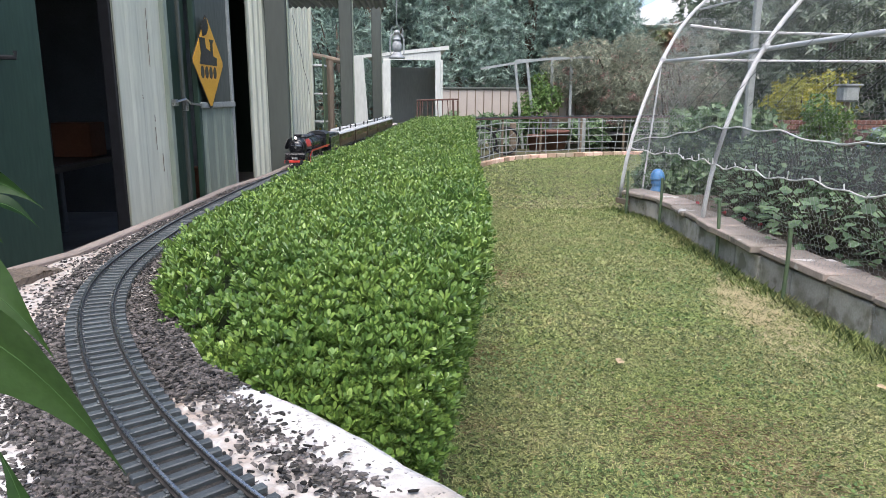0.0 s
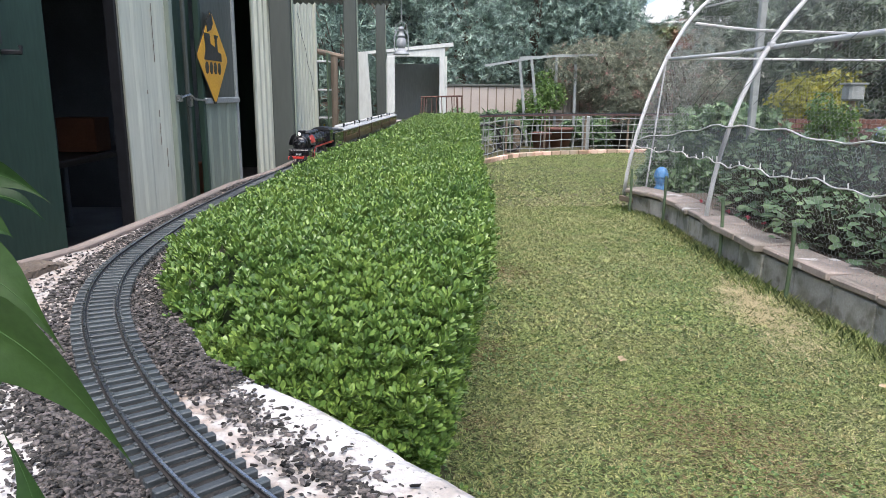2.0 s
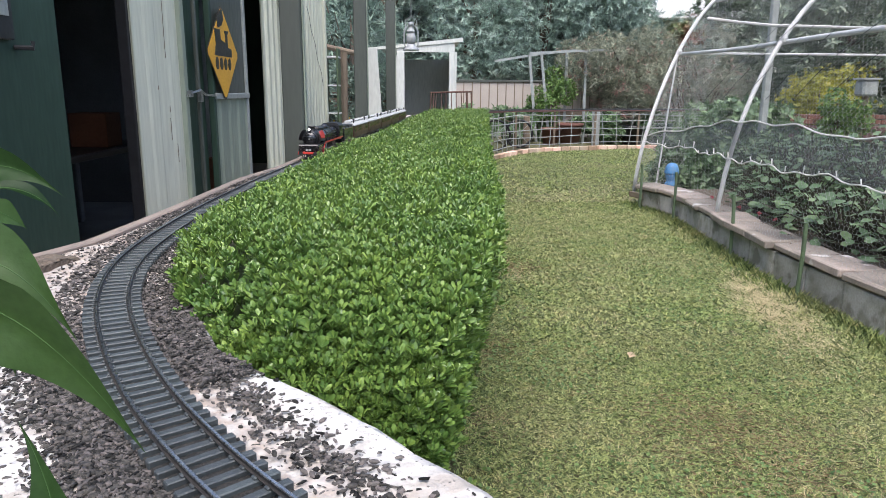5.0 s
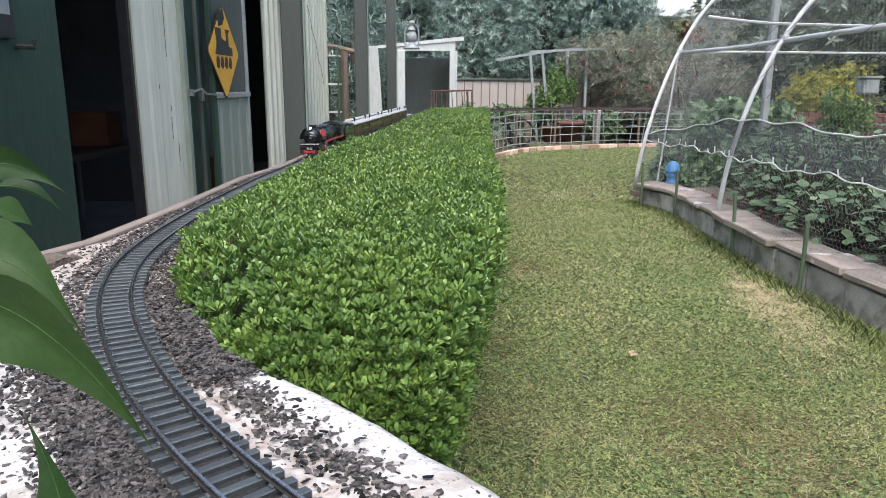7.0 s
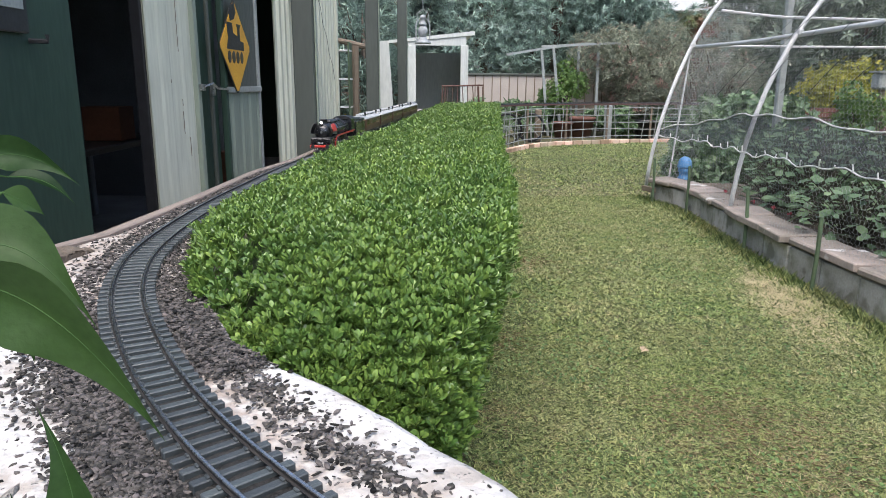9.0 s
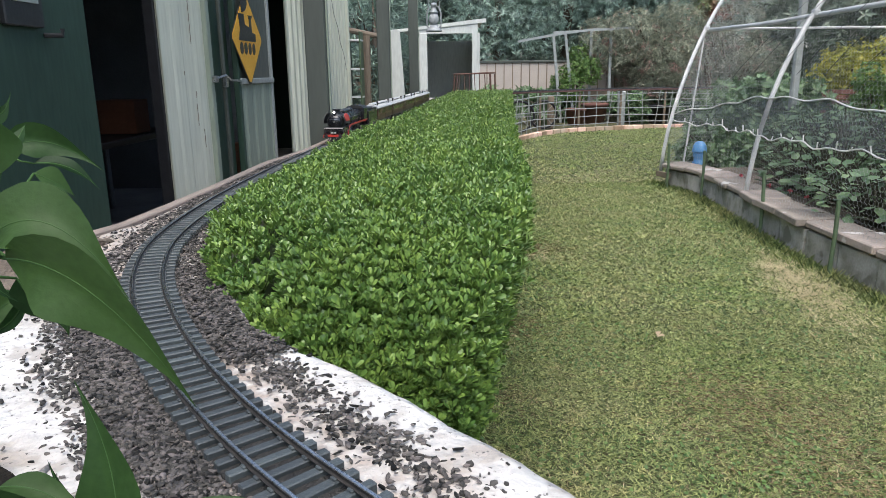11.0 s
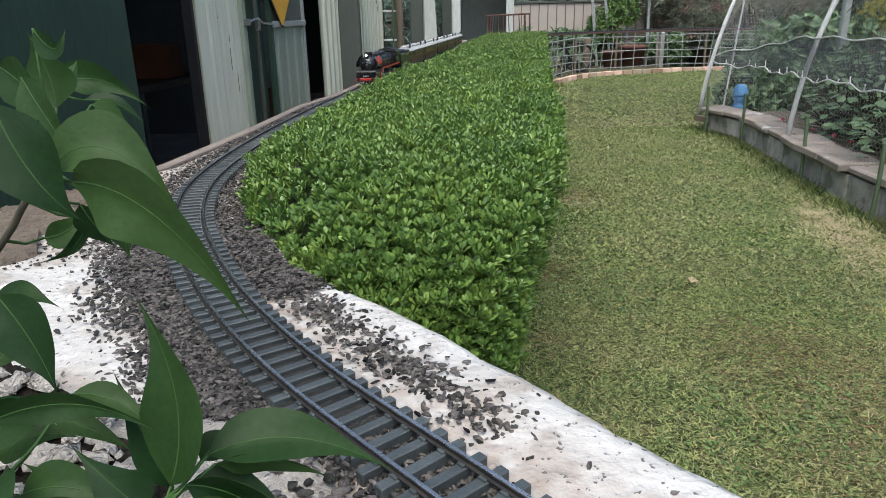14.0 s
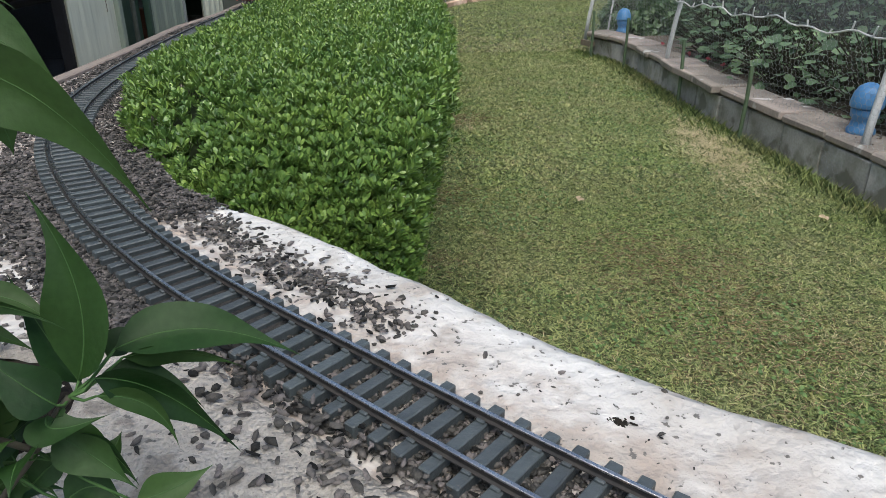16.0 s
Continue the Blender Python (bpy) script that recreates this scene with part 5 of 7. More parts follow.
def tree(name, label, cat, x, y, h, rx, material, n, length, width, seed, droop=0.6, group="", base=0.25, lumps=12, ry=None):
    rng = random.Random(seed)
    t = thing(name, label, cat, group)
    tr = Shape()
    top = h * 0.55
    tr.tube([(x, y, -0.1), (x + rng.uniform(-.1, .1), y, top * 0.5), (x + rng.uniform(-.2, .2), y + rng.uniform(-.2, .2), top), (x, y, h * 0.8)], [0.05 * h ** 0.7, 0.04 * h ** 0.7, 0.025 * h ** 0.7, 0.006], 8)
    for i in range(7):
        a = rng.uniform(0, 6.283)
        z0 = h * rng.uniform(0.15, 0.55)
        e = (x + math.cos(a) * rx * rng.uniform(.4, .8), y + math.sin(a) * (ry or rx) * 0.6, min(z0 + h * rng.uniform(.15, .35), h * 0.9))
        tr.tube([(x, y, z0), ((x + e[0]) / 2, (y + e[1]) / 2, z0 + (e[2] - z0) * 0.35), e], [0.018 * h ** 0.7, 0.012 * h ** 0.7, 0.004], 5)
    part("trunk", tr, M_BARK, t)
    zc = (h + h * base) / 2
    cr = crown("crown", (x, y, zc), (rx, ry or rx, (h - h * base) / 2 * 1.05), n, length, width, material, seed=seed, droop=droop, lumps=lumps, parent=t)
    return t


for i, (x, y, h, rx) in enumerate(((-6.5, 24, 7.5, 2.6), (-3.6, 22.5, 6.8, 2.3), (-0.8, 23.2, 7.8, 2.6), (1.9, 22.4, 6.6, 2.2), (4.3, 23.6, 7.4, 2.6), (5.9, 23.2, 6.0, 1.9),
                                   (9.0, 24, 3.7, 1.9), (7.25, 24.4, 5.8, 1.35), (10.9, 23.6, 5.4, 1.6), (12.4, 21, 5.0, 2.6), (13.3, 17.6, 5.4, 2.6), (13.3, 12.5, 5.4, 2.6), (10.9, 17.0, 4.6, 2.4), (13.2, 8.5, 5.4, 2.6), (-2.4, 17.5, 4.6, 1.5))):
    tree("evergreen_tree", "tall evergreen tree with drooping blue-green leaves", "tree", x, y, h, rx, M_TREE if i < 8 or i == 14 else M_DTREE, 17000 if i < 6 else 11000, 0.17 if i < 8 else 0.22, 0.22 if i < 8 else 0.3, 20 + i, 0.35, "trees behind the garden", 0.05, 26)
for i, (x, y, h) in enumerate(((-8.5, 27.5, 9.0), (-5.2, 27, 8.6), (-2.0, 27.5, 9.2), (1.0, 27, 8.8), (3.8, 27.5, 8.8), (6.0, 28, 7.0))):
    tree("background_tree", "blue-green broad tree behind the evergreens, haze put into its leaf colour", "tree", x, y, h, 2.7, M_BTREE, 7000, 0.36, 0.4, 120 + i, 0.3, "trees at the back", 0.02, 30)
tree("grevillea_bush", "large grey-green needle-leaved bush with dull pink flowers", "bush", 5.85, 18.2, 3.2, 1.65, M_GREV, 30000, 0.13, 0.12, 50, 0.1, "", 0.05, 16)
tree("grevillea_bush", "grey-green needle-leaved bush with pink tips", "bush", 8.0, 18.8, 3.1, 1.6, M_GREV, 14000, 0.13, 0.12, 51, 0.1, "", 0.05, 14)
tree("green_shrub", "bright green rounded shrub behind the fence", "shrub", 3.75, 17.75, 1.75, 0.72, M_SHRUB, 14000, 0.05, 0.42, 52, 0.2, "", 0.1, 8)
tree("yellow_shrub", "yellow-leaved shrub beyond the hoop house", "shrub", 7.85, 12.8, 1.78, 1.2, M_YSHRUB, 20000, 0.05, 0.4, 53, 0.1, "", 0.1, 26, 0.7)
tree("green_shrub", "leafy green shrub beside the yellow one", "shrub", 7.0, 10.4, 1.3, 0.5, M_SHRUB, 7000, 0.055, 0.5, 54, 0.2, "", 0.05, 9)
tree("green_shrub", "dark green shrub in the vegetable garden", "shrub", 5.4, 10.6, 1.3, 0.8, M_VEG, 3500, 0.11, 0.6, 55, 0.2, "", 0.05, 9)
tree("green_shrub", "dark green shrub in the vegetable garden", "shrub", 10.6, 9.4, 1.9, 1.2, M_VEG, 5000, 0.12, 0.5, 56, 0.2, "", 0.05, 9)
tree("strappy_shrub", "thin-leaved blue-green shrub behind the shed", "shrub", -1.2, 15.5, 3.6, 1.1, M_TREE, 9000, 0.20, 0.12, 57, 0.3, "", 0.1, 8)
tree("red_flowering_tree", "slender tree with red new leaves behind the bush", "tree", 7.15, 18.0, 3.25, 0.5, mat("red_leaf", (0.30, 0.07, 0.06), (0.12, 0.15, 0.06), 1.5, 0.5, bump=0, island=0.4), 1200, 0.10, 0.4, 58, 0.4, "", 0.75, 5)


def vegetable(x, y, h, n, s, seed):
    """A leafy vegetable plant: stalks and broad lobed leaves."""
    rng = np.random.default_rng(seed)
    t = thing("vegetable_plant", "broad-leaved dark green vegetable plant in the bed", "plant", "plants in the vegetable bed")
    st = Shape()
    P, A, N, L = [], [], [], []
    for i in range(n):
        a, rr = rng.uniform(0, 6.283), rng.uniform(0.1, 0.42)
        z = 0.2 + h * rng.uniform(0.08, 1.0)
        e = (x + math.cos(a) * rr, y + math.sin(a) * rr, z)
        st.tube([(x, y, 0.17), (x + math.cos(a) * rr * 0.6, y + math.sin(a) * rr * 0.6, 0.2 + (z - 0.2) * 0.7), e], 0.004, 3)
        P.append(e)
        A.append((math.cos(a), math.sin(a), rng.uniform(-0.6, 0.2)))
        N.append((-math.cos(a) * 0.3 + rng.normal(0, .3), -math.sin(a) * 0.3 + rng.normal(0, .3), 1))
        L.append(s * rng.uniform(0.6, 1.25))
    part("stalk", st, M_STEM, t)
    L = np.array(L)
    part("foliage", leaf_mesh("foliage", P, A, N, L, L * 0.95, LEAF_OVAL, M_VEG), M_VEG, t)


k = 0
for y in np.arange(1.0, 7.2, 0.42):
    for j, x in enumerate((3.45, 4.0, 4.7)):
        k += 1
        if y > 6.4 and j == 0:
            continue
        vegetable(x + random.uniform(-.1, .15), y + random.uniform(-.15, .15), random.uniform(0.35, 0.62) + (0.15 if j else 0), 130, 0.085, 100 + k)
for i, (x, y) in enumerate(((3.55, 8.0), (4.2, 7.9), (4.9, 8.0), (5.7, 8.1), (3.8, 8.8), (4.6, 8.9), (5.5, 9.0), (6.4, 8.4))):
    tree("dark_shrub", "leafy dark green plant beyond the hoop house", "shrub", x, y, 0.75 + 0.1 * (i % 3), 0.5, M_VEG, 2400, 0.10, 0.45, 80 + i, 0.3, "plants beyond the hoop house", 0.0, 8)
for i in range(5):
    x, y = 3.25 + random.uniform(-.05, .1), 5.0 + 0.3 * i
    f = thing("pink_flower", "small pink flowering plant at the bed's edge", "flower", "pink flowers in the bed")
    part("stem", Shape().tube([(x, y, 0.18), (x + .01, y, 0.28)], 0.004, 4), M_STEM, f)
    part("bloom", leaf_mesh("bloom", np.tile((x, y, 0.28), (14, 1)), rand_dirs(14) + np.array([0, 0, .5]), rand_dirs(14), 0.022, 0.02, LEAF_OVAL, M_PINK), M_PINK, f)

for i, (x, y) in enumerate(((1.6, 15.6), (2.6, 16.9), (3.4, 17.9), (4.9, 17.3), (6.1, 17.6), (7.3, 17.4), (8.6, 16.9))):
    tree("dark_shrub", "low dark green shrub in the shade behind the trellis fence", "shrub", x, y, 0.95, 0.75, M_VEG, 2200, 0.13, 0.4, 70 + i, 0.3, "shrubs behind the fence", 0.0, 8)

# ---- far end: trellis fence carrying the track ----
FB = [(0.75, 11.7), (1.15, 12.3), (1.7, 13.1), (2.5, 14.45), (3.9, 15.3), (5.2, 15.65), (6.6, 15.7), (8.4, 15.3)]
fl = smooth_line(FB, 0.05)
fence = thing("trellis_fence", "curved grey wire trellis fence with timber posts that carries the track", "fence")
for z in (0.14, 0.30, 0.46, 0.62, 0.76):
    part("rail_wire", Shape().tube([p + Vector((0, 0, z + 0.012 * math.sin(i * 0.11 + z * 9))) for i, p in enumerate(fl)], 0.010, 5), M_LATT, fence)
for i in range(4, len(fl), 6):
    p = fl[i]
    l = random.uniform(-.10, .10)
    part("upright_wire", Shape().tube([p + Vector((0, 0, 0.0)), p + Vector((l * 0.5, 0, 0.4)), p + Vector((l, 0, 0.83))], 0.009, 5), M_LATT, fence)
up_line = [p for p in LINE if p.y > 12.2]
part("deck", Shape().sweep([Vector((p.x, p.y, height_at(p.y) - 0.05)) for p in up_line[::5]], [(-0.055, 0), (0.055, 0), (0.055, 0.032), (-0.055, 0.032)]), M_MAROON, fence, "dark timber track deck")
for i in range(10, len(up_line), 110):
    p = up_line[i]
    part("post", Shape().box((p.x, p.y, 0.40), (0.045, 0.045, 0.84)), M_TIMBER, fence)
edging = thing("brick_edging", "row of pale and red bricks along the end of the lawn", "edging", kind="structure")
bl = smooth_line([(x + 0.08, y - 0.22) for x, y in FB], 0.25)
bk = Shape().box((0, 0, 0.035), (0.11, 0.222, 0.10), ch=0.008).mesh("brick", M_BRICK)
for a, b in zip(bl, bl[1:]):
    o = new("brick", bk)
    o.parent = edging
    o.matrix_basis = Matrix.Translation(((a + b) / 2)) @ Matrix.Rotation(math.atan2(b.y - a.y, b.x - a.x) - math.pi / 2 + random.uniform(-.05, .05), 4, "Z") @ Matrix.Rotation(random.uniform(-.05, .05), 4, "Y")


# clutter behind the fence
def pot(x, y, r, h, material, label):
    p = thing("plant_pot", label, "pot", "pots behind the fence", m=Matrix.Translation((x, y, 0)))
    local("body", Shape().lathe([(r * 0.7, 0), (r * 0.95, h * 0.85), (r * 1.05, h * 0.86), (r * 1.05, h), (r * 0.9, h), (r * 0.85, h * 0.9)], 16), material, p, smooth=True)
    local("soil", Shape().lathe([(r * 0.86, h * 0.86), (r * 0.86, h * 0.9)], 16), M_SOIL, p)


def wheel(x, y, z, r):
    w = thing("cart_wheel", "old spoked wheel leaning behind the fence", "wheel", "old wheels")
    part("tyre", Shape().tube([(x + r * math.cos(a), y, z + r * math.sin(a)) for a in np.linspace(0, 6.283, 25)], 0.025, 6), M_BLACK, w)
    for i in range(8):
        a = i * math.pi / 4
        part("spoke", Shape().tube([(x, y, z), (x + r * math.cos(a), y, z + r * math.sin(a))], 0.008, 4), M_GREY, w)


pot(4.05, 17.0, 0.32, 0.5, M_TERRA, "terracotta tub behind the trellis fence")
pot(3.5, 16.6, 0.25, 0.4, M_TERRA, "small terracotta pot behind the trellis fence")
pot(5.6, 16.9, 0.3, 0.45, M_BLACK, "black plastic pot behind the trellis fence")
pot(6.4, 17.2, 0.28, 0.5, M_GREEN, "green plastic pot behind the trellis fence")
wheel(1.95, 14.75, 0.33, 0.32)
wheel(2.55, 15.35, 0.33, 0.30)
tk = thing("garden_bench", "weathered timber garden bench behind the fence", "bench")
part("seat", Shape().box((4.4, 17.6, 0.42), (1.2, 0.4, 0.05)), M_TIMBER, tk)
part("back", Shape().box((4.4, 17.8, 0.72), (1.2, 0.05, 0.22)), M_TIMBER, tk)
for x in (3.9, 4.9):
    part("leg", Shape().box((x, 17.6, 0.2), (0.06, 0.36, 0.4)), M_TIMBER, tk)
tagged(part("green_bin", Shape().lathe([(0.2, 0), (0.25, 0.6), (0.27, 0.62), (0.27, 0.68), (0.1, 0.72)], 16, Matrix.Translation((2.75, 16.6, 0))), M_PICKET, smooth=True), "green plastic bin behind the fence", "bin")
tagged(part("old_post", Shape().box((2.75, 15.6, 0.36), (0.14, 0.14, 0.72)), M_TIMBER), "short weathered timber post behind the fence", "post", "old posts")
tagged(part("old_post", Shape().box((4.55, 16.4, 0.40), (0.16, 0.12, 0.80)), M_GREY), "short grey timber post behind the fence", "post", "old posts")

# beige steel boundary fence
bf = thing("boundary_fence", "beige sheet-steel boundary fence with dark ribs and capping", "fence", kind="structure")
for i in range(58):
    x = -6 + 0.235 * i
    part("sheet", Shape().box((x + 0.1175, 19.3, 0.75), (0.225, 0.03, 1.5)), M_BEIGE, bf)
    part("rib", Shape().box((x, 19.29, 0.75), (0.022, 0.05, 1.5)), M_TIMBER, bf)
part("capping", Shape().box((0.8, 19.28, 1.53), (13.7, 0.07, 0.06)), M_POST, bf)

# green pergola
pg = thing("pergola", "weathered pale green timber pergola frame", "pergola")
part("beam", Shape().tube([(2.2, 17.7, 2.0), (3.4, 17.9, 2.2), (5.0, 18.1, 2.38)], 0.04, 4), M_GREY, pg)
part("beam", Shape().tube([(3.0, 17.2, 2.18), (5.0, 17.3, 2.28)], 0.035, 4), M_GREY, pg)
for x, y, h, dx in ((3.05, 17.5, 2.15, 0.25), (3.35, 17.5, 2.16, 0.28), (4.05, 17.8, 2.25, 0.0), (4.45, 17.4, 2.25, 0.02)):
    part("post", Shape().tube([(x + dx, y, -0.05), (x, y, h)], 0.045, 4), M_GREY, pg)

# white garden shed
gs = thing("white_garden_shed", "small white steel garden shed with a dark doorway", "shed")
part("fascia", Shape().extrude([(-0.45, 1.985), (1.10, 2.135), (1.10, 2.205), (-0.45, 2.035)], 0.06, Matrix(((1, 0, 0, 0), (0, 0, -1, 12.62), (0, 1, 0, 0), (0, 0, 0, 1)))), M_SHED, gs)
part("gable", Shape().extrude([(-0.10, 1.952), (0.95, 1.952), (0.95, 2.118), (-0.10, 2.016)], 0.04, Matrix(((1, 0, 0, 0), (0, 0, -1, 12.62), (0, 1, 0, 0), (0, 0, 0, 1)))), M_SHED, gs)
part("door_post", Shape().box((0.90, 12.6, 0.98), (0.10, 0.06, 1.95)), M_SHED, gs)
part("door_post", Shape().box((-0.03, 12.6, 0.98), (0.14, 0.06, 1.95)), M_SHED, gs)
part("side_wall", Shape().box((0.97, 13.6, 0.98), (0.04, 2.0, 1.96)), M_SHED, gs)
part("side_wall", Shape().box((-0.10, 13.6, 0.95), (0.04, 2.0, 1.9)), M_SHED, gs)
part("back_wall", Shape().box((0.44, 14.6, 0.95), (1.1, 0.04, 1.9)), M_SHED, gs)
part("roof", Shape().box((0.33, 13.68, 2.105), (1.5, 2.0, 0.03), Matrix.Rotation(-0.10, 4, "Y")), M_SHED, gs)
ls = thing("white_sheet", "white corrugated sheet leaning beside the shed", "sheet")
sh = Shape().box((0, 0, 0.98), (0.22, 0.03, 1.9), ch=0.004)
part("panel", sh, M_SHED, ls)
ls.matrix_world = Matrix.Translation((-0.36, 11.2, 0.02)) @ Matrix.Rotation(-0.06, 4, "Y")

# rusty stand
rs = thing("rusty_stand", "rusty steel trestle stand at the end of the hedge", "stand")
for x, y in ((0.46, 11.75), (1.26, 11.75), (0.52, 12.05), (1.20, 12.05)):
    part("leg", Shape().tube([(x, y, -0.02), (0.86 + (x - 0.86) * 0.86, y, 1.24)], 0.012, 5), M_RUST, rs)
for i in range(7):
    x = 0.56 + 0.10 * i
    part("bar", Shape().tube([(x + 0.03 * (i % 2), 11.75, 0.5), (0.86 + (x - 0.86) * 0.85, 11.75, 1.24)], 0.008, 5), M_RUST, rs)
part("top_bar", Shape().tube([(0.50, 11.75, 1.24), (1.22, 11.75, 1.26)], 0.014, 6), M_RUST, rs)
part("top_bar", Shape().tube([(0.55, 12.05, 1.24), (1.17, 12.05, 1.26)], 0.014, 6), M_RUST, rs)

# rustic timber frame and shelf past the shed's end
rf = thing("rustic_arbour", "rustic weathered timber post and beam", "frame")
part("post", Shape().tube([(-1.12, 13.0, -0.05), (-1.1, 13.0, 1.95)], 0.07, 8), M_TIMBER, rf)
part("beam", Shape().tube([(-1.75, 12.9, 2.12), (-0.7, 13.1, 1.9)], 0.05, 8), M_TIMBER, rf)
gsf = thing("green_shelf", "dark green steel shelf rack with pale shelf edges", "shelf")
for z in (0.35, 0.85, 1.35, 1.85):
    part("shelf_board", Shape().box((-1.28, 12.72, z), (0.26, 0.4, 0.03)), M_WHITE, gsf)
for x in (-1.39, -1.17):
    part("upright", Shape().box((x, 12.72, 1.0), (0.03, 0.42, 2.0)), M_PICKET, gsf)
yf = thing("yellow_flowers", "clump of yellow flowers by the timber post", "flowers")
part("leaves", leaf_mesh("leaves", np.array([-0.95, 13.0, 0.3]) + RNG.normal(0, 1, (250, 3)) * np.array([.16, .14, .16]), rand_dirs(250), rand_dirs(250) + np.array([0, 0, 1]), 0.09, 0.03, LEAF_OVAL, M_SHRUB), M_SHRUB, yf)
part("blooms", leaf_mesh("blooms", np.array([-0.95, 12.95, 0.45]) + RNG.normal(0, 1, (160, 3)) * np.array([.17, .12, .12]), rand_dirs(160), rand_dirs(160) + np.array([0, 0, 1]), 0.05, 0.045, LEAF_OVAL, M_FLOWER), M_FLOWER, yf)
bkf = thing("slat_fence", "dark slatted timber fence behind the shelf", "fence")
for i in range(9):
    part("slat", Shape().box((-1.4, 15.0, 0.15 + 0.15 * i), (2.6, 0.03, 0.09)), M_TIMBER, bkf)
for x in (-2.6, -0.3):
    part("post", Shape().box((x, 15.06, 0.7), (0.08, 0.08, 1.45)), M_TIMBER, bkf)

# beyond the hoop house
lw = thing("low_brick_wall", "low red brick wall under the yellow shrub", "wall")
for j in range(2):
    for i in range(14):
        part("brick", Shape().box((6.3 + 0.24 * i + 0.12 * (j % 2), 11.6, 0.80 + 0.085 * j), (0.23, 0.11, 0.076), ch=0.005), M_TERRA, lw)
part("base", Shape().box((7.9, 11.62, 0.36), (3.5, 0.14, 0.76)), M_MAROON, lw)
tagged(part("timber_pole", Shape().box((5.0, 9.0, 1.35), (0.088, 0.088, 2.75)), M_LATT), "grey weathered timber pole behind the hoop house", "pole")
cp = thing("blue_ceramic_pot", "blue and white glazed ceramic pot", "pot", m=Matrix.Translation((6.95, 9.0, 0.45)))
local("body", Shape().lathe([(0.10, 0), (0.17, 0.12), (0.18, 0.28), (0.12, 0.40), (0.14, 0.45)], 20), M_CERAMIC, cp, smooth=True)
tagged(part("pot_stand", Shape().box((6.95, 9.0, 0.225), (0.34, 0.34, 0.45)), M_CONC), "concrete stand under the glazed pot", "stand")
bx = thing("nest_box", "grey timber box on a post", "box")
part("post", Shape().box((7.58, 10.9, 0.61), (0.08, 0.08, 1.27)), M_TIMBER, bx)
part("box", Shape().box((7.58, 10.9, 1.37), (0.26, 0.26, 0.26)), M_LATT, bx)
part("lid", Shape().box((7.58, 10.9, 1.515), (0.31, 0.31, 0.03)), M_LATT, bx)

# neighbour's house
nh = thing("neighbour_house", "white-gabled neighbouring house above the trees", "house")
part("wall", Shape().box((14.2, 36, 2.3), (7, 5, 4.6)), M_CREAM, nh)
part("roof", Shape().extrude([(-4.2, 0), (4.2, 0), (0.0, 2.0)], 6.0, Matrix.Translation((14.2, 39, 4.6)) @ Matrix.Rotation(radians(90), 4, "X")), M_WHITE, nh)

# side and rear boundaries, out of view
for nm, c, s in (("boundary_wall_east", (14.5, 6, 0.9), (0.1, 30, 1.8)), ("boundary_wall_south", (4, -7, 0.9), (22, 0.1, 1.8)), ("boundary_wall_west", (-6.5, 6, 0.9), (0.1, 28, 1.8))):
    tagged(part(nm, Shape().box(c, s), M_BEIGE), "plain beige boundary fence", "fence", kind="structure")

# ---- leafy shrub beside the bed, close by ----
shrub = thing("leafy_shrub", "glossy broad-leaved green shrub growing beside the track bed", "shrub")


M_RIB = mat("pale_leaf_rib", (0.055, 0.115, 0.032), (0.040, 0.090, 0.024), 40, 0.7, bump=0.1, spec=0.2)
def big_leaf(base, mid, tip, width, face, fold=0.25):
    """One broad pointed leaf on a bowed midrib, its halves folded up, with a drawn-out tip and slightly wavy margins."""
    base, mid, tip = Vector(base), Vector(mid), Vector(tip)
    ctrl = mid * 2 - (base + tip) * 0.5
    L = (mid - base).length + (tip - mid).length
    prof = [0.0, 0.42, 0.74, 0.92, 1.0, 0.99, 0.92, 0.81, 0.67, 0.52, 0.36, 0.22, 0.11, 0.04, 0.0]
    n, cols = len(prof) - 1, (-1, -0.66, -0.33, 0, 0.33, 0.66, 1)
    vs, rib = [], []
    for i, w in enumerate(prof):
        t = i / n
        c = base * (1 - t) ** 2 + ctrl * (2 * t * (1 - t)) + tip * t * t
        ax = ((ctrl - base) * (1 - t) + (tip - ctrl) * t).normalized()
        up_ = Vector(face)
        up_ = (up_ - ax * up_.dot(ax)).normalized()
        side = ax.cross(up_)
        rib.append(c)
        for q in cols:
            wave = 0.016 * L * math.sin(t * 12 + q * 1.7 + base.x * 300) * abs(q) ** 1.5
            vein = 0.0035 * L * math.sin(t * 42 + abs(q) * 5) * abs(q) * (1 - abs(q))
            vs.append(c + side * (q * w * width / 2) + up_ * (1.5 * fold * abs(q) ** 1.2 * w * width / 2 + (wave + vein) * w))
    k = len(cols)
    fs = [(i * k + j, i * k + j + 1, (i + 1) * k + j + 1, (i + 1) * k + j) for i in range(n) for j in range(k - 1)]
    lf = part("leaf", Shape().add(vs, fs), M_PLANT, shrub, smooth=True)
    part("midrib", Shape().tube(rib[:-1], [0.0006 * (1 - 0.8 * i / n) for i in range(n)], 5), M_RIB, lf, "pale green midrib", True)
    node = min(NODES, key=lambda q: (q - base).length)
    if (node - base).length > 0.002:
        part("leaf_stalk", Shape().tube([node, (node + base) / 2 - Vector((0, 0, 0.003)), base], [0.0013, 0.0010, 0.0008], 5), M_RIB, shrub, smooth=True)


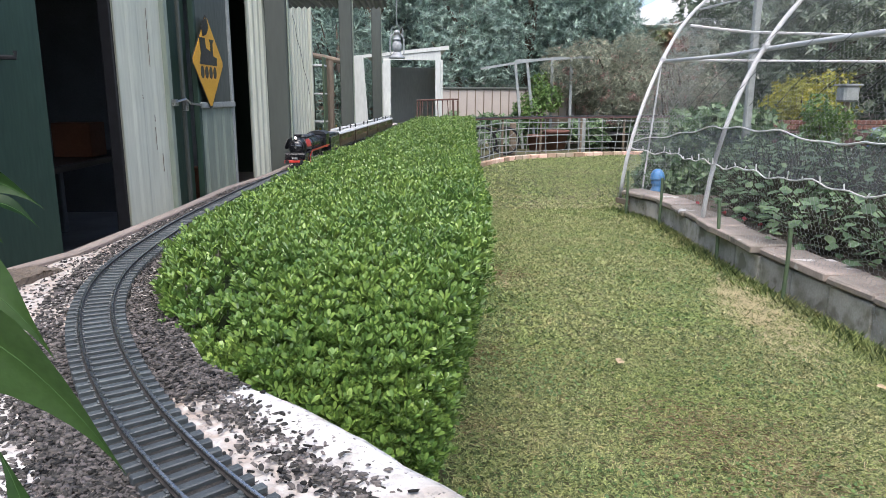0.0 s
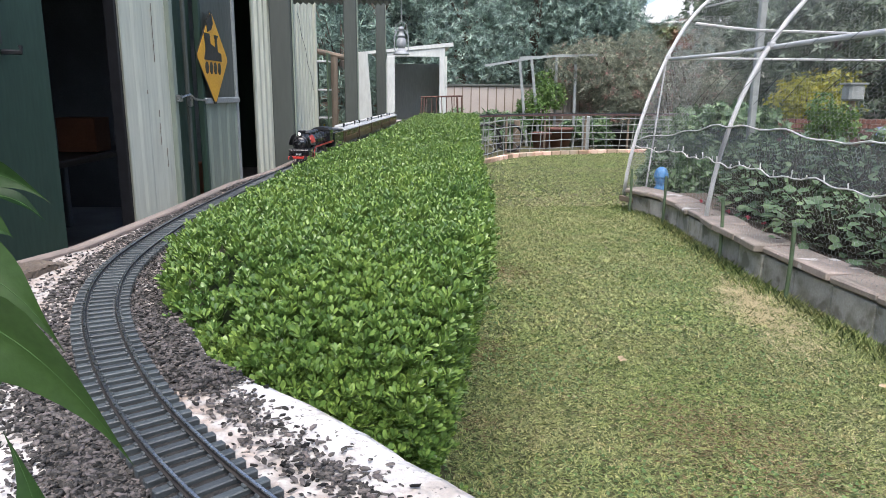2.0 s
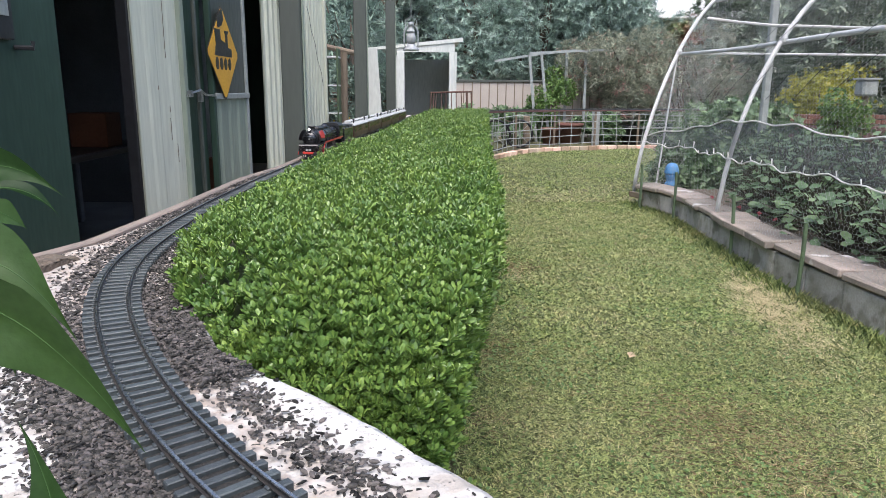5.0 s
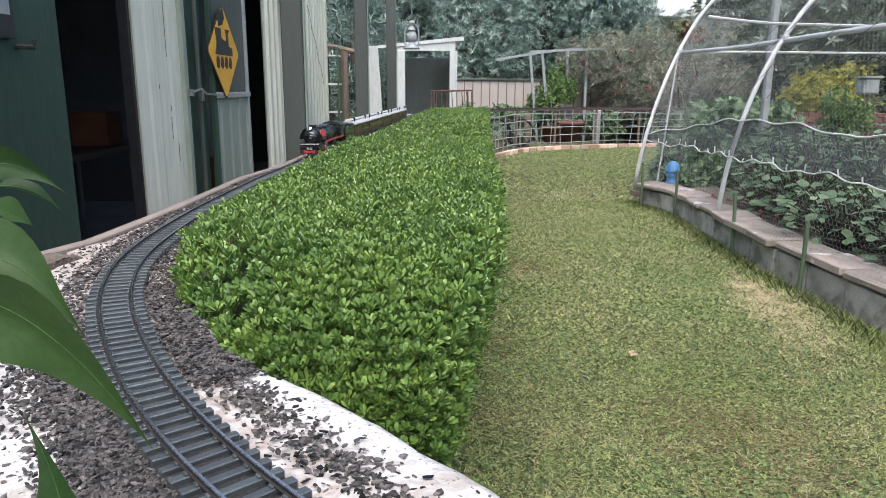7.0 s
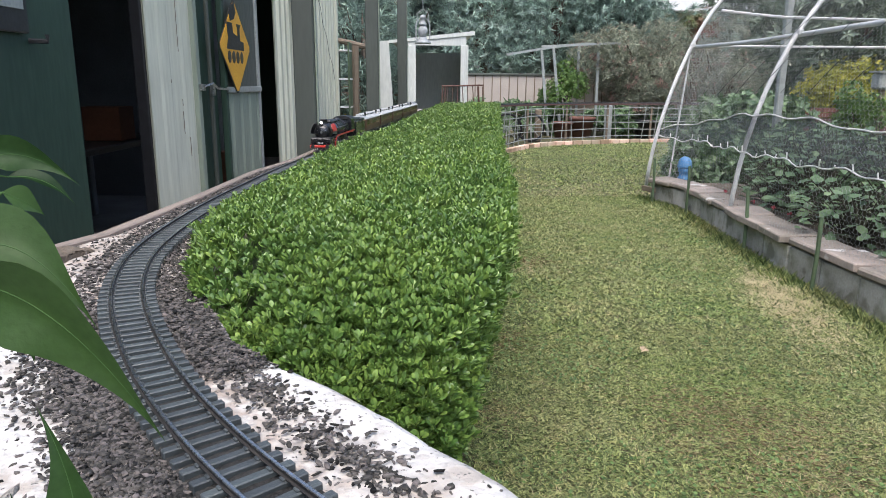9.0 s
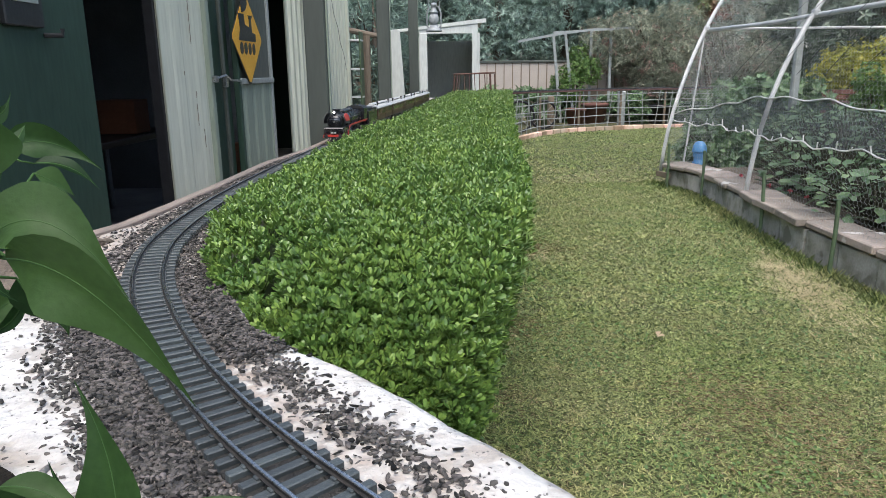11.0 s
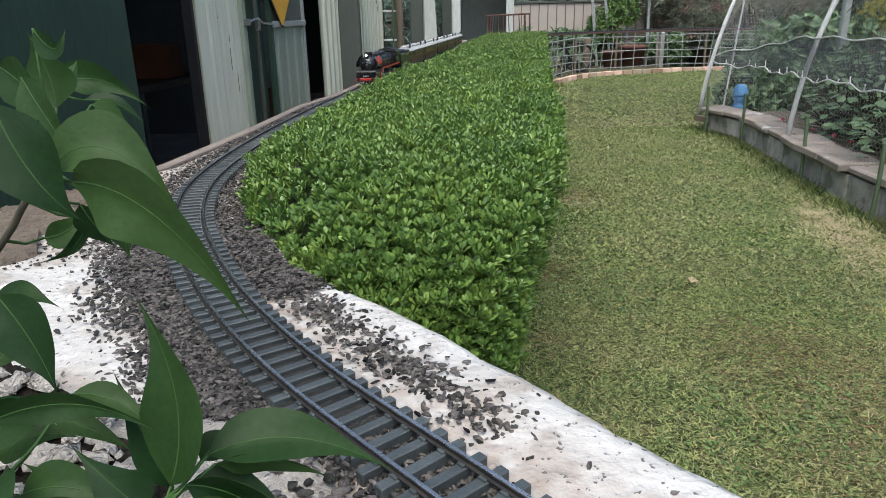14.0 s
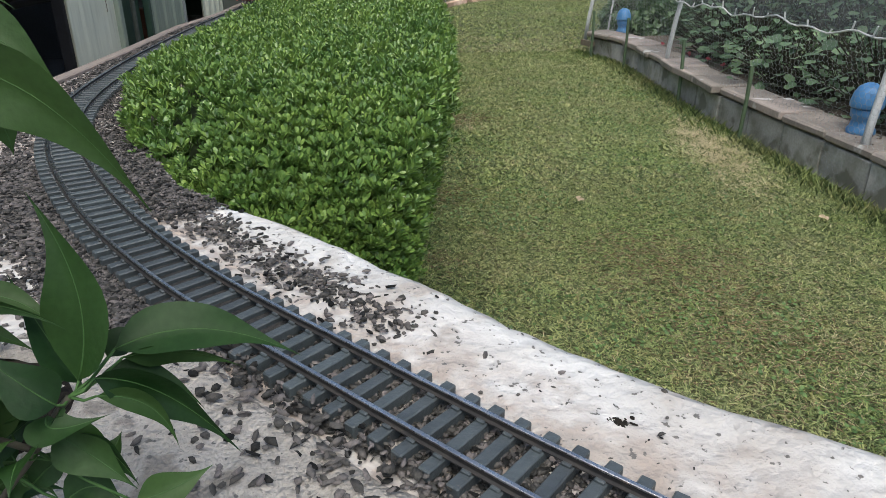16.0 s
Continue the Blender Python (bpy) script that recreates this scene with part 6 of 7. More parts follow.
STEMS = [[(-0.030, -0.130, 0.840), (0.058, -0.209, 0.894), (0.103, -0.223, 0.947), (0.130, -0.232, 0.981), (0.146, -0.228, 1.006), (0.160, -0.224, 1.020)],
         [(-0.030, -0.130, 0.840), (0.000, -0.170, 0.960), (0.025, -0.164, 1.113), (0.059, -0.164, 1.167), (0.086, -0.175, 1.195), (0.101, -0.181, 1.205)],
         [(0.086, -0.175, 1.195), (0.065, -0.124, 1.203), (-0.014, 0.012, 1.212), (-0.054, 0.093, 1.224)],
         [(0.130, -0.232, 0.981), (0.085, -0.235, 1.010), (0.045, -0.225, 1.040)]]
NODES = [q for line in STEMS for q in smooth_line(line, 0.012)]
big_leaf((0.133, -0.218, 1.205), (0.180, -0.228, 1.188), (0.219, -0.222, 1.127), 0.040, (0.13, -0.98, -0.15), 0.25)
big_leaf((0.117, -0.209, 1.210), (0.151, -0.207, 1.219), (0.185, -0.207, 1.179), 0.039, (0.01, -0.72, 0.69), 0.2)
big_leaf((-0.054, 0.093, 1.224), (-0.023, 0.112, 1.229), (0.020, 0.121, 1.200), 0.033, (0.05, -0.97, 0.22), 0.3)
big_leaf((-0.032, 0.096, 1.212), (-0.004, 0.106, 1.206), (0.017, 0.115, 1.182), 0.017, (0.04, -0.49, 0.87), 0.3)
big_leaf((0.038, -0.064, 1.224), (0.032, -0.057, 1.248), (0.024, -0.059, 1.278), 0.041, (0.20, -0.96, -0.17), 0.2)
big_leaf((0.021, -0.033, 1.226), (0.025, -0.017, 1.243), (0.025, -0.003, 1.254), 0.017, (0.03, -0.57, 0.82), 0.2)
big_leaf((0.012, -0.078, 1.254), (0.039, -0.092, 1.238), (0.068, -0.110, 1.214), 0.033, (0.04, -0.99, -0.14), 0.2)
big_leaf((0.050, -0.119, 1.220), (0.060, -0.122, 1.211), (0.084, -0.135, 1.200), 0.021, (0.05, -1.00, -0.06), 0.2)
big_leaf((0.101, -0.220, 1.246), (0.119, -0.227, 1.210), (0.137, -0.220, 1.184), 0.036, (0.01, -0.63, 0.77), 0.18)
big_leaf((0.036, -0.094, 1.248), (0.061, -0.113, 1.221), (0.078, -0.120, 1.201), 0.029, (0.04, -0.99, -0.12), 0.2)
big_leaf((0.099, -0.159, 1.178), (0.105, -0.155, 1.161), (0.111, -0.149, 1.147), 0.019, (0.20, -0.95, -0.26), 0.25)
big_leaf((0.123, -0.168, 1.181), (0.128, -0.169, 1.163), (0.130, -0.170, 1.146), 0.020, (0.30, -0.95, -0.11), 0.3)
big_leaf((0.098, -0.153, 1.167), (0.083, -0.150, 1.147), (0.052, -0.145, 1.134), 0.008, (0.04, -0.95, -0.32), 0.5)
big_leaf((0.158, -0.219, 1.021), (0.165, -0.210, 1.076), (0.143, -0.195, 1.133), 0.044, (-0.21, -0.71, 0.67), 0.22)
big_leaf((0.153, -0.207, 1.011), (0.135, -0.197, 1.040), (0.115, -0.184, 1.078), 0.025, (0.45, -0.71, 0.54), 0.5)
big_leaf((0.176, -0.204, 1.032), (0.227, -0.186, 1.033), (0.286, -0.179, 1.004), 0.037, (0.08, -0.55, 0.83), 0.22)
big_leaf((0.181, -0.207, 1.028), (0.214, -0.193, 1.021), (0.249, -0.185, 1.001), 0.018, (0.04, -0.96, -0.26), 0.3)
big_leaf((0.166, -0.193, 1.020), (0.177, -0.184, 1.028), (0.193, -0.178, 1.030), 0.021, (0.01, -0.58, 0.82), 0.2)
big_leaf((0.167, -0.219, 1.022), (0.204, -0.208, 0.998), (0.245, -0.208, 0.948), 0.030, (0.17, -0.98, 0.07), 0.35)
big_leaf((0.166, -0.210, 1.017), (0.196, -0.199, 1.007), (0.223, -0.200, 0.980), 0.018, (-0.01, -0.47, 0.88), 0.2)
big_leaf((0.167, -0.222, 1.011), (0.195, -0.216, 0.996), (0.209, -0.220, 0.965), 0.014, (0.11, -0.81, 0.57), 0.4)
big_leaf((0.066, -0.236, 1.072), (0.115, -0.226, 1.080), (0.161, -0.222, 1.057), 0.019, (0.04, -1.00, 0.01), 0.3)
big_leaf((0.101, -0.207, 1.075), (0.130, -0.208, 1.070), (0.155, -0.213, 1.047), 0.017, (0.00, -0.52, 0.85), 0.2)
big_leaf((0.084, -0.204, 1.056), (0.106, -0.201, 1.047), (0.131, -0.201, 1.030), 0.015, (0.00, -0.52, 0.85), 0.25)
big_leaf((0.149, -0.233, 1.014), (0.133, -0.233, 1.030), (0.106, -0.225, 1.053), 0.031, (0.01, -0.63, 0.77), 0.2)
big_leaf((0.141, -0.231, 1.005), (0.149, -0.238, 1.001), (0.178, -0.232, 1.005), 0.027, (-0.01, -0.47, 0.88), 0.15)
big_leaf((0.103, -0.212, 1.002), (0.082, -0.208, 1.015), (0.058, -0.205, 1.026), 0.025, (0.04, -1.00, -0.04), 0.2)
big_leaf((0.118, -0.243, 1.004), (0.097, -0.244, 1.018), (0.072, -0.244, 1.032), 0.034, (0.03, -0.90, 0.43), 0.15)
big_leaf((0.055, -0.188, 1.130), (0.078, -0.198, 1.103), (0.090, -0.203, 1.072), 0.036, (0.22, -0.97, 0.10), 0.12)
big_leaf((0.141, -0.229, 0.991), (0.162, -0.233, 0.975), (0.187, -0.240, 0.953), 0.031, (-0.08, -0.72, 0.69), 0.2)
big_leaf((0.152, -0.226, 0.987), (0.170, -0.228, 0.974), (0.186, -0.235, 0.951), 0.024, (-0.02, -0.99, -0.11), 0.3)
big_leaf((0.185, -0.243, 0.946), (0.208, -0.238, 0.951), (0.230, -0.226, 0.957), 0.025, (-0.09, -0.81, 0.58), 0.15)
big_leaf((0.160, -0.214, 0.956), (0.166, -0.211, 0.964), (0.169, -0.203, 0.970), 0.014, (-0.07, -0.69, 0.72), 0.2)
big_leaf((0.093, -0.222, 0.971), (0.113, -0.217, 0.985), (0.133, -0.213, 1.000), 0.028, (-0.07, -0.63, 0.78), 0.2)
big_leaf((0.116, -0.224, 0.947), (0.132, -0.219, 0.961), (0.141, -0.211, 0.958), 0.020, (-0.10, -0.97, 0.23), 0.2)
big_leaf((0.077, -0.219, 0.925), (0.104, -0.212, 0.946), (0.130, -0.222, 0.931), 0.033, (-0.10, -0.97, 0.23), 0.2)
big_leaf((0.137, -0.230, 0.938), (0.157, -0.228, 0.947), (0.175, -0.236, 0.935), 0.028, (-0.08, -0.75, 0.66), 0.2)
big_leaf((0.104, -0.215, 1.016), (0.098, -0.232, 1.000), (0.080, -0.251, 0.983), 0.042, (0.17, -0.98, 0.11), 0.15)
big_leaf((0.029, -0.187, 1.054), (0.058, -0.186, 1.051), (0.077, -0.179, 1.068), 0.024, (0.05, -1.00, 0.03), 0.2)
big_leaf((0.062, -0.204, 0.969), (0.081, -0.199, 0.982), (0.095, -0.194, 0.994), 0.025, (0.03, -0.90, 0.43), 0.2)
big_leaf((0.057, -0.136, 1.149), (0.075, -0.134, 1.155), (0.084, -0.120, 1.169), 0.018, (0.01, -1.00, 0.07), 0.25)
big_leaf((0.048, -0.090, 1.279), (0.062, -0.093, 1.266), (0.070, -0.089, 1.280), 0.016, (0.01, -0.99, -0.11), 0.2)
big_leaf((0.102, -0.132, 1.234), (0.111, -0.124, 1.226), (0.116, -0.116, 1.217), 0.017, (-0.02, -0.62, 0.78), 0.2)
# crowded smaller leaves low on the stems
lr = random.Random(5)
for line, n_ in ((STEMS[0][:4], 16), (STEMS[1][:3], 14), (STEMS[3], 12)):
    pts_ = smooth_line(line, 0.004)
    for i in range(n_):
        p_ = pts_[int((i + 0.5) / n_ * len(pts_))]
        a_, l_ = 2.4 * i + lr.uniform(-0.4, 0.4), lr.uniform(0.045, 0.075)
        d_ = Vector((math.cos(a_), math.sin(a_), lr.uniform(-0.3, 0.5))).normalized()
        t_ = p_ + d_ * l_ - Vector((0, 0, 0.012))
        if t_.x < 0.5 * (t_.y + 0.53) + 0.02:
            big_leaf(p_ + d_ * 0.008, p_ + d_ * (l_ * 0.55) + Vector((0, 0, 0.004)), t_, l_ * lr.uniform(0.42, 0.55), (lr.uniform(-0.3, 0.5), lr.uniform(-0.7, -0.2), 0.7), 0.2)
stm = Shape()
for line in STEMS:
    stm.tube(smooth_line(line, 0.012), 0.0022, 7)
part("stem", stm, M_STEM, shrub, smooth=True)

# broken stones where the shrub comes up
for i in range(14):
    x, y = -0.18 + random.uniform(-.12, .16), -0.12 + random.uniform(-.12, .16)
    s = random.uniform(0.02, 0.05)
    bm = bmesh.new()
    bmesh.ops.create_icosphere(bm, subdivisions=2, radius=1)
    for v in bm.verts:
        v.co *= 1 + 0.35 * noise.noise(v.co * 1.3 + Vector((i * 7.1, 0, 0)))
        v.co = Vector((v.co.x * s * 1.3, v.co.y * s, v.co.z * s * 0.7))
    me = bpy.data.meshes.new("rubble_stone")
    bm.to_mesh(me)
    bm.free()
    me.materials.append(M_CONC)
    o = new("rubble_stone", me)
    o.matrix_world = Matrix.Translation((x, y, BED - 0.03 + s * 0.3)) @ Matrix.Rotation(random.uniform(0, 6), 4, "Z")
    tagged(o, "rough broken lump of concrete on the track bed", "stone", "rubble on the bed")

rx_, ry_ = RNG.uniform(-0.42, 0.02, 900), RNG.uniform(-0.13, 0.22, 900)
ok_ = (ry_ < 0.10 - 0.42 * (rx_ + 0.05)) & (np.array([noise.noise((a * 12, b * 12, 6)) for a, b in zip(rx_, ry_)]) > -0.15)
rub = stones(np.column_stack([rx_, ry_, BED + 0.027 + RNG.uniform(0, 0.006, 900)])[ok_], RNG.uniform(0.004, 0.016, int(ok_.sum())))
rub.materials.clear()
rub.materials.append(M_PAD)
tagged(part("loose_rubble", rub, M_PAD), "pale broken concrete chips on the soil under the shrub", "rubble", kind="stuff")

# fallen leaves on the lawn
M_DRYLEAF = mat("dry_leaf", (0.42, 0.32, 0.20), (0.32, 0.24, 0.15), 40, 0.8, bump=0.3)
for x, y, a in ((1.385, 2.653, 0.4), (2.50, 2.28, 1.3)):
    fl_ = part("fallen_leaf", leaf_mesh("fallen_leaf", [(x - 0.02, y, 0.026), (x - 0.012, y + 0.008, 0.028)], [(math.cos(a), math.sin(a), 0.05), (math.cos(a + 0.8), math.sin(a + 0.8), 0.1)], [(0.1, 0.1, 1), (-0.2, 0, 1)], 0.05, 0.032, LEAF_SPOON, M_DRYLEAF), M_DRYLEAF)
    tagged(fl_, "curled dry brown leaf lying on the lawn", "leaf", "fallen leaves")
# small dark spot in the bed's rim, laid out as black crumbs
sp = []
for i in range(90):
    a, r_ = random.uniform(0, 6.283), abs(random.gauss(0, 0.005))
    sp.append((0.554 + 1.35 * r_ * math.cos(a), -0.083 + r_ * math.sin(a), BED + 0.001))
cr_ = stones(np.array(sp), RNG.uniform(0.0010, 0.0026, 90))
cr_.materials.clear()
cr_.materials.append(M_DSOIL)
tagged(part("soot_crumbs", cr_, M_DSOIL), "small dark spot on the whitewashed concrete, built as black crumbs", "soot", kind="stuff")

# ---- model train on the track ----
RAIL_TOP = RAIL0 + 0.0089
front_i = int(np.argmin(np.abs(LA[:, 1] - 3.80) + (LA[:, 0] > 0.3) * 9))


def on_track(back, half):
    """Pose of a vehicle whose middle stands so far behind the train's front, its bogies half apart."""
    def at(s):
        f = front_i + s / 0.01
        i = int(f)
        return Vector((*(LA[i] + (LA[i + 1] - LA[i]) * (f - i)), RAIL_TOP))
    a, b = at(back - half), at(back + half)
    d = (a - b).normalized()
    m = Matrix.Translation((a + b) / 2)
    return m @ Matrix.Rotation(math.atan2(d.y, d.x), 4, "Z")


def disc_wheel(r, w=0.007, spokes=0):
    sh = Shape()
    turn = Matrix.Rotation(radians(90), 4, "X") @ Matrix.Translation((0, 0, -w / 2))
    if spokes:
        ring = [(r * 0.82, 0), (r, 0), (r, w), (r * 0.82, w), (r * 0.82, 0)]
        n = 20
        vs = [turn @ Vector((q * math.cos(2 * math.pi * j / n), q * math.sin(2 * math.pi * j / n), z)) for q, z in ring[:4] for j in range(n)]
        sh.add(vs, [(i * n + j, i * n + (j + 1) % n, ((i + 1) % 4) * n + (j + 1) % n, ((i + 1) % 4) * n + j) for i in range(4) for j in range(n)])
        sh.lathe([(r * 0.24, 0), (r * 0.24, w)], 10, turn)
        for k_ in range(spokes):
            a = 2 * math.pi * k_ / spokes
            sh.tube([(0, 0, 0), (r * 0.86 * math.cos(a), 0, r * 0.86 * math.sin(a))], r * 0.06, 4)
    else:
        sh.lathe([(r, 0), (r, w * 0.7), (r * 0.8, w), (r * 0.3, w * 0.8), (r * 0.25, w * 1.3)], 16, turn)
    return sh


def put(name, shape, material, parent, at=(0, 0, 0), label="", smooth=False):
    ob = local(name, shape, material, parent, label, smooth)
    ob.matrix_basis = Matrix.Translation(at)
    return ob


def locomotive():
    e = thing("steam_locomotive", "glossy black model steam locomotive with red trim on the track", "locomotive", m=on_track(0.42, 0.24))
    lie = Matrix.Rotation(radians(90), 4, "Y")
    local("boiler", Shape().lathe([(0.050, -0.20), (0.052, -0.05), (0.049, 0.10), (0.049, 0.27)], 24, Matrix.Translation((0, 0, 0.118)) @ lie), M_GLOSS, e, smooth=True)
    local("smokebox", Shape().lathe([(0.051, 0.27), (0.051, 0.345), (0.046, 0.355)], 24, Matrix.Translation((0, 0, 0.118)) @ lie), M_BLACK, e, smooth=True)
    d = local("smokebox_door", Shape().lathe([(0.043, 0.355), (0.041, 0.362), (0.025, 0.370), (0.006, 0.373)], 24, Matrix.Translation((0, 0, 0.118)) @ lie), M_GLOSS, e, smooth=True)
    local("door_dart", Shape().lathe([(0.007, 0.373), (0.007, 0.378)], 10, Matrix.Translation((0, 0, 0.118)) @ lie), M_STEEL, d)
    local("handrail", Shape().tube([(0.374, -0.03, 0.131), (0.376, 0.0, 0.133), (0.374, 0.03, 0.131)], 0.0012, 5), M_STEEL, d)
    for x in (-0.12, -0.02, 0.08, 0.18, 0.268):
        local("boiler_band", Shape().lathe([(0.0523, x - 0.002), (0.0523, x + 0.002)], 24, Matrix.Translation((0, 0, 0.118)) @ lie), M_BLACK, e)
    local("chimney", Shape().lathe([(0.026, 0.160), (0.021, 0.170), (0.021, 0.186), (0.025, 0.188), (0.025, 0.194), (0.016, 0.194), (0.016, 0.180)], 18, Matrix.Translation((0.30, 0, 0))), M_BLACK, e, smooth=True)
    local("dome_casing", Shape().box((0.10, 0, 0.172), (0.20, 0.05, 0.022), ch=0.009), M_BLACK, e)
    local("steam_dome", Shape().lathe([(0.026, 0.16), (0.026, 0.176), (0.018, 0.186), (0.004, 0.188)], 16, Matrix.Translation((-0.05, 0, 0))), M_GLOSS, e, smooth=True)
    h = local("headlamp", Shape().lathe([(0.006, 0), (0.011, 0.004), (0.012, 0.016), (0.010, 0.018)], 14, Matrix.Translation((0.352, 0, 0.176)) @ lie), M_BLACK, e, smooth=True)
    local("lens", Shape().lathe([(0.008, 0.0185), (0.006, 0.021)], 12, Matrix.Translation((0.352, 0, 0.176)) @ lie), M_BULB, h, "lit lamp")
    for s in (-1, 1):
        plate = [(0.22, 0.100), (0.36, 0.108), (0.372, 0.120), (0.368, 0.145), (0.352, 0.166), (0.25, 0.170), (0.225, 0.150)]
        sh = Shape()
        k_ = len(plate)
        bow = lambda z: s * (0.066 - 0.016 * max(0, (z - 0.13) / 0.04))
        sh.add([(x, bow(z) + t, z) for t in (0, s * 0.002) for x, z in plate], [tuple(range(k_)), tuple(range(k_, 2 * k_))[::-1]] + [(i, (i + 1) % k_, k_ + (i + 1) % k_, k_ + i) for i in range(k_)])
        dfl = local("smoke_deflector", sh, M_BLACK, e)
        red = [(0.232, 0.120), (0.345, 0.122), (0.352, 0.140), (0.338, 0.164), (0.255, 0.168), (0.234, 0.150)]
        sh = Shape().add([(x, bow(z) + s * t, z) for t in (0.0024, 0.004) for x, z in red], [tuple(range(6)), tuple(range(6, 12))[::-1]] + [(i, (i + 1) % 6, 6 + (i + 1) % 6, 6 + i) for i in range(6)])
        local("outer_panel", sh, M_RED, dfl, "red outer face")
        # running board with its red stepped valance
        local("running_board", Shape().box((0.02, s * 0.052, 0.083), (0.50, 0.030, 0.004), ch=0.001), M_BLACK, e)
        val = [(-0.30, 0.080), (-0.24, 0.080), (-0.22, 0.084), (0.21, 0.084), (0.24, 0.074), (0.27, 0.045), (0.275, 0.022), (0.40, 0.022), (0.40, 0.030), (0.283, 0.030), (0.279, 0.050), (0.25, 0.083), (0.215, 0.094), (-0.30, 0.094)]
        local("valance", Shape().extrude([(x, z) for x, z in val], 0.003, Matrix(((1, 0, 0, 0), (0, 0, s, s * 0.066), (0, 1, 0, 0), (0, 0, 0, 1)))), M_RED, e, "red lined valance")
        for x in (0.085, -0.01, -0.105):
            put("driving_wheel", disc_wheel(0.042, 0.007, 12), M_STEEL if False else M_BLACK, e, (x, s * 0.031, 0.042))
        for x in (0.31, 0.24, -0.20, -0.26):
            put("bogie_wheel", disc_wheel(0.021), M_BLACK, e, (x, s * 0.031, 0.021))
        local("cylinder", Shape().lathe([(0.02, -0.034), (0.022, -0.03), (0.022, 0.03), (0.02, 0.034)], 14, Matrix.Translation((0.225, s * 0.050, 0.046)) @ lie), M_BLACK, e, smooth=True)
        local("coupling_rod", Shape().box((-0.01, s * 0.041, 0.036), (0.21, 0.004, 0.007), ch=0.001), M_STEEL, e)
        local("connecting_rod", Shape().tube([(0.20, s * 0.046, 0.046), (-0.01, s * 0.046, 0.036)], 0.0032, 5), M_STEEL, e)
        local("valve_gear", Shape().tube([(0.12, s * 0.049, 0.075), (0.13, s * 0.049, 0.05), (0.19, s * 0.049, 0.058)], 0.0026, 5), M_STEEL, e)
        local("side_handrail", Shape().tube([(-0.18, s * 0.054, 0.135), (0.25, s * 0.054, 0.135)], 0.0012, 5), M_STEEL, e)
        local("buffer", Shape().lathe([(0.005, 0), (0.005, 0.012), (0.012, 0.014), (0.012, 0.018)], 12, Matrix.Translation((0.402, s * 0.045, 0.034)) @ lie), M_BLACK, e)
        local("front_skirt", Shape().extrude([(0.29, 0.026), (0.40, 0.030), (0.40, 0.058), (0.375, 0.078), (0.33, 0.085), (0.29, 0.083)], 0.003, Matrix(((1, 0, 0, 0), (0, 0, s, s * 0.060), (0, 1, 0, 0), (0, 0, 0, 1)))), M_GLOSS, e)
    local("buffer_beam", Shape().box((0.400, 0, 0.034), (0.008, 0.132, 0.015), ch=0.002), M_RED, e, "red buffer beam")
    local("front_apron", Shape().box((0.392, 0, 0.062), (0.010, 0.122, 0.042), Matrix.Rotation(0.25, 4, "Y"), ch=0.003), M_GLOSS, e)
    local("front_platform", Shape().box((0.345, 0, 0.084), (0.10, 0.12, 0.005), ch=0.002), M_BLACK, e)
    plt = local("front_plate", Shape().box((0.404, 0.0, 0.053), (0.003, 0.040, 0.016), Matrix.Rotation(0.25, 4, "Y"), ch=0.001), M_BLACK, e)
    for i in range(4):
        local("plate_bar", Shape().box((0.4065, -0.0135 + 0.009 * i, 0.0533), (0.001, 0.0055, 0.010), Matrix.Rotation(0.25, 4, "Y"), ch=0.0002), M_PIPE, plt, "cream bar")
    for i in range(7):
        y = -0.042 + 0.014 * i
        local("pilot_bar", Shape().tube([(0.402, y, 0.028), (0.416 - abs(y) * 0.2, y * 0.8, 0.006)], 0.003, 5), M_BLACK, e)
    local("frame", Shape().box((0.0, 0, 0.055), (0.66, 0.030, 0.04), ch=0.003), M_BLACK, e)
    local("firebox", Shape().box((-0.20, 0, 0.115), (0.12, 0.094, 0.10), ch=0.02), M_GLOSS, e)
    c = local("cab", Shape().box((-0.315, 0, 0.128), (0.115, 0.128, 0.092), ch=0.003), M_GLOSS, e)
    local("cab_roof", Shape().sweep([(-0.385, 0, 0.170), (-0.245, 0, 0.170)], [(-0.066, 0), (-0.050, 0.014), (-0.02, 0.021), (0.02, 0.021), (0.050, 0.014), (0.066, 0)]), M_BLACK, c, smooth=False)
    for s in (-1, 1):
        local("cab_window", Shape().box((-0.315, s * 0.0645, 0.148), (0.05, 0.002, 0.03), ch=0.0005), M_GLASS, c)
        local("cab_stripe", Shape().box((-0.315, s * 0.0645, 0.088), (0.115, 0.002, 0.008), ch=0.0005), M_RED, c, "red stripe")
    return e


def bogie(parent, x, half=0.031):
    for dx in (-0.032, 0.032):
        for s in (-1, 1):
            put("wheel", disc_wheel(0.017), M_BLACK, parent, (x + dx, s * half, 0.017))
    for s in (-1, 1):
        local("bogie_frame", Shape().box((x, s * 0.041, 0.022), (0.10, 0.006, 0.014), ch=0.002), M_BLACK, parent)


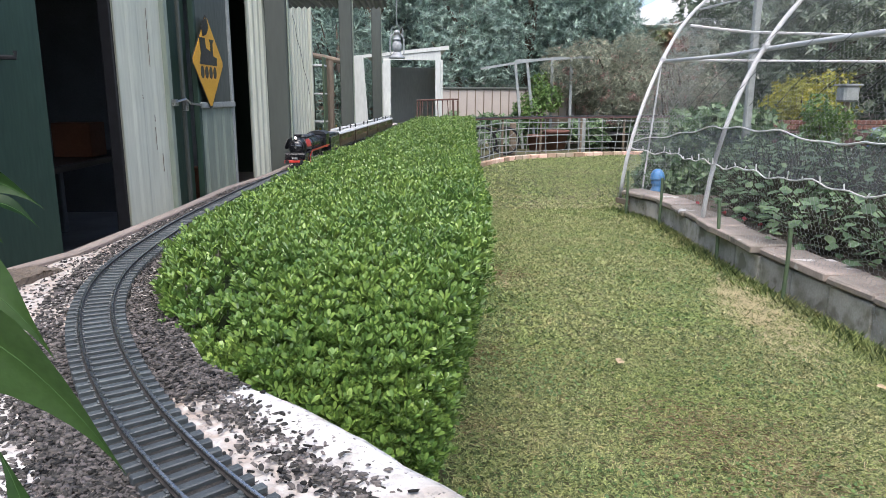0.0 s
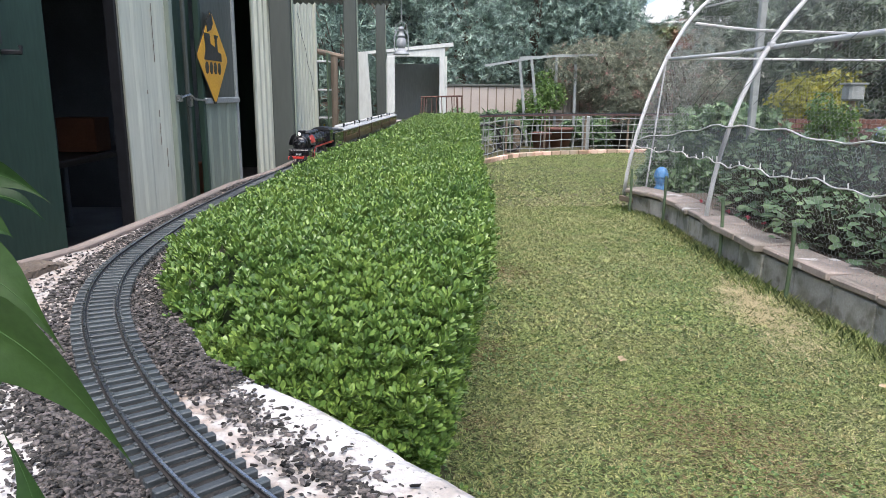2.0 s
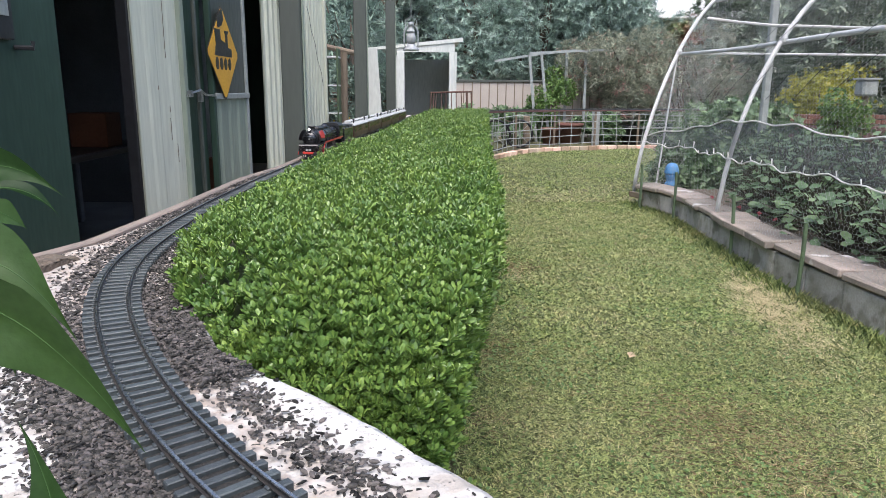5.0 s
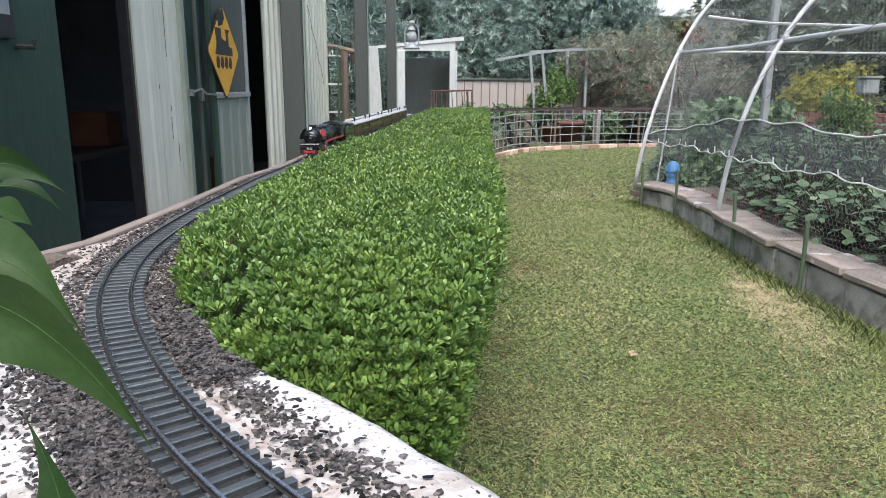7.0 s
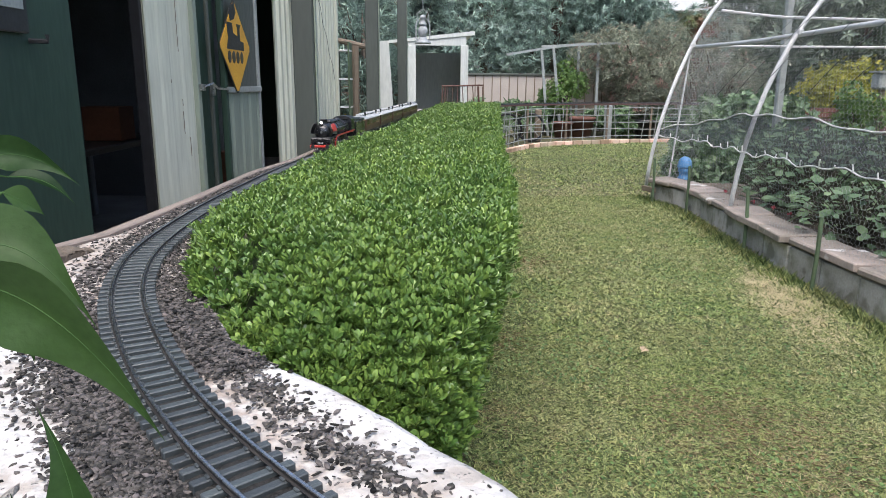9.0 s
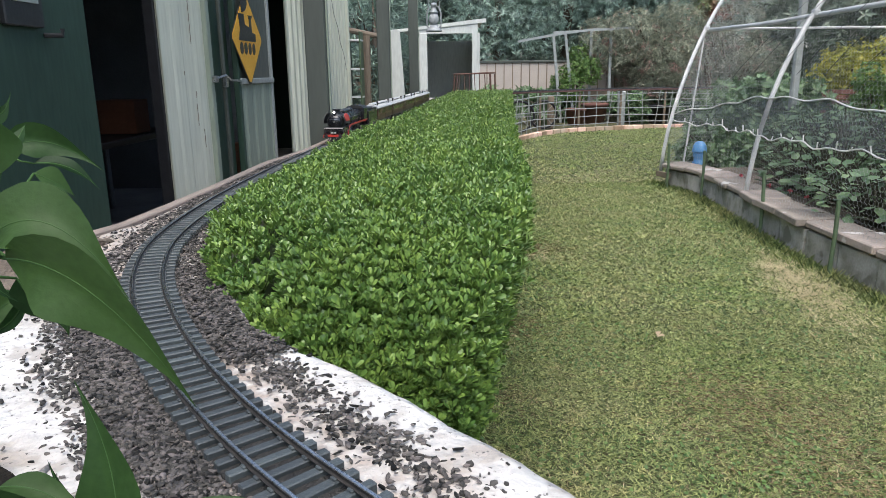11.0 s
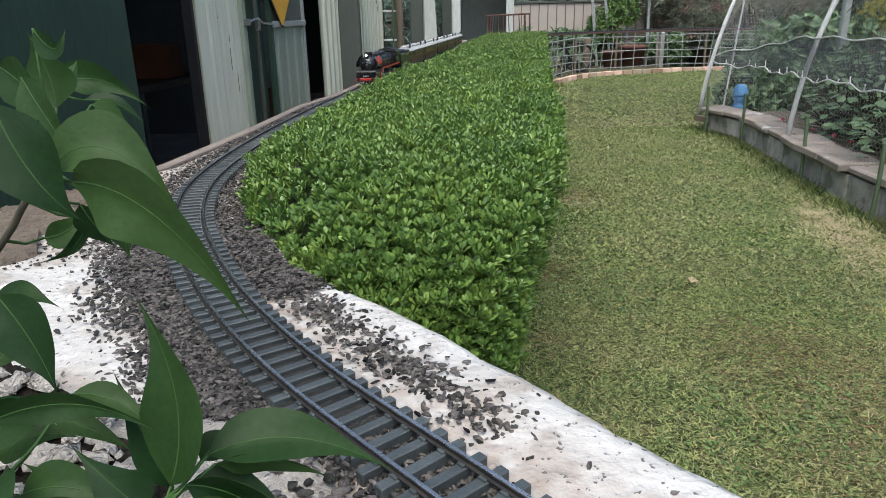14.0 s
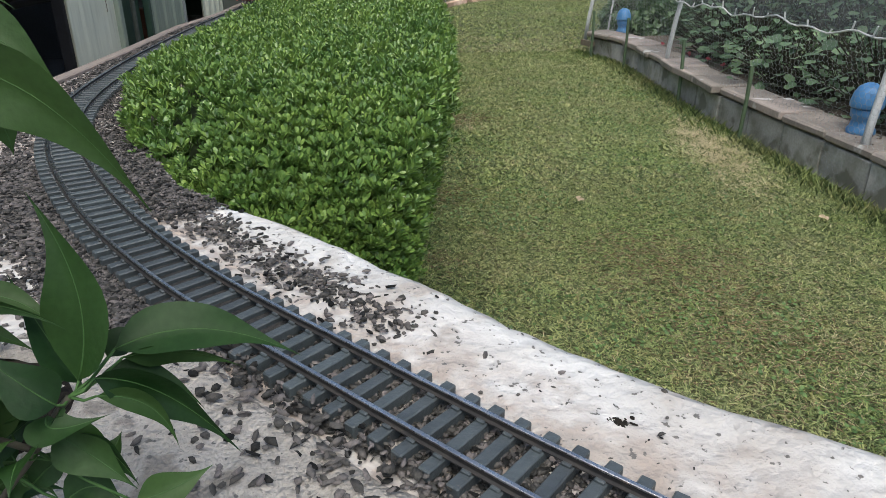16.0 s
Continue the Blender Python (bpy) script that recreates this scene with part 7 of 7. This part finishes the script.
def tender():
    t = thing("locomotive_tender", "black coal tender behind the model locomotive", "tender", m=on_track(1.03, 0.12))
    local("tank", Shape().box((0, 0, 0.096), (0.36, 0.128, 0.098), ch=0.006), M_GLOSS, t)
    local("coal_space", Shape().box((0.05, 0, 0.152), (0.24, 0.10, 0.02), ch=0.006), M_BLACK, t)
    local("top_rail", Shape().box((-0.10, 0, 0.149), (0.14, 0.124, 0.012), ch=0.002), M_BLACK, t)
    local("underframe", Shape().box((0, 0, 0.042), (0.35, 0.09, 0.012), ch=0.002), M_BLACK, t)
    for s in (-1, 1):
        local("lining", Shape().box((0, s * 0.0645, 0.134), (0.34, 0.0012, 0.002), ch=0.0003), M_GOLD, t)
        local("lining", Shape().box((0, s * 0.0645, 0.060), (0.34, 0.0012, 0.002), ch=0.0003), M_GOLD, t)
    bogie(t, 0.10)
    bogie(t, -0.10)
    return t


def coach():
    L = 0.74
    c = thing("passenger_coach", "dark red varnished model passenger coach with a grey clerestory roof", "coach", "coaches of the model train", m=on_track(1.62, 0.26))
    local("body", Shape().box((0, 0, 0.093), (L, 0.122, 0.092), ch=0.003), M_COACH, c)
    local("underframe", Shape().box((0, 0, 0.043), (L - 0.02, 0.10, 0.012), ch=0.002), M_BLACK, c)
    arc = [(-0.068, 0.0), (-0.066, 0.006), (-0.052, 0.015), (-0.03, 0.022), (0.03, 0.022), (0.052, 0.015), (0.066, 0.006), (0.068, 0.0)]
    r = local("roof", Shape().sweep([(-L / 2 - 0.012, 0, 0.138), (L / 2 + 0.012, 0, 0.138)], arc), M_ROOF, c)
    local("clerestory", Shape().box((0, 0, 0.166), (L - 0.10, 0.05, 0.018), ch=0.005), M_ROOF, r)
    for i in range(9):
        for s in (-1, 1):
            local("clerestory_light", Shape().box((-0.26 + 0.065 * i, s * 0.0252, 0.166), (0.03, 0.001, 0.008), ch=0.0002), M_GLASS, r)
    for x in (-0.25, 0.28):
        local("roof_vent", Shape().lathe([(0.005, 0.158), (0.005, 0.178), (0.009, 0.180), (0.009, 0.186), (0.003, 0.190)], 10, Matrix.Translation((x, 0.044, 0))), M_BLACK, r)
    win = Shape().box((0, 0, 0), (0.034, 0.002, 0.036), ch=0.0005).mesh("window", M_GLASS)
    frm = Shape().box((0, 0, 0), (0.040, 0.0015, 0.042), ch=0.0005).mesh("window_frame", M_GOLD)
    for i in range(11):
        x = -0.30 + 0.06 * i
        if i in (0, 5, 10):
            for s in (-1, 1):
                local("door", Shape().box((x, s * 0.0615, 0.092), (0.036, 0.002, 0.082), ch=0.0005), M_COACH, c)
        for s in (-1, 1):
            o = new("window_frame", frm)
            o.parent = c
            o.matrix_basis = Matrix.Translation((x, s * 0.0613, 0.108))
            o = new("window", win)
            o.parent = c
            o.matrix_basis = Matrix.Translation((x, s * 0.0618, 0.108))
    for s in (-1, 1):
        local("lining", Shape().box((0, s * 0.0613, 0.082), (L - 0.02, 0.0015, 0.002), ch=0.0003), M_GOLD, c)
        local("step_board", Shape().box((0, s * 0.058, 0.036), (L - 0.2, 0.008, 0.004), ch=0.001), M_BLACK, c)
    for s in (-1, 1):
        local("platform_rail", Shape().tube([(s * (L / 2 + 0.006), -0.05, 0.05), (s * (L / 2 + 0.006), -0.05, 0.085), (s * (L / 2 + 0.006), 0.05, 0.085), (s * (L / 2 + 0.006), 0.05, 0.05)], 0.002, 5), M_BLACK, c)
    bogie(c, 0.26)
    bogie(c, -0.26)
    return c


locomotive()
tender()
first = coach()
for i in range(1, 5):
    copy_thing(first, on_track(1.62 + 0.785 * i, 0.26))
